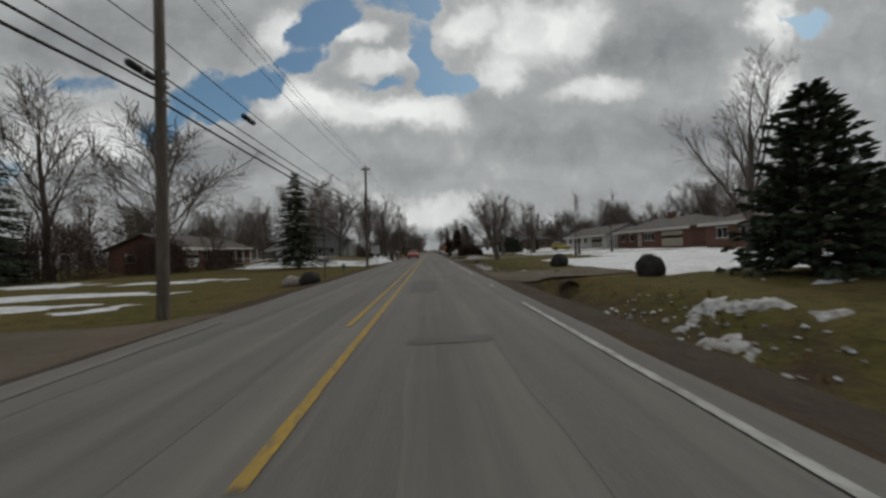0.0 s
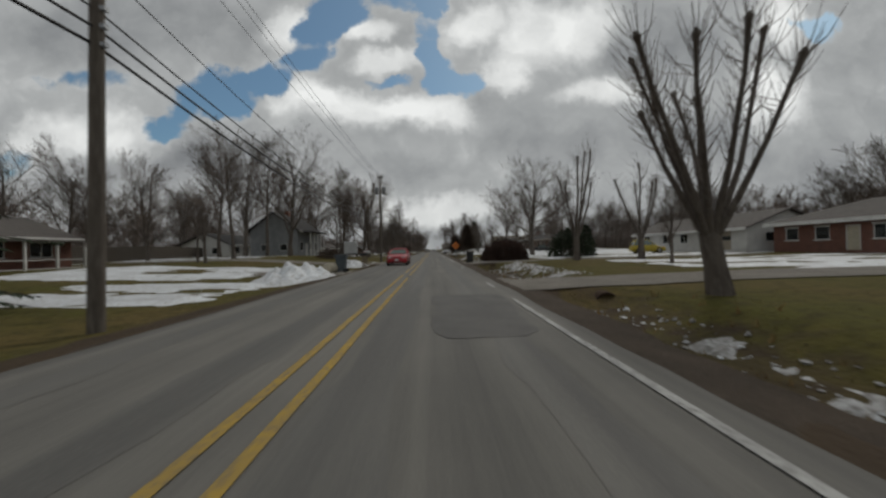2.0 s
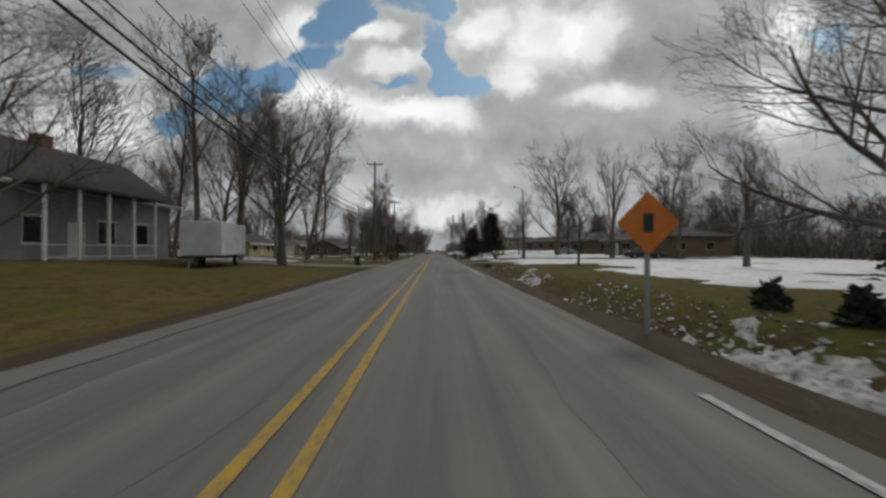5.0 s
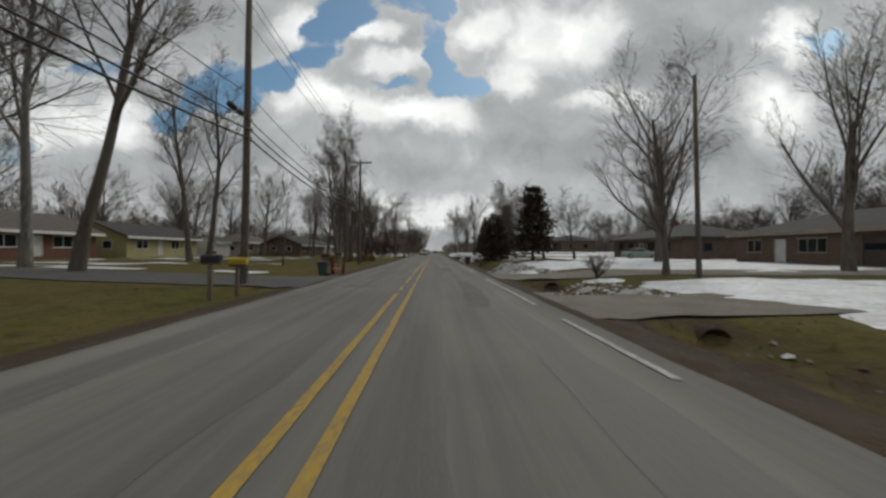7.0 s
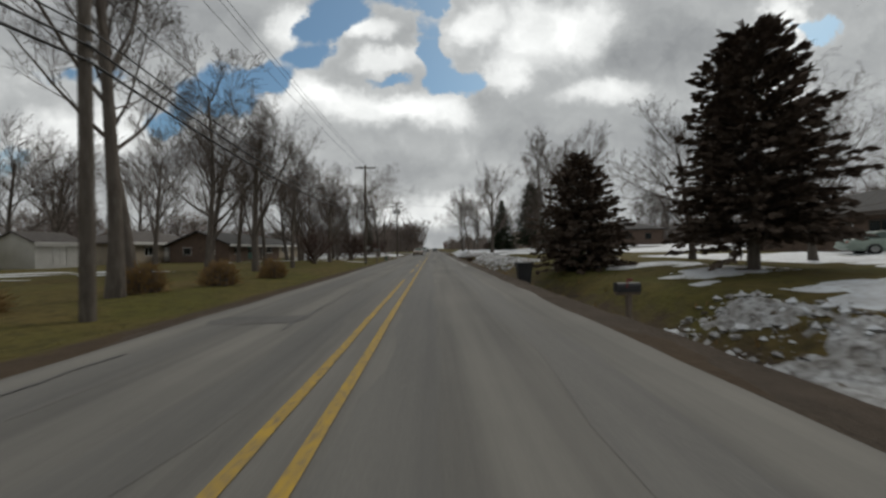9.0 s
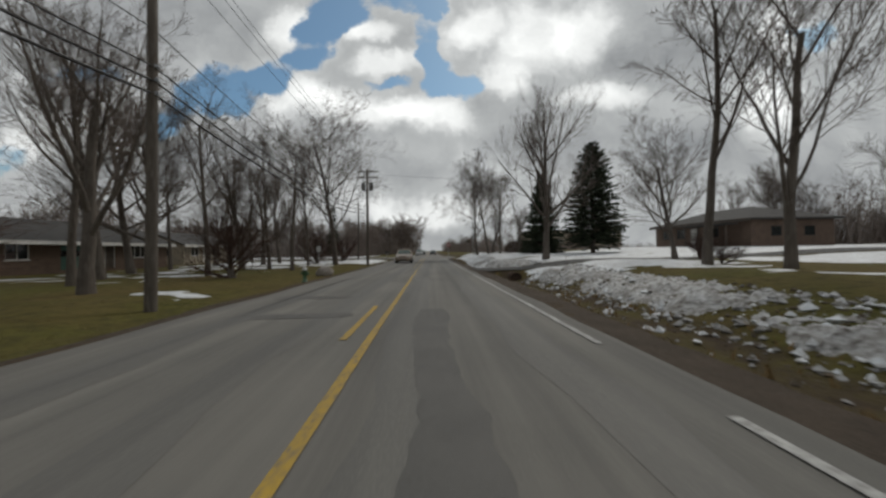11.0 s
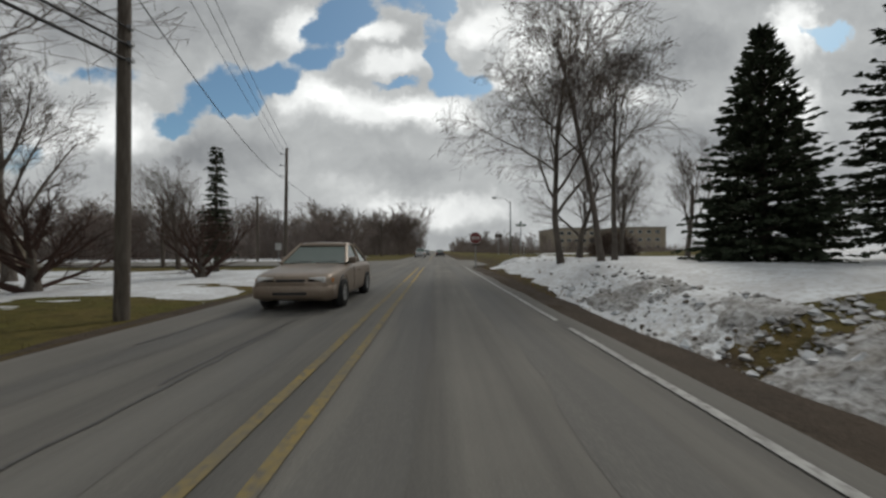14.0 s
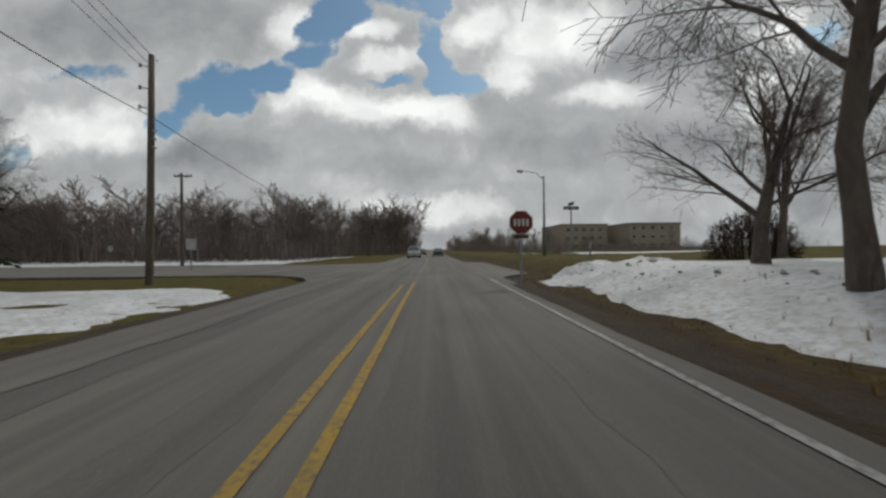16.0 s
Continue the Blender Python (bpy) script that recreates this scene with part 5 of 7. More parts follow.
def utility_pole(x, y, h, arm=0.0, lean=0.0, cans=0, twin=False, label="", brackets=False):
    base = thing("utility_pole", label or "weathered wooden utility pole carrying cables", "utility pole", "poles along the road")
    base.matrix_world = Matrix.Translation((x, y, gz(x, y))) @ pose(0, 0, 0, 0, lean, 0)
    verts, faces = [], []
    tube([Vector((0, 0, -0.3)), Vector((0.02, 0, h * 0.3)), Vector((0.0, 0.02, h * 0.7)), Vector((0, 0, h)), Vector((0, 0, h + 0.02))], [0.145, 0.132, 0.118, 0.1, 0.01], 12, verts, faces)
    part("shaft", mesh_from("shaft", verts, faces, M["pole"]), None, base)
    if arm:
        for zz in ((h - 0.25, h - 0.85) if twin else (h - 0.25,)):
            a = part("crossarm", boxed(-arm / 2, arm / 2, 0.12, 0.22, zz - 0.06, zz + 0.06, bevel=0.01), M["pole"], base)
            for k in (-0.95, -0.5, 0.5, 0.95):
                part("insulator", revolve([(0.02, 0), (0.03, 0.04), (0.06, 0.06), (0.035, 0.1), (0.055, 0.12), (0.02, 0.17)], 10), M["ceramic"], a, "grey insulator", True, pose(k * arm / 2, 0.17, zz + 0.06))
            for s in (-0.3, 0.3):
                part("brace", cylinder((arm * s, 0.17, zz - 0.05), (0, 0.13, zz - 0.6), 0.015, sides=6), M["galv"], base)
    if brackets:
        for k, zz in enumerate((h - 0.5, h - 1.4, h - 2.2)):
            b = part("bracket", cylinder((0, 0, zz), (-0.45, 0, zz + 0.06), 0.025, sides=8), M["galv"], base)
            part("insulator", revolve([(0.03, -0.08), (0.06, -0.04), (0.035, 0), (0.06, 0.05), (0.03, 0.1)], 10), M["ceramic"], b, "grey insulator", True, pose(-0.45, 0, zz + 0.06))
    for k in range(cans):
        px = (-0.42, 0.42, 0.0)[k]
        c = part("transformer", revolve([(0.2, 0), (0.23, 0.03), (0.23, 0.75), (0.24, 0.78), (0.18, 0.84), (0.06, 0.86)], 16), M["galv"], base, "grey transformer can", True, pose(px, 0.3 if k == 2 else 0.05, h - 2.3))
        part("bushing", revolve([(0.03, 0.86), (0.05, 0.9), (0.03, 0.94), (0.05, 0.98), (0.02, 1.05)], 8), M["ceramic"], c, "", True)
    for zz in (5.6, 5.95, 6.3):
        part("clamp", boxed(-0.05, 0.21, -0.05, 0.05, zz - 0.04, zz + 0.04), M["galv"], base, "steel cable clamp")
    return base


POLES = [(-6.6, -27.0, 9.9), (-6.72, 9.07, 10.0), (-6.35, 35.6, 10.3), (-6.1, 70.9, 10.2), (-7.5, 109.6, 10.8), (-7.6, 130.6, 10.4), (-7.25, 159.7, 10.4), (-6.75, 187.7, 10.3), (-11.8, 207.3, 9.4)]
utility_pole(-6.72, 9.07, 10.0, 0, 1.6, label="weathered leaning wooden utility pole beside the verge")
utility_pole(-6.35, 35.6, 10.3, 0.9, 1.4)
utility_pole(-6.1, 70.9, 10.6, 0.7, 0.8, 2, label="wooden utility pole with two transformers")
utility_pole(-7.5, 109.6, 12.0, 1.9, 0.5)
utility_pole(-7.6, 130.6, 10.4, 2.1, 0.3)
utility_pole(-7.25, 159.7, 10.4, 2.1, 0.8)
utility_pole(-6.75, 187.7, 10.3, 2.3, 0.4, 2, True, label="wooden utility pole with double crossarms and transformers")
utility_pole(-11.8, 207.3, 9.4, 0, 1.0, brackets=True, label="slim wooden utility pole with side insulators near the crossing")
for x, y, h in ((-13, 262, 9.5), (-13, 300, 9.5), (-12, 345, 9.5), (-23, 225, 8.5)):
    utility_pole(x, y, h, 1.6)


def cable(points, r, name, label, sag=0.012):
    verts, faces = [], []
    pts = []
    for a, b in zip(points, points[1:]):
        a, b = Vector(a), Vector(b)
        low = sag(a.y) if callable(sag) else sag
        for i in range(14):
            t = i / 14
            p = a.lerp(b, t)
            p.z -= (b - a).length * low * 4 * t * (1 - t)
            pts.append(p)
    pts.append(Vector(points[-1]))
    tube(pts, [r] * len(pts), 5, verts, faces)
    tagged(new(name, mesh_from(name, verts, faces, M["wire"])), label, "cable")


line = POLES[:-1]
for off, z, r in ((0.12, 5.6, 0.035), (0.16, 5.92, 0.03), (0.14, 6.3, 0.022), (0.1, 7.3, 0.016)):
    cable([(x + off, y, gz(x, y) + z) for x, y, h in line] + ([(-11.7, 207.3, z - 0.5), (-13, 262, z - 0.5)] if z > 7 else []), r, "telephone_cable", "thick black cable hanging between utility poles", lambda y: 0.013 if y < 30 else 0.032)
for off in (-0.42, 0.0, 0.42):
    cable([(x + off, y + 0.17, gz(x, y) + h - 0.05 + (0.2 if off == 0 else 0)) for x, y, h in line] + [(-11.8 + off, 207.3, 9.0)], 0.011, "power_line", "thin power line strung between pole tops", 0.01)
for x, y, z, yy in ((-6.6, 8.2, 5.9, 10.2), (-6.6, 107, 5.75, 108.4), (-6.1, 12.2, 6.2, 13.1)):
    b = thing("splice_case", "black cylindrical splice case on the cable", "splice case")
    part("shell", cylinder((x, y, z), (x, y + 0.7, z), 0.09, sides=10), M["black"], b, smooth=True)
    part("strap", cylinder((x, y + 0.32, z - 0.002), (x, y + 0.38, z - 0.002), 0.098, sides=10), M["galv"], b)
# a thin wire crossing over the road to the far lawn
cable([(-6.75, 187.7, 9.6), (13.0, 190.0, 9.2), (30, 192, 7.5)], 0.009, "service_wire", "thin service wire crossing above the road", 0.01)

# ---- houses ----


def cell_slab(xs, zs, y0, y1, solid):
    """One connected slab in the x-z plane, made of the cells for which solid(i, j) holds."""
    bm = bmesh.new()
    vs = {}

    def v(i, j, k):
        if (i, j, k) not in vs:
            vs[(i, j, k)] = bm.verts.new((xs[i], (y0, y1)[k], zs[j]))
        return vs[(i, j, k)]

    nx, nz = len(xs) - 1, len(zs) - 1
    full = lambda i, j: 0 <= i < nx and 0 <= j < nz and solid(i, j)
    for i in range(nx):
        for j in range(nz):
            if not full(i, j):
                continue
            bm.faces.new((v(i, j, 0), v(i + 1, j, 0), v(i + 1, j + 1, 0), v(i, j + 1, 0)))
            bm.faces.new((v(i, j + 1, 1), v(i + 1, j + 1, 1), v(i + 1, j, 1), v(i, j, 1)))
            for di, dj, a, b in ((-1, 0, (i, j), (i, j + 1)), (1, 0, (i + 1, j + 1), (i + 1, j)), (0, -1, (i + 1, j), (i, j)), (0, 1, (i, j + 1), (i + 1, j + 1))):
                if not full(i + di, j + dj):
                    bm.faces.new((v(*a, 0), v(*b, 0), v(*b, 1), v(*a, 1)))
    bmesh.ops.recalc_face_normals(bm, faces=bm.faces)
    return bm


def wall_with_openings(x0, x1, z0, z1, y0, y1, openings):
    """A wall slab along x with real openings: (a, b, za, zb) each."""
    xs = sorted({x0, x1, *(o[0] for o in openings), *(o[1] for o in openings)})
    zs = sorted({z0, z1, *(max(z0, o[2]) for o in openings), *(o[3] for o in openings)})

    def solid(i, j):
        cx, cz = (xs[i] + xs[i + 1]) / 2, (zs[j] + zs[j + 1]) / 2
        return not any(a < cx < b and za < cz < zb for a, b, za, zb in openings)

    return cell_slab(xs, zs, y0, y1, solid)


def ring(a, b, za, zb, y0, y1, t, bars=0, foot=True):
    """A frame of width t, with upright bars; foot: with a bottom rail."""
    xs = [a, a + t]
    for k in range(bars):
        c = a + (b - a) * (k + 1) / (bars + 1)
        xs += [c - t / 2, c + t / 2]
    xs += [b - t, b]
    zs = [za, za + t, zb - t, zb]
    return cell_slab(xs, zs, y0, y1, lambda i, j: i % 2 == 0 or j == 2 or (j == 0 and foot))


def window(parent, a, b, za, zb, y, trim, bars=1):
    w = part("window", boxed(a - 0.07, b + 0.07, y - 0.05, y - 0.003, zb, zb + 0.08), M[trim], parent)
    part("frame", ring(a, b, za, zb, y + 0.02, y + 0.1, 0.06, bars), M[trim], w)
    part("pane", boxed(a + 0.05, b - 0.05, y + 0.055, y + 0.065, za + 0.05, zb - 0.05), M["glass"], w, "dark window glass")
    part("sill", boxed(a - 0.08, b + 0.08, y - 0.07, y + 0.02, za - 0.06, za - 0.002), M[trim], w)


def door(parent, a, b, za, zb, y, mat):
    d = part("door", boxed(a + 0.05, b - 0.05, y + 0.05, y + 0.1, za, zb - 0.05, bevel=0.01), M[mat], parent)
    m = (a + b) / 2
    for x0, x1 in ((a + 0.14, m - 0.04), (m + 0.04, b - 0.14)):
        for z0, z1 in ((za + 0.15, za + 0.8), (za + 0.95, zb - 0.25)):
            part("panel", boxed(x0, x1, y + 0.035, y + 0.049, z0, z1, bevel=0.005), M[mat], d)
    part("handle", cylinder((b - 0.14, y + 0.05, za + 1.0), (b - 0.14, y - 0.02, za + 1.0), 0.025, sides=8), M["galv"], d)
    part("door_frame", ring(a, b, za, zb, y - 0.02, y + 0.045, 0.05, 0, False), M["trim"], d)


def garage_door(parent, a, b, za, zb, y, mat):
    g = part("garage_door", boxed(a, b, y + 0.08, y + 0.12, za, zb), M[mat], parent)
    for r in range(4):
        h = (zb - za) / 4
        part("panel", boxed(a + 0.06, b - 0.06, y + 0.05, y + 0.079, za + r * h + 0.04, za + (r + 1) * h - 0.04, bevel=0.01), M["glass"] if r == 2 else M[mat], g)


def gable_roof(w, d, h, rise, over, eave=0.0):
    bm = bmesh.new()
    t = 0.16
    prof = [(-over, h - over * rise / (d / 2)), (d / 2, h + rise), (d + over, h - over * rise / (d / 2))]
    lo = [[bm.verts.new((x, y, z)) for y, z in prof] for x in (-over, w + over)]
    hi = [[bm.verts.new((x, y, z + t)) for y, z in prof] for x in (-over, w + over)]
    for k in range(2):
        bm.faces.new((hi[0][k], hi[1][k], hi[1][k + 1], hi[0][k + 1]))
        bm.faces.new((lo[0][k + 1], lo[1][k + 1], lo[1][k], lo[0][k]))
        for e in (0, 1):
            bm.faces.new((lo[e][k], lo[e][k + 1], hi[e][k + 1], hi[e][k]))
    for k in (0, 2):
        bm.faces.new((lo[0][k], lo[1][k], hi[1][k], hi[0][k]))
    bmesh.ops.recalc_face_normals(bm, faces=bm.faces)
    return bm


def hip_roof(w, d, h, rise, over):
    bm = bmesh.new()
    a = [bm.verts.new(p) for p in ((-over, -over, h), (w + over, -over, h), (w + over, d + over, h), (-over, d + over, h))]
    b = [bm.verts.new((v.co.x, v.co.y, h + 0.16)) for v in a]
    r = [bm.verts.new((d / 2, d / 2, h + rise)), bm.verts.new((w - d / 2, d / 2, h + rise))]
    bm.faces.new(a[::-1])
    for i in range(4):
        bm.faces.new((a[i], a[(i + 1) % 4], b[(i + 1) % 4], b[i]))
    bm.faces.new((b[0], b[1], r[1], r[0]))
    bm.faces.new((b[2], b[3], r[0], r[1]))
    bm.faces.new((b[1], b[2], r[1]))
    bm.faces.new((b[3], b[0], r[0]))
    bmesh.ops.recalc_face_normals(bm, faces=bm.faces)
    return bm


def house(x, y0, y1, depth, h, wall, roof_mat, label, kind="gable", rise=1.5, items=(), trim="trim", porch=None, chimney=None, end_windows=True, over=0.55, z=None):
    """A house whose front runs along the road from y0 to y1 at x; items: (kind, start, width, sill, head, colour) along the front."""
    w = y1 - y0
    right = x > 0
    zz = (min(gz(x, y0), gz(x, y1)) if z is None else z) - 0.05
    ob = thing("house", label, "house")
    ob.matrix_world = pose(x, y1 if right else y0, zz, 0, 0, -90 if right else 90)
    holes = [(a, a + ww, s + 0.3, t + 0.3) for _, a, ww, s, t, *_ in items]
    H = h + 0.3
    part("wall", wall_with_openings(0, w, -0.3, H, 0, 0.2, holes), M[wall], ob)
    part("wall", boxed(0, w, depth - 0.2, depth, -0.3, H), M[wall], ob)
    for xa in (0.0, w - 0.2):
        bm = boxed(xa, xa + 0.2, 0.2, depth - 0.2, -0.3, H)
        if kind == "gable":
            va = [bm.verts.new((xx, yy, zq)) for xx in (xa, xa + 0.2) for yy, zq in ((0.02, H), (depth - 0.02, H), (depth / 2, H + rise - 0.02))]
            for f in ((0, 1, 2), (5, 4, 3), (0, 3, 4, 1), (1, 4, 5, 2), (2, 5, 3, 0)):
                bm.faces.new([va[i] for i in f])
            bmesh.ops.recalc_face_normals(bm, faces=bm.faces)
        sidewall = part("wall", bm, M[wall], ob)
        if end_windows:
            for c in (depth * 0.3, depth * 0.7):
                face = xa - 0.02 if xa < 1 else xa + 0.2
                fr = part("window", boxed(face, face + 0.02, c - 0.6, c + 0.6, 1.15, 2.25), M[trim], sidewall)
                part("pane", boxed(face - 0.008 if xa < 1 else face + 0.021, face - 0.001 if xa < 1 else face + 0.028, c - 0.52, c + 0.52, 1.23, 2.17), M["glass"], fr)
    part("floor", boxed(0.2, w - 0.2, 0.2, depth - 0.2, 0.0, 0.1), M["wood"], ob)
    roof = part("roof", gable_roof(w, depth, H, rise, over) if kind == "gable" else hip_roof(w, depth, H, rise, over), M[roof_mat], ob)
    bm = boxed(-over, w + over, -over - 0.03, -over - 0.003, H - (over * rise / (depth / 2) if kind == "gable" else 0) - 0.05, H + 0.17 - (over * rise / (depth / 2) if kind == "gable" else 0))
    part("fascia", bm, M[trim], ob)
    bm = cylinder((-over, -over - 0.08, H - 0.12 - (0.2 if kind == "gable" else 0)), (w + over, -over - 0.08, H - 0.12 - (0.2 if kind == "gable" else 0)), 0.06, sides=8)
    part("gutter", bm, M[trim], ob)
    for it in items:
        k, a, ww, s, t = it[:5]
        s, t = s + 0.3, t + 0.3
        if k == "window":
            window(ob, a, a + ww, s, t, 0.0, trim, max(0, round(ww / 0.8) - 1))
        elif k == "door":
            door(ob, a, a + ww, s, t, 0.0, it[5])
        else:
            garage_door(ob, a, a + ww, s, t, 0.0, it[5])
    if chimney:
        cx, cw = chimney
        part("chimney", boxed(cx, cx + cw, depth * 0.45, depth * 0.45 + 0.7, H + 0.2, H + rise + 0.8, bevel=0.02), M["brick"], roof, "brick chimney")
    if porch:
        a, b, out = porch
        p = part("porch_roof", boxed(a - 0.2, b + 0.2, -out - 0.25, -over - 0.12, H - 0.42, H - 0.28), M[roof_mat], ob)
        part("porch_floor", boxed(a, b, -out, -0.01, -0.3, 0.22), M["concrete"], ob)
        n = max(2, round((b - a) / 1.9) + 1)
        for i in range(n):
            px = a + 0.1 + (b - a - 0.2) * i / (n - 1)
            part("post", boxed(px - 0.07, px + 0.07, -out + 0.03, -out + 0.17, 0.22, H - 0.42, bevel=0.01), M[trim], ob, "white porch post" if trim == "trim" else "dark porch post")
        for z0 in (0.35, 1.0):
            part("rail", boxed(a + 0.1, b - 0.1, -out + 0.08, -out + 0.13, z0, z0 + 0.06), M[trim], p)
    return ob


W = lambda a, w=1.5, s=0.9, t=2.1: ("window", a, w, s, t)
D = lambda a, mat="trim": ("door", a, 1.0, 0.0, 2.08, mat)
G = lambda a, w=2.6, mat="trim": ("garage", a, w, 0.0, 2.15, mat)
# right-hand side
house(33, 23, 40, 8.5, 2.5, "brick", "shingle", "low red-brick ranch house with a grey-brown roof", "hip", 1.7, [W(1.5), W(4.5), D(7), W(9, 2.2), G(13, 2.8)])
house(35, 45, 63, 9, 2.5, "brick", "shingle", "low red-brick ranch house with a cream panel and white windows", "hip", 2.0, [W(1.2, 1.2), W(3.8, 1.2), D(6.2, "cream"), W(8, 2.4), G(12, 4.5, "cream")], chimney=(8, 1.0))
house(34, 65, 85, 9, 2.5, "white_siding", "shingle", "low white-sided ranch house with a garage", "gable", 1.8, [W(2, 1.4), D(4.6), W(6.4, 2), W(10, 1.4), G(13.5, 4.6, "tan_siding")])
house(31, 115, 131, 10, 2.6, "brick_brown", "shingle_dark", "low brown-brick house behind the bare trees", "hip", 2.0, [W(1.2), D(4), W(6, 2.2), G(10.5, 3.6, "dark_trim")], trim="tan_siding")
house(32, 140, 157, 11, 2.6, "brick_brown", "shingle_dark", "long low brown-brick house with a wide hip roof", "hip", 2.3, [W(1.5), W(4.5), D(7.6, "dark_trim"), W(9.5, 2.2), W(13, 1.6)], trim="dark_trim", chimney=(7.5, 0.8))
house(33, 185, 200, 9, 2.6, "brick_brown", "shingle_dark", "brown house with a columned porch on higher ground", "hip", 1.9, [W(1.5), W(4.2), D(6.8), W(9, 2)], porch=(8, 14, 1.8), trim="dark_trim")
# left-hand side
house(-37, 18, 34, 8, 2.6, "grey_siding", "shingle_dark", "low grey house half hidden by shrubs", "gable", 1.6, [W(2), W(5), D(8), G(11, 2.6)])
house(-30, 43, 58.5, 8.5, 2.5, "brick", "shingle", "red-brick ranch house with a white-posted porch", "gable", 1.7, [G(0.6, 2.6), W(4.2), D(7, "red_wood"), W(9, 2.0), W(12.5, 1.6)], porch=(8.5, 15, 1.8))
house(-34, 88, 108, 8, 2.5, "white_siding", "shingle_dark", "low white house behind tall bare trees", "gable", 1.8, [W(1.5), W(4.5), D(7), W(8.3, 1.4)])
house(-21.5, 85, 96, 7.5, 4.2, "grey_siding", "shingle_dark", "two-storey grey farmhouse with a steep dark roof and white porch", "gable", 2.8, [W(1.2, 1.1, 0.8, 2.3), D(3.4), W(5.2, 1.3, 0.8, 2.3), W(8, 1.1, 0.8, 2.3)], porch=(0.4, 7.4, 2.0), chimney=(5, 0.8))
house(-39, 114, 137, 9, 2.6, "brick", "shingle", "red-brick house with two white garage doors", "gable", 1.9, [W(1), G(5.0, 2.6), G(9.2, 2.8), W(13.5, 2), D(16.6), W(18.5, 2)])
house(-39, 141, 154, 8, 2.6, "yellow_siding", "shingle_dark", "pale yellow house with a dark roof", "gable", 1.7, [W(1.5, 1.8), D(5), W(7.5), W(10.2, 1.6)])
house(-38, 157, 161.4, 4, 2.3, "white_siding", "shingle", "small white garden shed with a gable roof", "gable", 1.0, [("door", 1.5, 1.4, 0, 2.0, "trim")], end_windows=False, over=0.25)
house(-40, 170, 184, 8, 2.6, "tan_siding", "shingle", "low tan house with a grey hip roof", "hip", 2.0, [W(2), D(5.5), W(8, 2)])
house(-30, 174.5, 191, 8.5, 2.4, "brick_brown", "shingle_dark", "brown-brick house with a dark roof and a green garage door", "gable", 1.8, [W(1.5), G(5.2, 2.6, "green_door"), D(9, "dark_trim"), W(11.5, 2.2)])
house(-33, 198, 209, 8, 2.5, "tan_siding", "shingle_dark", "low tan house near the crossing", "gable", 1.6, [W(1.5), D(4), W(6, 2)])


def flat_block(x0, x1, y0, y1, h, label, mat="tan_siding"):
    ob = thing("institution_building", label, "building")
    zz = gz(x0, y0) - 0.3
    ob.matrix_world = pose(x0, y0, zz)
    w, d = x1 - x0, y1 - y0
    floors = max(1, int(h / 3.6))
    holes = []
    part("wall", boxed(0, w, 0, d, 0, h), M[mat], ob)
    part("roof", boxed(-0.4, w + 0.4, -0.4, d + 0.4, h, h + 0.5, bevel=0.05), M["concrete"], ob, "pale flat roof edge")
    n = int(w / 4)
    for f in range(floors):
        for k in range(n):
            xa = 1 + k * (w - 2) / n
            wd = part("window", boxed(xa, xa + 2.2, -0.06, -0.005, f * 3.6 + 1.2, f * 3.6 + 2.9), M["trim"], ob)
            part("pane", boxed(xa + 0.1, xa + 2.1, -0.085, -0.062, f * 3.6 + 1.3, f * 3.6 + 2.8), M["glass"], wd)
    return ob


flat_block(58, 78, 345, 375, 11.5, "large flat-roofed tan building far beyond the crossing")
flat_block(82, 104, 335, 360, 11.0, "long flat-roofed tan building far beyond the crossing")

# the long board fence behind the lawn
fence = thing("board_fence", "long weathered brown board fence behind the lawn", "fence")
fence.matrix_world = pose(-38.5, 61, 0)
rng = random.Random(9)
plank = boxed(-0.014, 0.014, 0.005, 0.385, 0, 1.8, bevel=0.004)
plank_mesh = bpy.data.meshes.new("plank")
plank.to_mesh(plank_mesh)
plank.free()
plank_mesh.materials.append(M["pole"])
for k in range(100):
    yy = k * 0.39
    part("plank", plank_mesh, None, fence, m=pose(rng.uniform(-0.01, 0.01), yy, gz(-38.5, 61 + yy) + rng.uniform(-0.03, 0.03), 0, 0, 0))
for k in range(17):
    part("post", boxed(-0.12, -0.03, k * 2.4, k * 2.4 + 0.09, gz(-38.5, 61 + k * 2.4) - 0.2, gz(-38.5, 61 + k * 2.4) + 1.85), M["pole"], fence)

# ---- vehicles ----


def loft(sections, closed_ends=True):
    """A skin through cross-sections of equal length (each a half outline from bottom to top, mirrored in x)."""
    bm = bmesh.new()
    rings = []
    for yy, half in sections:
        ring = [bm.verts.new((hx, yy, z)) for hx, z in half] + [bm.verts.new((-hx, yy, z)) for hx, z in half[::-1]]
        rings.append(ring)
    n = len(rings[0])
    for a, b in zip(rings, rings[1:]):
        for i in range(n):
            bm.faces.new((a[i], a[(i + 1) % n], b[(i + 1) % n], b[i]))
    if closed_ends:
        bm.faces.new(rings[0])
        bm.faces.new(rings[-1][::-1])
    bmesh.ops.recalc_face_normals(bm, faces=bm.faces)
    return bm


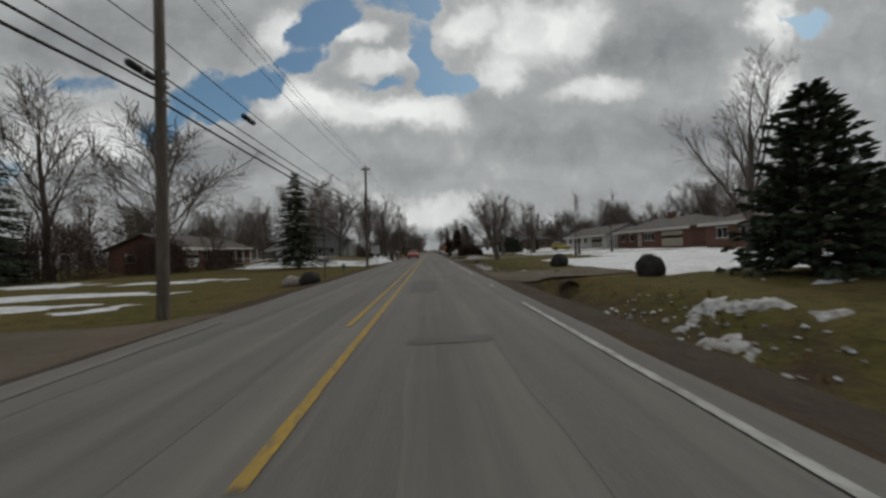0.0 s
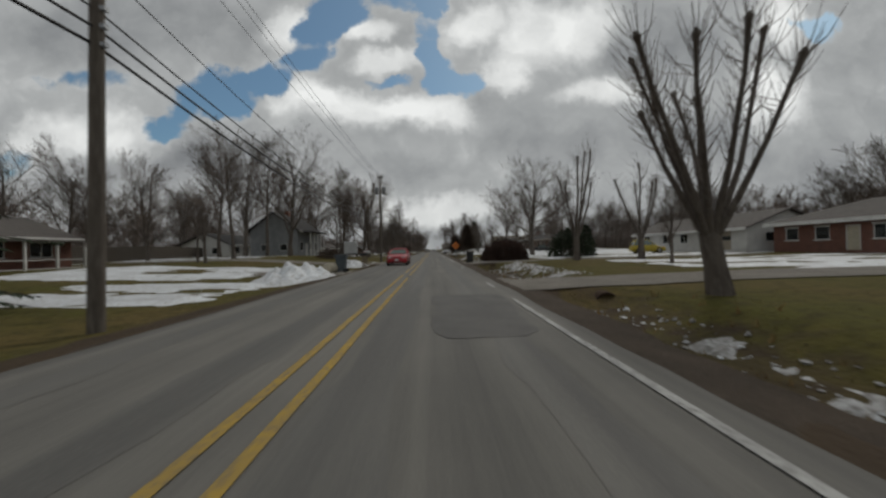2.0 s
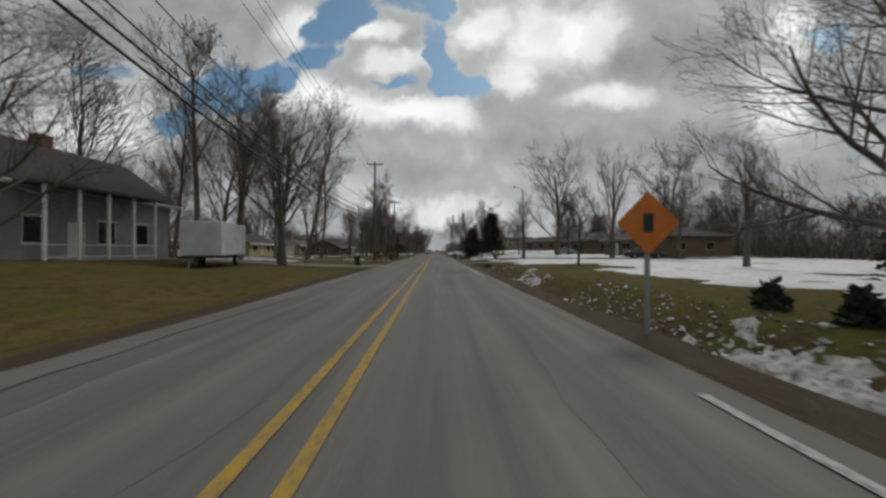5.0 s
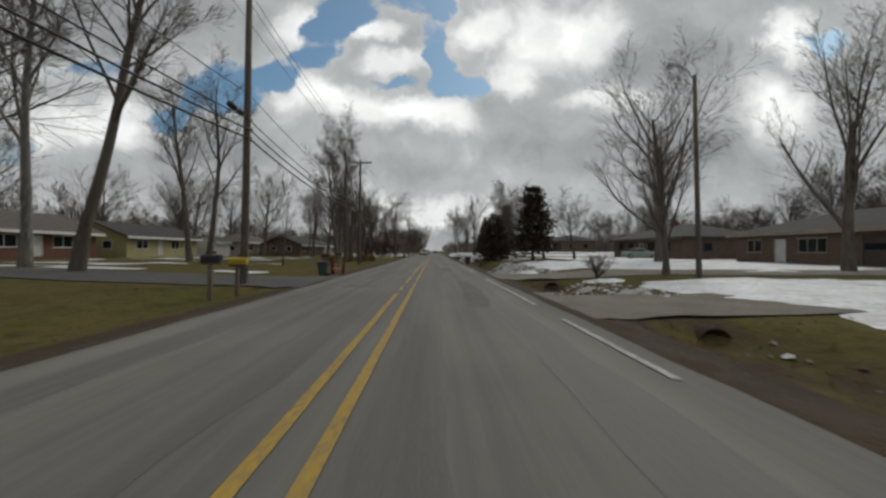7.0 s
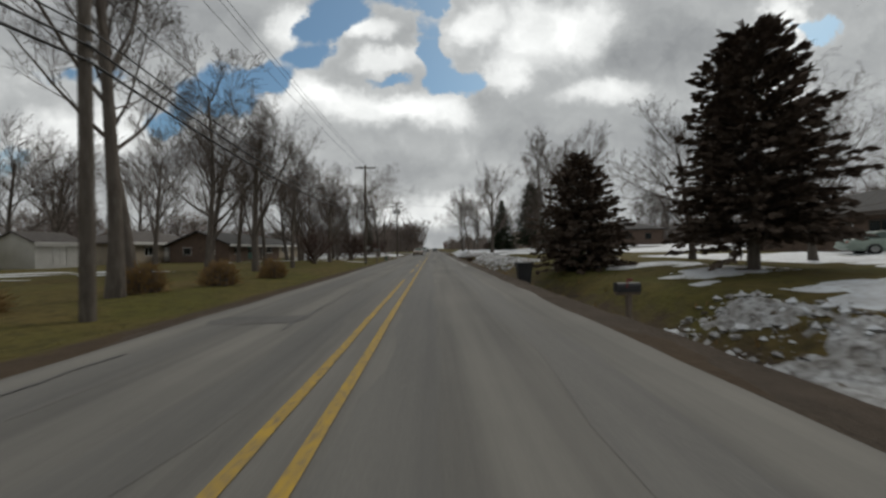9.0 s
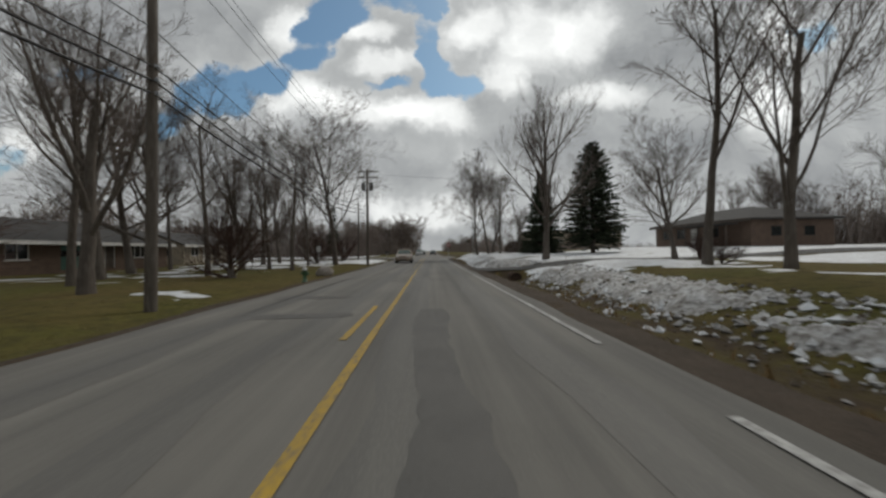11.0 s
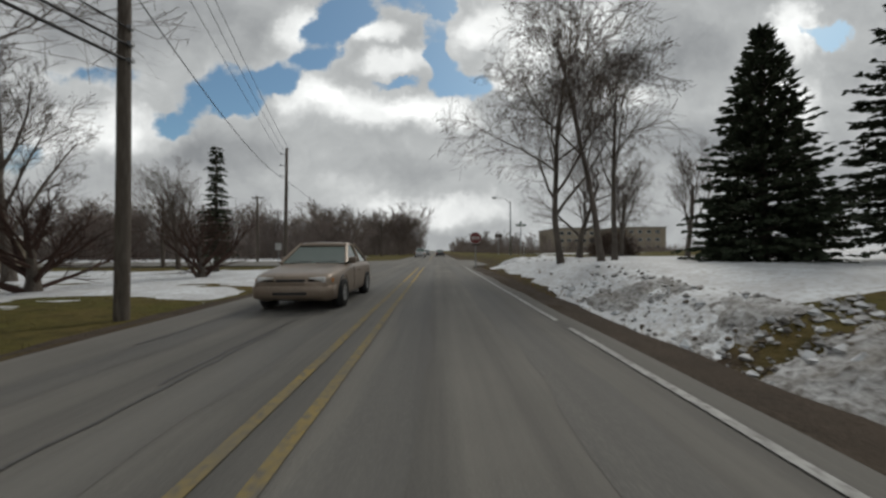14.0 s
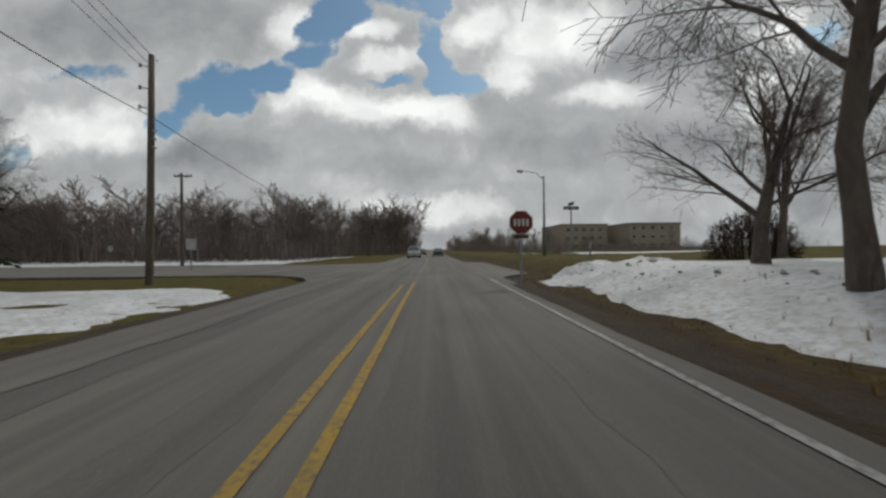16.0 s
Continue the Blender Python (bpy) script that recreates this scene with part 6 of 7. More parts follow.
def wheel(parent, x, y, r, side):
    w = part("wheel", revolve([(r * 0.62, -0.1), (r * 0.93, -0.1), (r, -0.07), (r, 0.07), (r * 0.93, 0.1), (r * 0.62, 0.1)], 22, False), M["rubber"], parent, "black tyre on a pale rim", True, pose(x, y, r, 0, 90, 0))
    rim = part("rim", revolve([(0.001, 0.08), (r * 0.12, 0.085), (r * 0.2, 0.06), (r * 0.53, 0.062), (r * 0.57, 0.09), (r * 0.61, 0.09), (r * 0.62, 0.02)] if side > 0 else [(r * 0.62, -0.02), (r * 0.61, -0.09), (r * 0.57, -0.09), (r * 0.53, -0.062), (r * 0.2, -0.06), (r * 0.12, -0.085), (0.001, -0.08)], 22), M["rim"], w, "pale alloy rim", True)
    for k in range(5):
        a = 2 * math.pi * k / 5
        bm = cylinder((0.05 * r * math.cos(a), 0.05 * r * math.sin(a), side * 0.05), (0.55 * r * math.cos(a), 0.55 * r * math.sin(a), side * 0.05), 0.035, 0.03, sides=6)
        part("spoke", bm, M["rim"], w)


def car(x, y, turn, paint, label, L=4.7, Wd=1.78, H=1.43, hood=1.15, van=False, base_z=None, plate=True):
    """A car that faces -y before it is turned; the origin lies under its middle."""
    ob = thing("car", label, "car")
    ob.matrix_world = pose(x, y, gz(x, y) + 0.03 if base_z is None else base_z, 0, 0, turn)
    hw, f = Wd / 2, -L / 2
    belt = 0.93 if not van else 1.02
    r = 0.315 if not van else 0.36
    nose = 0.64 if not van else 0.8
    wf, wr = f + 0.82, f + 0.82 + L * 0.58

    def sec(yy, low, shoulder, top, wk):
        w = hw * wk
        return (yy, [(w * 0.55, low), (w * 0.93, low + 0.02), (w * 0.99, low + 0.16), (w, (low + shoulder) / 2), (w * 0.985, shoulder - 0.12), (w * 0.93, shoulder - 0.02), (w * 0.7, top - 0.012), (w * 0.3, top)])

    b = [sec(f, 0.36, 0.64, 0.68, 0.76), sec(f + 0.08, 0.26, 0.71, 0.745, 0.88), sec(f + 0.3, 0.2, 0.77, 0.8, 0.95), sec(f + 0.7, 0.2, 0.83, 0.865, 0.985), sec(f + hood, 0.2, 0.89, belt - 0.01, 1.0),
         sec(f + hood + 0.3, 0.2, belt, belt + 0.03, 1.0), sec(0, 0.2, belt + 0.01, belt + 0.04, 1.0), sec(f + L - 1.25, 0.2, belt + 0.02, belt + 0.05, 1.0), sec(f + L - 0.55, 0.22, belt, belt + 0.04, 0.975),
         sec(f + L - 0.12, 0.27, belt - 0.06, belt, 0.9), sec(f + L, 0.36, belt - 0.14, belt - 0.1, 0.78)]
    bm = loft(b)
    bmesh.ops.subdivide_edges(bm, edges=bm.edges[:], cuts=1, smooth=0.6, use_grid_fill=True)
    body = part("body", bm, M[paint], ob, "", True)
    # cabin: a glass house with painted roof and pillars
    c0, c1, c2, c3 = f + hood + 0.18, f + hood + 0.95, f + L - (1.45 if not van else 0.5), f + L - (0.72 if not van else 0.15)
    rw, bw = hw * 0.68, hw * 0.9
    zb, zt = belt + 0.02, H - 0.035
    cab = bmesh.new()
    low = [cab.verts.new(p) for p in ((bw, c0, zb), (-bw, c0, zb), (-bw, c3, zb), (bw, c3, zb))]
    top = [cab.verts.new(p) for p in ((rw, c1, zt), (-rw, c1, zt), (-rw, c2, zt), (rw, c2, zt))]
    for i in range(4):
        cab.faces.new((low[i], low[(i + 1) % 4], top[(i + 1) % 4], top[i]))
    cab.faces.new(top)
    bmesh.ops.recalc_face_normals(cab, faces=cab.faces)
    part("windows", cab, M["car_glass"], ob, "greenish car glass").name = "glasshouse"
    rb = loft([(c1 - 0.12, [(rw * 0.9, zt - 0.08), (rw * 1.0, zt - 0.06), (rw * 0.9, zt - 0.03), (rw * 0.4, zt - 0.02)]), (c1 + 0.05, [(rw * 1.0, zt - 0.04), (rw * 1.05, zt - 0.02), (rw * 0.9, zt + 0.025), (rw * 0.4, zt + 0.035)]),
               ((c1 + c2) / 2, [(rw * 1.0, zt - 0.04), (rw * 1.06, zt - 0.015), (rw * 0.92, zt + 0.035), (rw * 0.4, zt + 0.05)]), (c2 + 0.02, [(rw * 1.0, zt - 0.05), (rw * 1.04, zt - 0.03), (rw * 0.9, zt + 0.01), (rw * 0.4, zt + 0.02)]),
               (c2 + 0.14, [(rw * 0.9, zt - 0.1), (rw * 1.0, zt - 0.08), (rw * 0.9, zt - 0.06), (rw * 0.4, zt - 0.05)])])
    part("roof", rb, M[paint], ob, "", True)
    for s in (1, -1):
        for a, t in (((s * bw, c0, zb), (s * rw, c1, zt)), ((s * bw, c3, zb), (s * rw, c2, zt)), ((s * bw * 1.0, (c0 + c3) / 2 + 0.15, zb), (s * rw * 1.02, (c1 + c2) / 2 + 0.1, zt))):
            part("pillar", cylinder(a, t, 0.045, 0.04, sides=6), M[paint], ob)
        part("mirror", boxed(s * hw * 0.97 - 0.09, s * hw * 0.97 + 0.11, c0 + 0.3, c0 + 0.42, belt + 0.02, belt + 0.17, bevel=0.03), M[paint], ob)
        part("headlight", boxed(s * hw * 0.58 - 0.2, s * hw * 0.58 + 0.2, f + 0.0, f + 0.3, nose - 0.07, nose + 0.075, bevel=0.05), M["lens"], body, "clear headlight")
        part("indicator", boxed(s * hw * 0.87 - 0.05, s * hw * 0.87 + 0.05, f + 0.17, f + 0.4, nose - 0.08, nose + 0.04, bevel=0.02), M["amber"], body, "amber corner lamp")
        part("tail_light", boxed(s * hw * 0.62 - 0.17, s * hw * 0.62 + 0.17, f + L - 0.1, f + L - 0.005, belt - 0.24, belt - 0.1, bevel=0.02), M["tail"], body, "red tail lamp")
        part("door_seam", boxed(s * hw * 1.002 - 0.004, s * hw * 1.002 + 0.004, c0 + 0.42, c0 + 0.435, 0.35, belt - 0.08), M["black"], body)
        part("door_handle", boxed(s * hw * 1.005 - 0.02, s * hw * 1.005 + 0.02, 0.1, 0.3, belt - 0.2, belt - 0.16, bevel=0.01), M[paint], body)
        for yy in (wf, wr):
            part("wheel_arch", revolve([(r * 1.16, -0.02), (r * 1.2, 0), (r * 1.2, 0.16), (r * 1.14, 0.16)] if s < 0 else [(r * 1.14, -0.16), (r * 1.2, -0.16), (r * 1.2, 0), (r * 1.16, 0.02)], 22, False), M["black"], body, "dark wheel arch", True, pose(s * hw * 0.985, yy, r + 0.02, 0, 90, 0))
            wheel(ob, s * (hw - 0.07), yy, r, s)
    part("grille", boxed(-0.3, 0.3, f - 0.012, f + 0.1, nose - 0.03, nose + 0.03, bevel=0.02), M["black"], body, "dark grille")
    bump = loft([(f - 0.05, [(hw * 0.45, 0.34), (hw * 0.62, 0.36), (hw * 0.64, 0.46), (hw * 0.45, 0.49)]), (f - 0.01, [(hw * 0.6, 0.28), (hw * 0.8, 0.3), (hw * 0.82, 0.5), (hw * 0.6, 0.54)]),
                 (f + 0.1, [(hw * 0.7, 0.25), (hw * 0.92, 0.27), (hw * 0.94, 0.52), (hw * 0.75, 0.56)]), (f + 0.32, [(hw * 0.7, 0.24), (hw * 0.985, 0.26), (hw * 1.0, 0.53), (hw * 0.8, 0.57)])])
    part("bumper", bump, M[paint], ob, "", True)
    part("bumper", boxed(-hw * 0.9, hw * 0.9, f + L - 0.12, f + L + 0.06, 0.36, 0.56, bevel=0.05), M[paint], ob, "", True)
    part("air_intake", boxed(-0.34, 0.34, f - 0.062, f - 0.02, 0.35, 0.41, bevel=0.01), M["black"], body)
    part("number_plate", boxed(-0.16, 0.16, f - 0.075, f - 0.055, 0.4, 0.52) if plate else boxed(-0.16, 0.16, f + L + 0.062, f + L + 0.075, 0.4, 0.54), M["plate"], body, "blank pale plate")
    for s in (1, -1):
        part("wiper", cylinder((s * 0.3 - 0.25, c0 - 0.015, zb + 0.015), (s * 0.3 + 0.25, c0 + 0.02, zb + 0.05), 0.01, sides=5), M["black"], ob)
    return ob


car(-2.78, 59.35, 0, "red_paint", "faded red compact saloon car on the opposite lane", 4.4, 1.72, 1.42, base_z=0.012)
car(-2.95, 189.4, 0, "tan_paint", "dusty tan saloon car on the opposite lane", 4.35, 1.74, 1.47, base_z=0.012, plate=False)
car(0.75, 256, 180, "dark_paint", "dark saloon car driving ahead far down the road", 4.6, base_z=0.012)
car(-3.1, 247, 0, "silver_paint", "silver sport utility car on the opposite lane far off", 4.7, 1.9, 1.8, 1.0, True, base_z=0.012)
car(-2.7, 275, 0, "dark_paint", "dark car on the opposite lane far off", 4.6, base_z=0.012)
car(28.6, 143.6, 60, "pale_paint", "pale green car parked before the brown house", 4.7)
car(27.6, 113.4, 70, "dark_paint", "dark car parked on the snowy driveway", 4.7)
car(28.0, 72.8, 75, "yellow_paint", "yellow off-road car parked before the white house", 3.9, 1.75, 1.75, 1.0, True)

trailer = thing("box_trailer", "white box trailer parked beside the farmhouse", "trailer")
trailer.matrix_world = pose(-14.3, 90.5, gz(-14.3, 90.5), 0, 0, 12)
part("body", boxed(-1.1, 1.1, -2.2, 2.2, 0.65, 2.7, bevel=0.06), M["canvas"], trailer)
part("chassis", boxed(-0.9, 0.9, -2.9, 2.1, 0.5, 0.64), M["black"], trailer)
for s in (1, -1):
    wheel(trailer, s * 1.0, 0.5, 0.34, s)
    part("mudguard", boxed(s * 1.0 - 0.14, s * 1.0 + 0.14, 0.05, 0.95, 0.7, 0.75), M["galv"], trailer)
part("drawbar", cylinder((0, -2.9, 0.55), (0, -3.7, 0.5), 0.05), M["black"], trailer)
part("jockey_leg", cylinder((0, -3.6, 0.52), (0, -3.6, 0.0), 0.035), M["galv"], trailer)

# ---- roadside things ----


def mailbox(x, y, label, body="mail_metal", h=1.05, turn=90, post="wood"):
    ob = thing("mailbox", label, "mailbox", "mailboxes along the road")
    ob.matrix_world = pose(x, y, gz(x, y), 0, 0, turn)
    part("post", boxed(-0.05, 0.05, -0.05, 0.05, -0.3, h, bevel=0.008), M[post], ob)
    part("arm", boxed(-0.04, 0.04, -0.3, 0.25, h - 0.07, h - 0.001), M[post], ob)
    bm = bmesh.new()
    prof = [(-0.09, 0), (0.09, 0), (0.09, 0.12)] + [(0.09 * math.cos(a), 0.12 + 0.09 * math.sin(a)) for a in (0.4, 0.8, 1.2, 1.57, 1.94, 2.34, 2.74)] + [(-0.09, 0.12)]
    ra = [bm.verts.new((px, -0.28, h + pz)) for px, pz in prof]
    rb = [bm.verts.new((px, 0.24, h + pz)) for px, pz in prof]
    for i in range(len(prof)):
        bm.faces.new((ra[i], ra[(i + 1) % len(prof)], rb[(i + 1) % len(prof)], rb[i]))
    bm.faces.new(ra[::-1])
    bm.faces.new(rb)
    bmesh.ops.recalc_face_normals(bm, faces=bm.faces)
    box_ob = part("box", bm, M[body], ob)
    part("lid", boxed(-0.095, 0.095, -0.3, -0.282, h - 0.002, h + 0.2, bevel=0.006), M[body], box_ob)
    flag = boxed(0.095, 0.105, -0.1, -0.07, h + 0.1, h + 0.3)
    part("flag", box(flag, 0.095, 0.105, -0.07, 0.04, h + 0.24, h + 0.3), M["sign_red"], box_ob, "small red flag")
    return ob


mailbox(-6.3, 21.3, "grey metal mailbox on a wooden post at the verge")
mailbox(-5.55, 57.2, "dark mailbox in a row at the verge", "black", 1.0)
mailbox(-5.5, 57.75, "dark mailbox in a row at the verge", "black", 1.0)
mailbox(-5.45, 58.4, "white mailbox in a row at the verge", "mail_white", 1.15)
mailbox(3.75, 61.9, "white mailbox on a short post beside the driveway", "mail_white", 0.8, -90)
mailbox(-6.6, 106.2, "dark mailbox with a newspaper tube below", "black", 1.1)
mailbox(-6.4, 107.2, "yellowed mailbox on a wooden post", "yellow_paint", 1.0)
mailbox(-7.4, 119.2, "red-brown mailbox on a wooden post", "rust", 1.0)
mailbox(-7.2, 121.6, "dark green mailbox with a yellow tube", "util_green", 1.1)
mailbox(-5.2, 154.4, "large pale mailbox on a timber post by the snow", "mail_metal", 1.15)
mailbox(-5.7, 195.5, "dark mailbox on a pale weathered post", "black", 1.15, post="concrete")
mailbox(4.2, 130.5, "dark mailbox leaning beside the ditch", "black", 1.0, -90)


def wheelie_bin(x, y, mat, label, turn=0, h=1.02, size=1.0):
    ob = thing("trash_bin", label, "trash bin")
    ob.matrix_world = pose(x, y, gz(x, y) + 0.04, 0, 0, turn) @ Matrix.Diagonal((size, size, size, 1))
    bm = bmesh.new()
    lo = [bm.verts.new(p) for p in ((-0.22, -0.23, 0.04), (0.22, -0.23, 0.04), (0.22, 0.23, 0.04), (-0.22, 0.23, 0.04))]
    hi = [bm.verts.new(p) for p in ((-0.29, -0.33, h * 0.9), (0.29, -0.33, h * 0.9), (0.29, 0.31, h * 0.9), (-0.29, 0.31, h * 0.9))]
    for i in range(4):
        bm.faces.new((lo[i], lo[(i + 1) % 4], hi[(i + 1) % 4], hi[i]))
    bm.faces.new(lo[::-1])
    bm.faces.new(hi)
    bmesh.ops.bevel(bm, geom=bm.edges[:], offset=0.03, segments=2, affect="EDGES")
    part("body", bm, M[mat], ob, smooth=False)
    part("lid", boxed(-0.32, 0.32, -0.37, 0.34, h * 0.9 + 0.002, h, bevel=0.03), M[mat], ob)
    part("handle", cylinder((-0.25, 0.4, h * 0.88), (0.25, 0.4, h * 0.88), 0.018), M[mat], ob)
    for s in (-1, 1):
        part("wheel", cylinder((s * 0.24, 0.26, 0.1), (s * 0.29, 0.26, 0.1), 0.12, sides=14), M["rubber"], ob)
    return ob


wheelie_bin(3.6, 60.5, "black", "black wheeled trash bin by the driveway", 90)
wheelie_bin(-5.5, 50.5, "blue_bin", "blue-grey wheeled trash bin at the driveway", -90, 1.1)
wheelie_bin(-6.86, 97.8, "black", "black wheeled trash bin at the driveway edge", -90, 1.1, 0.74)
wheelie_bin(-6.1, 114.7, "blue_bin", "blue wheeled trash bin on the verge", -90, 0.98, 0.78)
wheelie_bin(3.9, 138.2, "black", "black wheeled trash bin beyond the ditch", 90)

barrel = thing("barrel", "tan steel barrel lying on its side by the driveway", "barrel")
barrel.matrix_world = pose(-6.05, 50.1, gz(-6.05, 50.1) + 0.34, 0, 90, 70)
part("drum", revolve([(0.27, -0.42), (0.3, -0.42), (0.3, -0.15), (0.315, -0.13), (0.3, -0.11), (0.3, 0.13), (0.315, 0.15), (0.3, 0.17), (0.3, 0.42), (0.27, 0.42)], 20), M["cream"], barrel, smooth=True)
part("end_ring", revolve([(0.28, 0.40), (0.31, 0.40), (0.31, 0.44), (0.28, 0.44)], 20), M["rust"], barrel)

bench = thing("timber_frame", "low red painted timber frame standing on the verge", "timber frame")
bench.matrix_world = pose(-5.75, 116.3, gz(-5.75, 116.3), 0, 0, 12)
for s in (-0.3, 0.3):
    for t in (-0.85, 0.0, 0.85):
        part("post", boxed(s - 0.045, s + 0.045, t - 0.045, t + 0.045, -0.1, 0.62, bevel=0.006), M["red_wood"], bench)
for s in (-0.3, 0.3):
    part("rail", boxed(s - 0.03, s + 0.03, -0.95, 0.95, 0.24, 0.34), M["red_wood"], bench)
part("seat", boxed(-0.24, 0.24, -0.95, 0.95, 0.25, 0.29), M["red_wood"], bench)


def boulder(x, y, r, mat, label, seed, squash=0.75):
    rng = random.Random(seed)
    bm = bmesh.new()
    bmesh.ops.create_icosphere(bm, subdivisions=3, radius=r)
    for v in bm.verts:
        n = v.co.normalized()
        k = 1 + 0.22 * noise.noise(n * 1.4 + Vector((seed, 0, 0))) + 0.08 * noise.noise(n * 4 + Vector((0, seed, 0)))
        v.co = Vector((v.co.x * k * 1.15, v.co.y * k, v.co.z * k * squash))
    me = bpy.data.meshes.new("boulder")
    bm.to_mesh(me)
    bm.free()
    me.materials.append(M[mat])
    me.polygons.foreach_set("use_smooth", [True] * len(me.polygons))
    ob = new("boulder", me)
    ob.matrix_world = pose(x, y, gz(x, y) + r * squash * 0.6)
    return tagged(ob, label, "boulder")


boulder(-6.75, 17.3, 0.42, "stone", "pale field boulder at the driveway", 1)
boulder(-5.7, 16.9, 0.42, "stone_dark", "dark boulder at the driveway", 2, 0.95)
boulder(8.3, 12.6, 0.44, "stone_dark", "dark boulder on the snowy lawn", 6, 1.1)
boulder(7.8, 20.4, 0.42, "stone_dark", "dark boulder on the lawn's edge", 8, 1.1)
boulder(-6.6, 172.2, 0.42, "stone", "pale boulder beside the verge", 5, 0.9)


def culvert(x, y, r, label, length=1.6):
    ob = thing("culvert_pipe", label, "culvert pipe")
    ob.matrix_world = pose(x, y, min(gz(x, y - 0.6) + r * 0.4, -0.16 - r), 90, 0, 0)
    bm = bmesh.new()
    n = 18
    for j, (ra, z) in enumerate(((r, 0), (r, -length), (r * 0.88, -length), (r * 0.88, 0))):
        for i in range(n):
            bm.verts.new((ra * math.cos(2 * math.pi * i / n), ra * math.sin(2 * math.pi * i / n), z))
    bm.verts.ensure_lookup_table()
    for j in range(4):
        for i in range(n):
            a, b = j * n + i, j * n + (i + 1) % n
            c, d = ((j + 1) % 4) * n + (i + 1) % n, ((j + 1) % 4) * n + i
            bm.faces.new((bm.verts[a], bm.verts[b], bm.verts[c], bm.verts[d]))
    bmesh.ops.recalc_face_normals(bm, faces=bm.faces)
    part("pipe", bm, M["rust"], ob, smooth=True)
    for k in range(5):
        part("rib", revolve([(r * 1.0, -0.03), (r * 1.05, 0), (r * 1.0, 0.03)], 18), M["rust"], ob, m=pose(0, 0, -0.2 - k * 0.28))
    return ob


for x, y, r in ((5.5, 13.2, 0.42), (5.4, 38.9, 0.36), (5.4, 58.4, 0.38), (5.1, 102.6, 0.38), (5.3, 112.2, 0.38), (5.2, 171.7, 0.38), (4.9, 209.2, 0.36)):
    culvert(x, y, r, "rusty corrugated culvert pipe under the driveway")


def hydrant(x, y, label):
    ob = thing("fire_hydrant", label, "fire hydrant")
    ob.matrix_world = pose(x, y, gz(x, y))
    part("barrel", revolve([(0.15, -0.1), (0.15, 0.04), (0.1, 0.06), (0.1, 0.5), (0.13, 0.52), (0.13, 0.56)], 16), M["hydrant"], ob, smooth=True)
    part("bonnet", revolve([(0.125, 0.562), (0.12, 0.62), (0.08, 0.69), (0.03, 0.71), (0.03, 0.76)], 16), M["mail_white"], ob, "pale bonnet", True)
    part("nozzle", cylinder((-0.19, 0, 0.42), (0.19, 0, 0.42), 0.055, sides=12), M["hydrant"], ob)
    part("pumper_nozzle", cylinder((0, 0, 0.4), (0.2, 0.0, 0.4), 0.07, sides=12), M["hydrant"], ob)


hydrant(-7.3, 29.8, "green fire hydrant with a pale bonnet on the lawn")
hydrant(-6.1, 167.4, "green fire hydrant beside melting snow")


def sign(x, y, h, make, label, name="road_sign", post="galv", turn=0):
    ob = thing(name, label, "road sign")
    ob.matrix_world = pose(x, y, gz(x, y), 0, 0, turn)
    part("post", boxed(-0.035, 0.035, -0.02, 0.02, -0.3, h, bevel=0.005), M[post], ob)
    make(ob)
    return ob


def plate(parent, corners, z, mat, y=-0.035, t=0.006, name="plate", label=""):
    bm = bmesh.new()
    f = bm.faces.new([bm.verts.new((cx, y, z + cz)) for cx, cz in corners])
    ext = bmesh.ops.extrude_face_region(bm, geom=[f])
    bmesh.ops.translate(bm, verts=[g for g in ext["geom"] if isinstance(g, bmesh.types.BMVert)], vec=(0, t, 0))
    bmesh.ops.recalc_face_normals(bm, faces=bm.faces)
    return part(name, bm, M[mat], parent, label)


def octagon(r):
    return [(r * math.cos(math.pi / 8 + k * math.pi / 4), r * math.sin(math.pi / 8 + k * math.pi / 4)) for k in range(8)]


def rect(w, h):
    return [(-w / 2, -h / 2), (w / 2, -h / 2), (w / 2, h / 2), (-w / 2, h / 2)]


def make_stop(ob):
    p = plate(ob, octagon(0.43), 2.15, "trim", -0.03)
    plate(p, octagon(0.40), 2.15, "sign_red", -0.038, name="face")
    for k in range(4):
        plate(p, [(q[0] - 0.21 + k * 0.14, q[1]) for q in rect(0.085, 0.24)], 2.15, "trim", -0.044, 0.005, "bar")
    plate(ob, rect(0.5, 0.14), 1.68, "dark_trim", -0.03)


sign(2.75, 204.4, 2.5, make_stop, "weathered red stop sign on a steel post", "stop_sign")
sign(3.15, 73.2, 2.0, lambda ob: (plate(ob, [(0, -0.5), (0.5, 0), (0, 0.5), (-0.5, 0)], 1.75, "sign_orange"), plate(ob, rect(0.16, 0.3), 1.75, "black", -0.041, 0.005, "symbol")), "orange diamond warning sign on the shoulder", "warning_sign")
sign(8.2, 213.6, 3.1, lambda ob: (plate(ob, rect(0.95, 0.2), 3.05, "sign_green"), part("cross_plate", boxed(-0.005, 0.005, -0.45, 0.45, 3.2, 3.4), M["sign_green"], ob), [plate(ob, [(q[0] + o, q[1]) for q in rect(0.22, 0.07)], 3.05, "trim", -0.041, 0.005, "bar") for o in (-0.24, 0.1)]), "green street-name sign with crossed plates", "street_sign")
sign(8.0, 224.6, 2.7, lambda ob: plate(ob, rect(0.9, 0.4), 2.5, "dark_trim"), "dark rectangular sign board beyond the crossing")
sign(7.5, 209.6, 0.9, lambda ob: plate(ob, rect(0.12, 0.3), 0.75, "mail_white"), "short white marker post", "marker_post")
sign(-16.6, 216.8, 2.2, lambda ob: plate(ob, rect(0.6, 0.75), 1.85, "mail_white"), "white rectangular road sign near the crossing", turn=10)
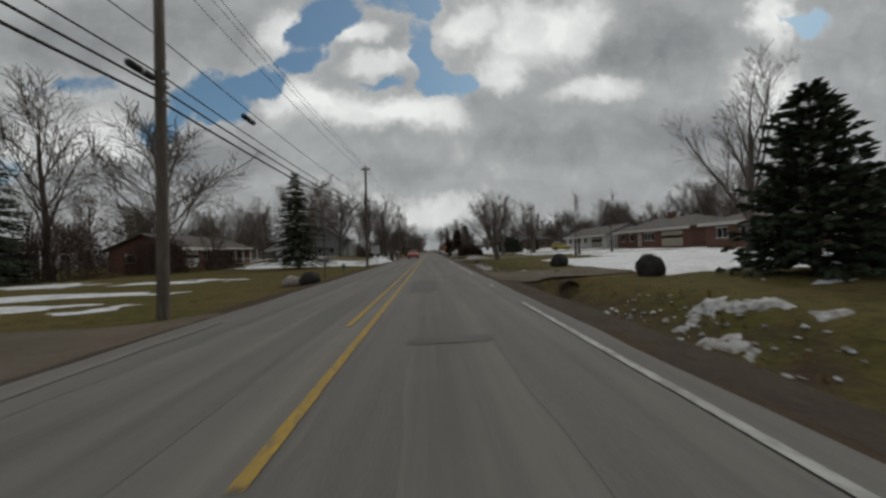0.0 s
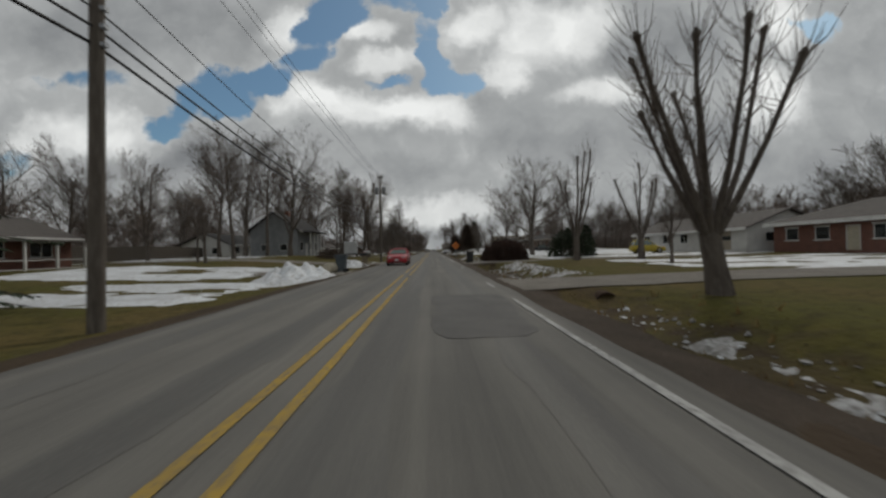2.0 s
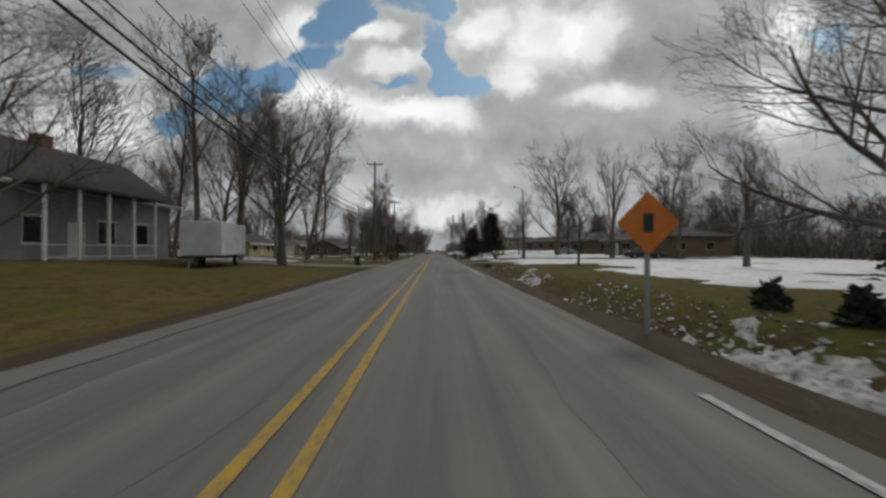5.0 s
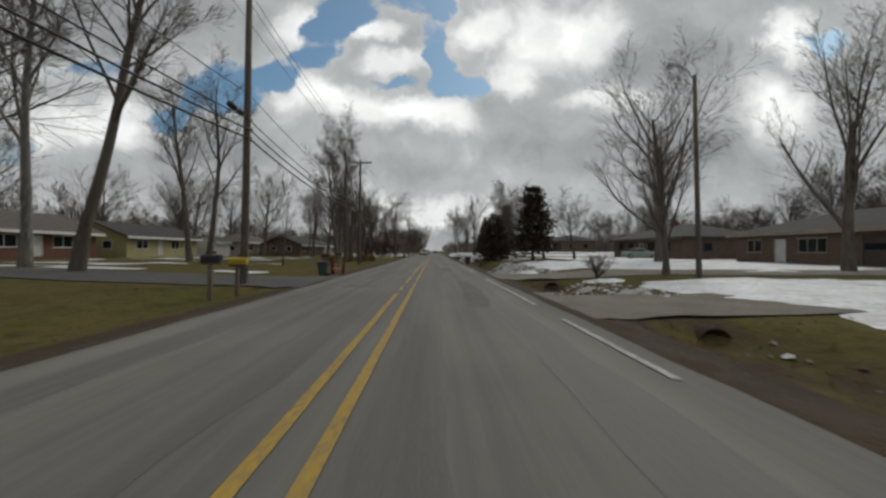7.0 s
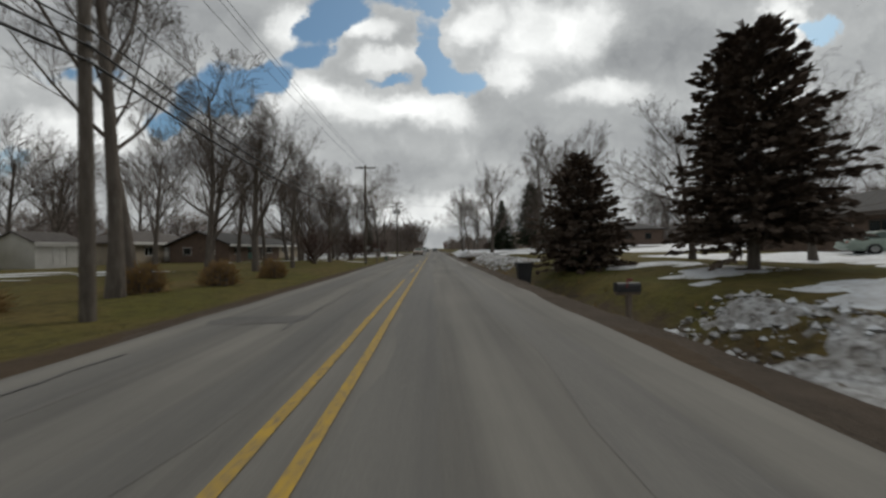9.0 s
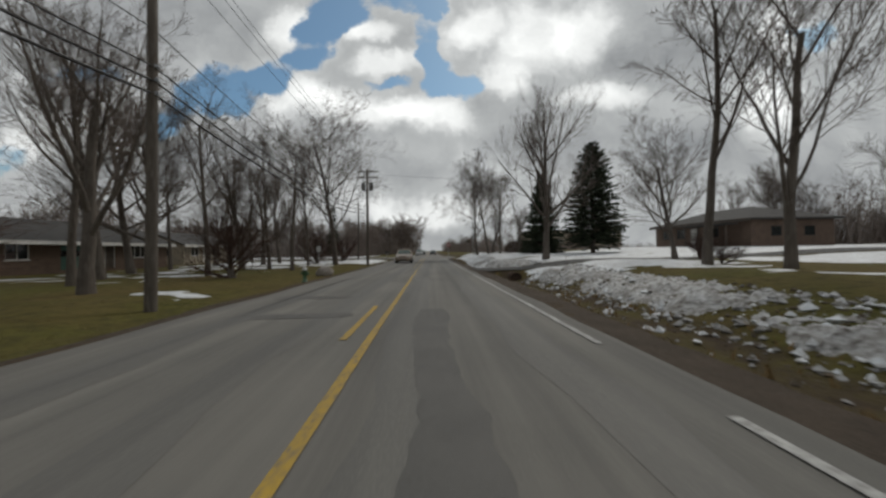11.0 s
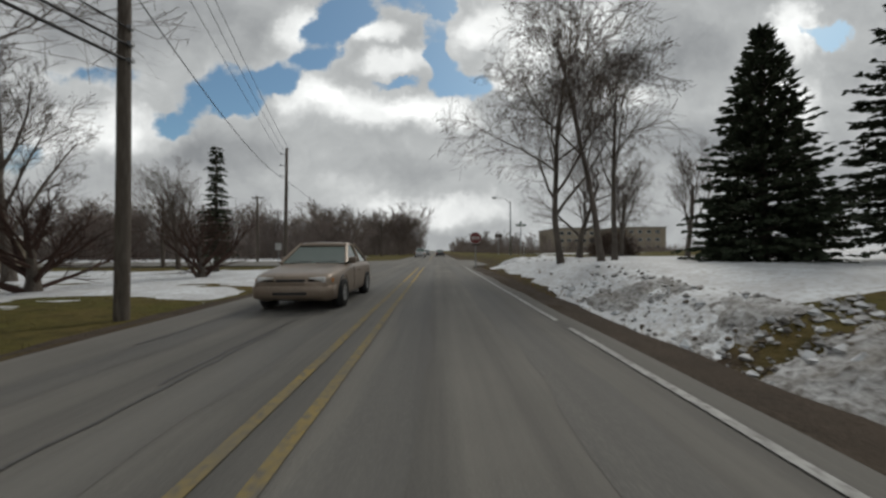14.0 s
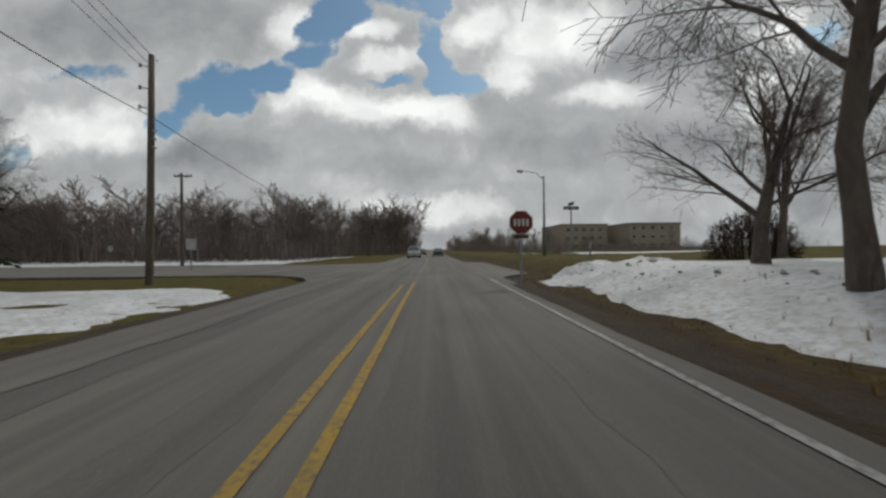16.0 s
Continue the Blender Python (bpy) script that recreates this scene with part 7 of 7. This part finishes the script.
sign(-42, 239, 2.2, lambda ob: plate(ob, rect(0.6, 0.75), 1.85, "mail_white"), "white rectangular road sign far off")
sign(-12.5, 189.6, 2.0, lambda ob: plate(ob, rect(0.45, 0.6), 1.7, "mail_white"), "small white sign among the trees")


def street_lamp(x, y, h, arm, label, mat="galv", lean=0):
    ob = thing("street_lamp", label, "street lamp")
    ob.matrix_world = Matrix.Translation((x, y, gz(x, y))) @ pose(0, 0, 0, 0, lean, 0)
    part("pole", cylinder((0, 0, -0.3), (0, 0, h), 0.11, 0.075, sides=12), M[mat], ob, smooth=True)
    verts, faces = [], []
    tube([Vector((0, 0, h - 0.25)), Vector((arm * 0.4, 0, h + 0.25)), Vector((arm, 0, h + 0.4))], [0.035, 0.03, 0.028], 8, verts, faces)
    part("arm", mesh_from("arm", verts, faces, M["galv"]), None, ob)
    head = part("head", boxed(min(arm, arm * 1.3), max(arm, arm * 1.3), -0.13, 0.13, h + 0.33, h + 0.47, bevel=0.04), M["galv"], ob)
    part("lens", boxed(min(arm * 1.05, arm * 1.25), max(arm * 1.05, arm * 1.25), -0.1, 0.1, h + 0.27, h + 0.33, bevel=0.02), M["lens"], head)


street_lamp(8.44, 219.4, 6.2, -1.6, "grey steel street lamp with a curved arm at the crossing")
street_lamp(10.9, 110.4, 8.6, -0.9, "wooden light pole with a small lamp on the lawn", "pole", -1.5)


# ---- ploughed snow ----
def snow_mound(x, y, lx, ly, h, seed, label, mat="snow"):
    n = 40
    verts, faces = [], []
    for j in range(n + 1):
        for i in range(n + 1):
            u, v = 2 * i / n - 1, 2 * j / n - 1
            px, py = x + u * lx / 2, y + v * ly / 2
            r = math.sqrt(u * u + v * v) * (1 + 0.25 * noise.noise(Vector((u * 1.5, v * 1.5, seed))))
            k = max(-0.1, 1 - r ** 1.5)
            lump = 0.75 + 0.5 * noise.noise(Vector((px * 1.6, py * 1.6, seed))) + 0.28 * noise.noise(Vector((px * 4.5, py * 4.5, seed)))
            verts.append((px, py, gz(px, py) - 0.04 + h * k * lump))
    for j in range(n):
        for i in range(n):
            q = (j * (n + 1) + i, j * (n + 1) + i + 1, (j + 1) * (n + 1) + i + 1, (j + 1) * (n + 1) + i)
            if max(verts[k][2] - gz(verts[k][0], verts[k][1]) for k in q) > 0:
                faces.append(q)
    tagged(new("snow_mound", mesh_from("snow_mound", verts, faces, M[mat])), label, "snow pile")


snow_mound(-7.0, 46.9, 3.9, 5.6, 1.05, 1, "heap of ploughed snow at the driveway's edge")
snow_mound(-7.3, 61.2, 3.2, 3.0, 0.85, 2, "heap of ploughed snow beside the driveway")
snow_mound(-6.6, 69.0, 1.3, 1.6, 0.4, 3, "small heap of ploughed snow on the verge")
snow_mound(-8.6, 54.0, 1.8, 3.0, 0.5, 5, "low heap of snow behind the mailboxes")
snow_mound(5.4, 116.9, 1.7, 1.4, 0.35, 4, "low heap of snow at the driveway")
snow_mound(5.9, 207.0, 2.6, 2.2, 0.45, 6, "heap of ploughed snow near the crossing")
snow_mound(8.4, 206.4, 2.8, 2.0, 0.4, 7, "heap of ploughed snow near the crossing")
snow_mound(7.0, 170.3, 3.0, 1.8, 0.4, 8, "heap of snow above the culvert")
snow_mound(7.4, 111.4, 2.4, 1.6, 0.18, 9, "small heap of snow beside the culvert")


def rubble_snow(x0, x1, y0, y1, cover, seed, label):
    """Broken, dirty ploughed snow along the ditch."""
    xs, ys = spaced([(x0, x1, 0.13)]), spaced([(y0, y1, 0.15)])
    high = {}

    def height(x, y):
        p = Vector((x, y, seed))
        n = noise.noise(p * 0.5) * 0.5 + noise.noise(p * 1.5) * 0.4 + abs(noise.noise(p * 3.4)) * 0.5
        edge = smooth(0, 0.9, min(x - x0, x1 - x)) * smooth(0, 1.2, min(y - y0, y1 - y))
        d = (n + cover) * edge - 0.12
        high[(x, y)] = d
        return gz(x, y) + max(-0.06, min(0.3, d * 0.42)) + (0.085 * noise.noise(p * 6) if d > 0 else 0)

    nx = len(xs)
    me = sheet("rubble_snow", xs, ys, height, M["dirty_snow"], lambda q: max(high[(xs[k % nx], ys[k // nx])] for k in q) > -0.02)
    tagged(new("rubble_snow", me), label, "snow", kind="stuff")


for k, (x0, x1, y0, y1, c) in enumerate(((4.6, 7.4, 4.5, 9.0, -0.12), (4.3, 5.9, 14.5, 28, -0.04), (4.2, 5.9, 28, 37.6, -0.14), (5.4, 7.8, 44.5, 57.8, 0.02), (4.4, 6.8, 65, 80, -0.05), (4.4, 7.4, 86, 94, -0.08), (4.2, 7.6, 106.2, 112.2, -0.05), (4.0, 7.6, 118, 131, 0.15), (5.4, 8.4, 148, 158, 0.1),
                                         (5.5, 8.6, 157.5, 170.6, 0.3), (4.7, 8.4, 176.2, 186, 0.42), (4.6, 8.0, 186, 194, 0.2))):
    rubble_snow(x0, x1, y0, y1, c, k + 1, "broken dirty snow along the ditch bank")


def clods(label, spots, mat, seed):
    """Loose lumps lying on the ditch bank."""
    rng = random.Random(seed)
    verts, faces = [], []
    for x, y, r in spots:
        if drive_near(x, y):
            continue
        z, n = gz(x, y) + max(0.0, snow_depth(x, y)) + r * 0.3, len(verts)
        for d in ((1, 0, 0), (0, 1, 0), (-1, 0, 0), (0, -1, 0), (0.2, 0.1, 0.8), (0, 0, -0.9)):
            k = r * rng.uniform(0.6, 1.3)
            verts.append((x + d[0] * k + rng.uniform(-0.3, 0.3) * r, y + d[1] * k, z + d[2] * k * 0.8 + rng.uniform(-0.3, 0.3) * r))
        faces += [(n + a, n + b, n + c) for a, b, c in ((0, 1, 4), (1, 2, 4), (2, 3, 4), (3, 0, 4), (1, 0, 5), (2, 1, 5), (3, 2, 5), (0, 3, 5))]
    tagged(new("clods", mesh_from("clods", verts, faces, M[mat], False)), label, "snow lumps", kind="stuff")


rng = random.Random(33)
BANKS = ((4.4, 6.4, 4, 10, 160), (4.3, 5.8, 14, 38, 300), (4.6, 7.6, 44, 58, 620), (4.4, 6.8, 64, 82, 800), (4.4, 6.4, 86, 106, 90), (4.4, 7.2, 106, 112, 420), (4.2, 7.6, 117, 131, 1500), (5.2, 8.6, 149, 171, 2400), (4.7, 8.5, 176.3, 187, 2000), (4.7, 7.5, 187, 194, 260), (4.5, 4.9, 150, 170, 70), (4.6, 7.5, 194, 208, 50))


def scatter(share, lo, hi, wide=0.0):
    """Spots along the ditch banks: many small lumps, few large ones."""
    return [(rng.uniform(a - wide, b + wide), rng.uniform(c, d), lo + (hi - lo) * rng.random() ** 2.5 * (0.6 if c < 115 else 1.0)) for a, b, c, d, n in BANKS for _ in range(int(n * share))]


clods("lumps of grey broken snow on the ditch bank", scatter(0.6, 0.03, 0.13), "dirty_snow", 4)
clods("lumps of clean white snow on the ditch bank", scatter(0.25, 0.03, 0.16), "snow", 6)
clods("dark clods of mud and leaves on the ditch bank", scatter(0.3, 0.03, 0.09, 0.2), "mud", 5)


# ---- grass ----
def tufts(label, spots, seed, mat="weed"):
    rng = random.Random(seed)
    verts, faces = [], []
    for x, y, h in spots:
        if drive_near(x, y):
            continue
        z = gz(x, y) - 0.01
        for b in range(3):
            a, lean = rng.uniform(0, 6.28), rng.uniform(0.1, 0.7) * h
            w = 0.006 + 0.05 * h
            n = len(verts)
            bx, by = x + rng.uniform(-0.05, 0.05), y + rng.uniform(-0.05, 0.05)
            verts += [(bx - w * math.sin(a), by + w * math.cos(a), z), (bx + w * math.sin(a), by - w * math.cos(a), z), (bx + lean * math.cos(a), by + lean * math.sin(a), z + h)]
            faces.append((n, n + 1, n + 2))
    tagged(new("grass", mesh_from("grass", verts, faces, M[mat], False)), label, "grass", kind="stuff")


rng = random.Random(21)
tufts("short olive lawn grass along the verge", [(-5.9 - abs(rng.gauss(0, 2.4)), rng.uniform(0, 208), rng.uniform(0.025, 0.06)) for _ in range(12000)], 1)
tufts("short straw-coloured grass along the ditch", [(3.4 + abs(rng.gauss(0, 2.6)), rng.uniform(0, 208), rng.uniform(0.03, 0.08)) for _ in range(12000)], 2)
tufts("dead stalks standing in the ditch", [(rng.uniform(3.6, 6.8), rng.uniform(0, 208), rng.uniform(0.1, 0.26)) for _ in range(1100)], 3, "dry_grass")
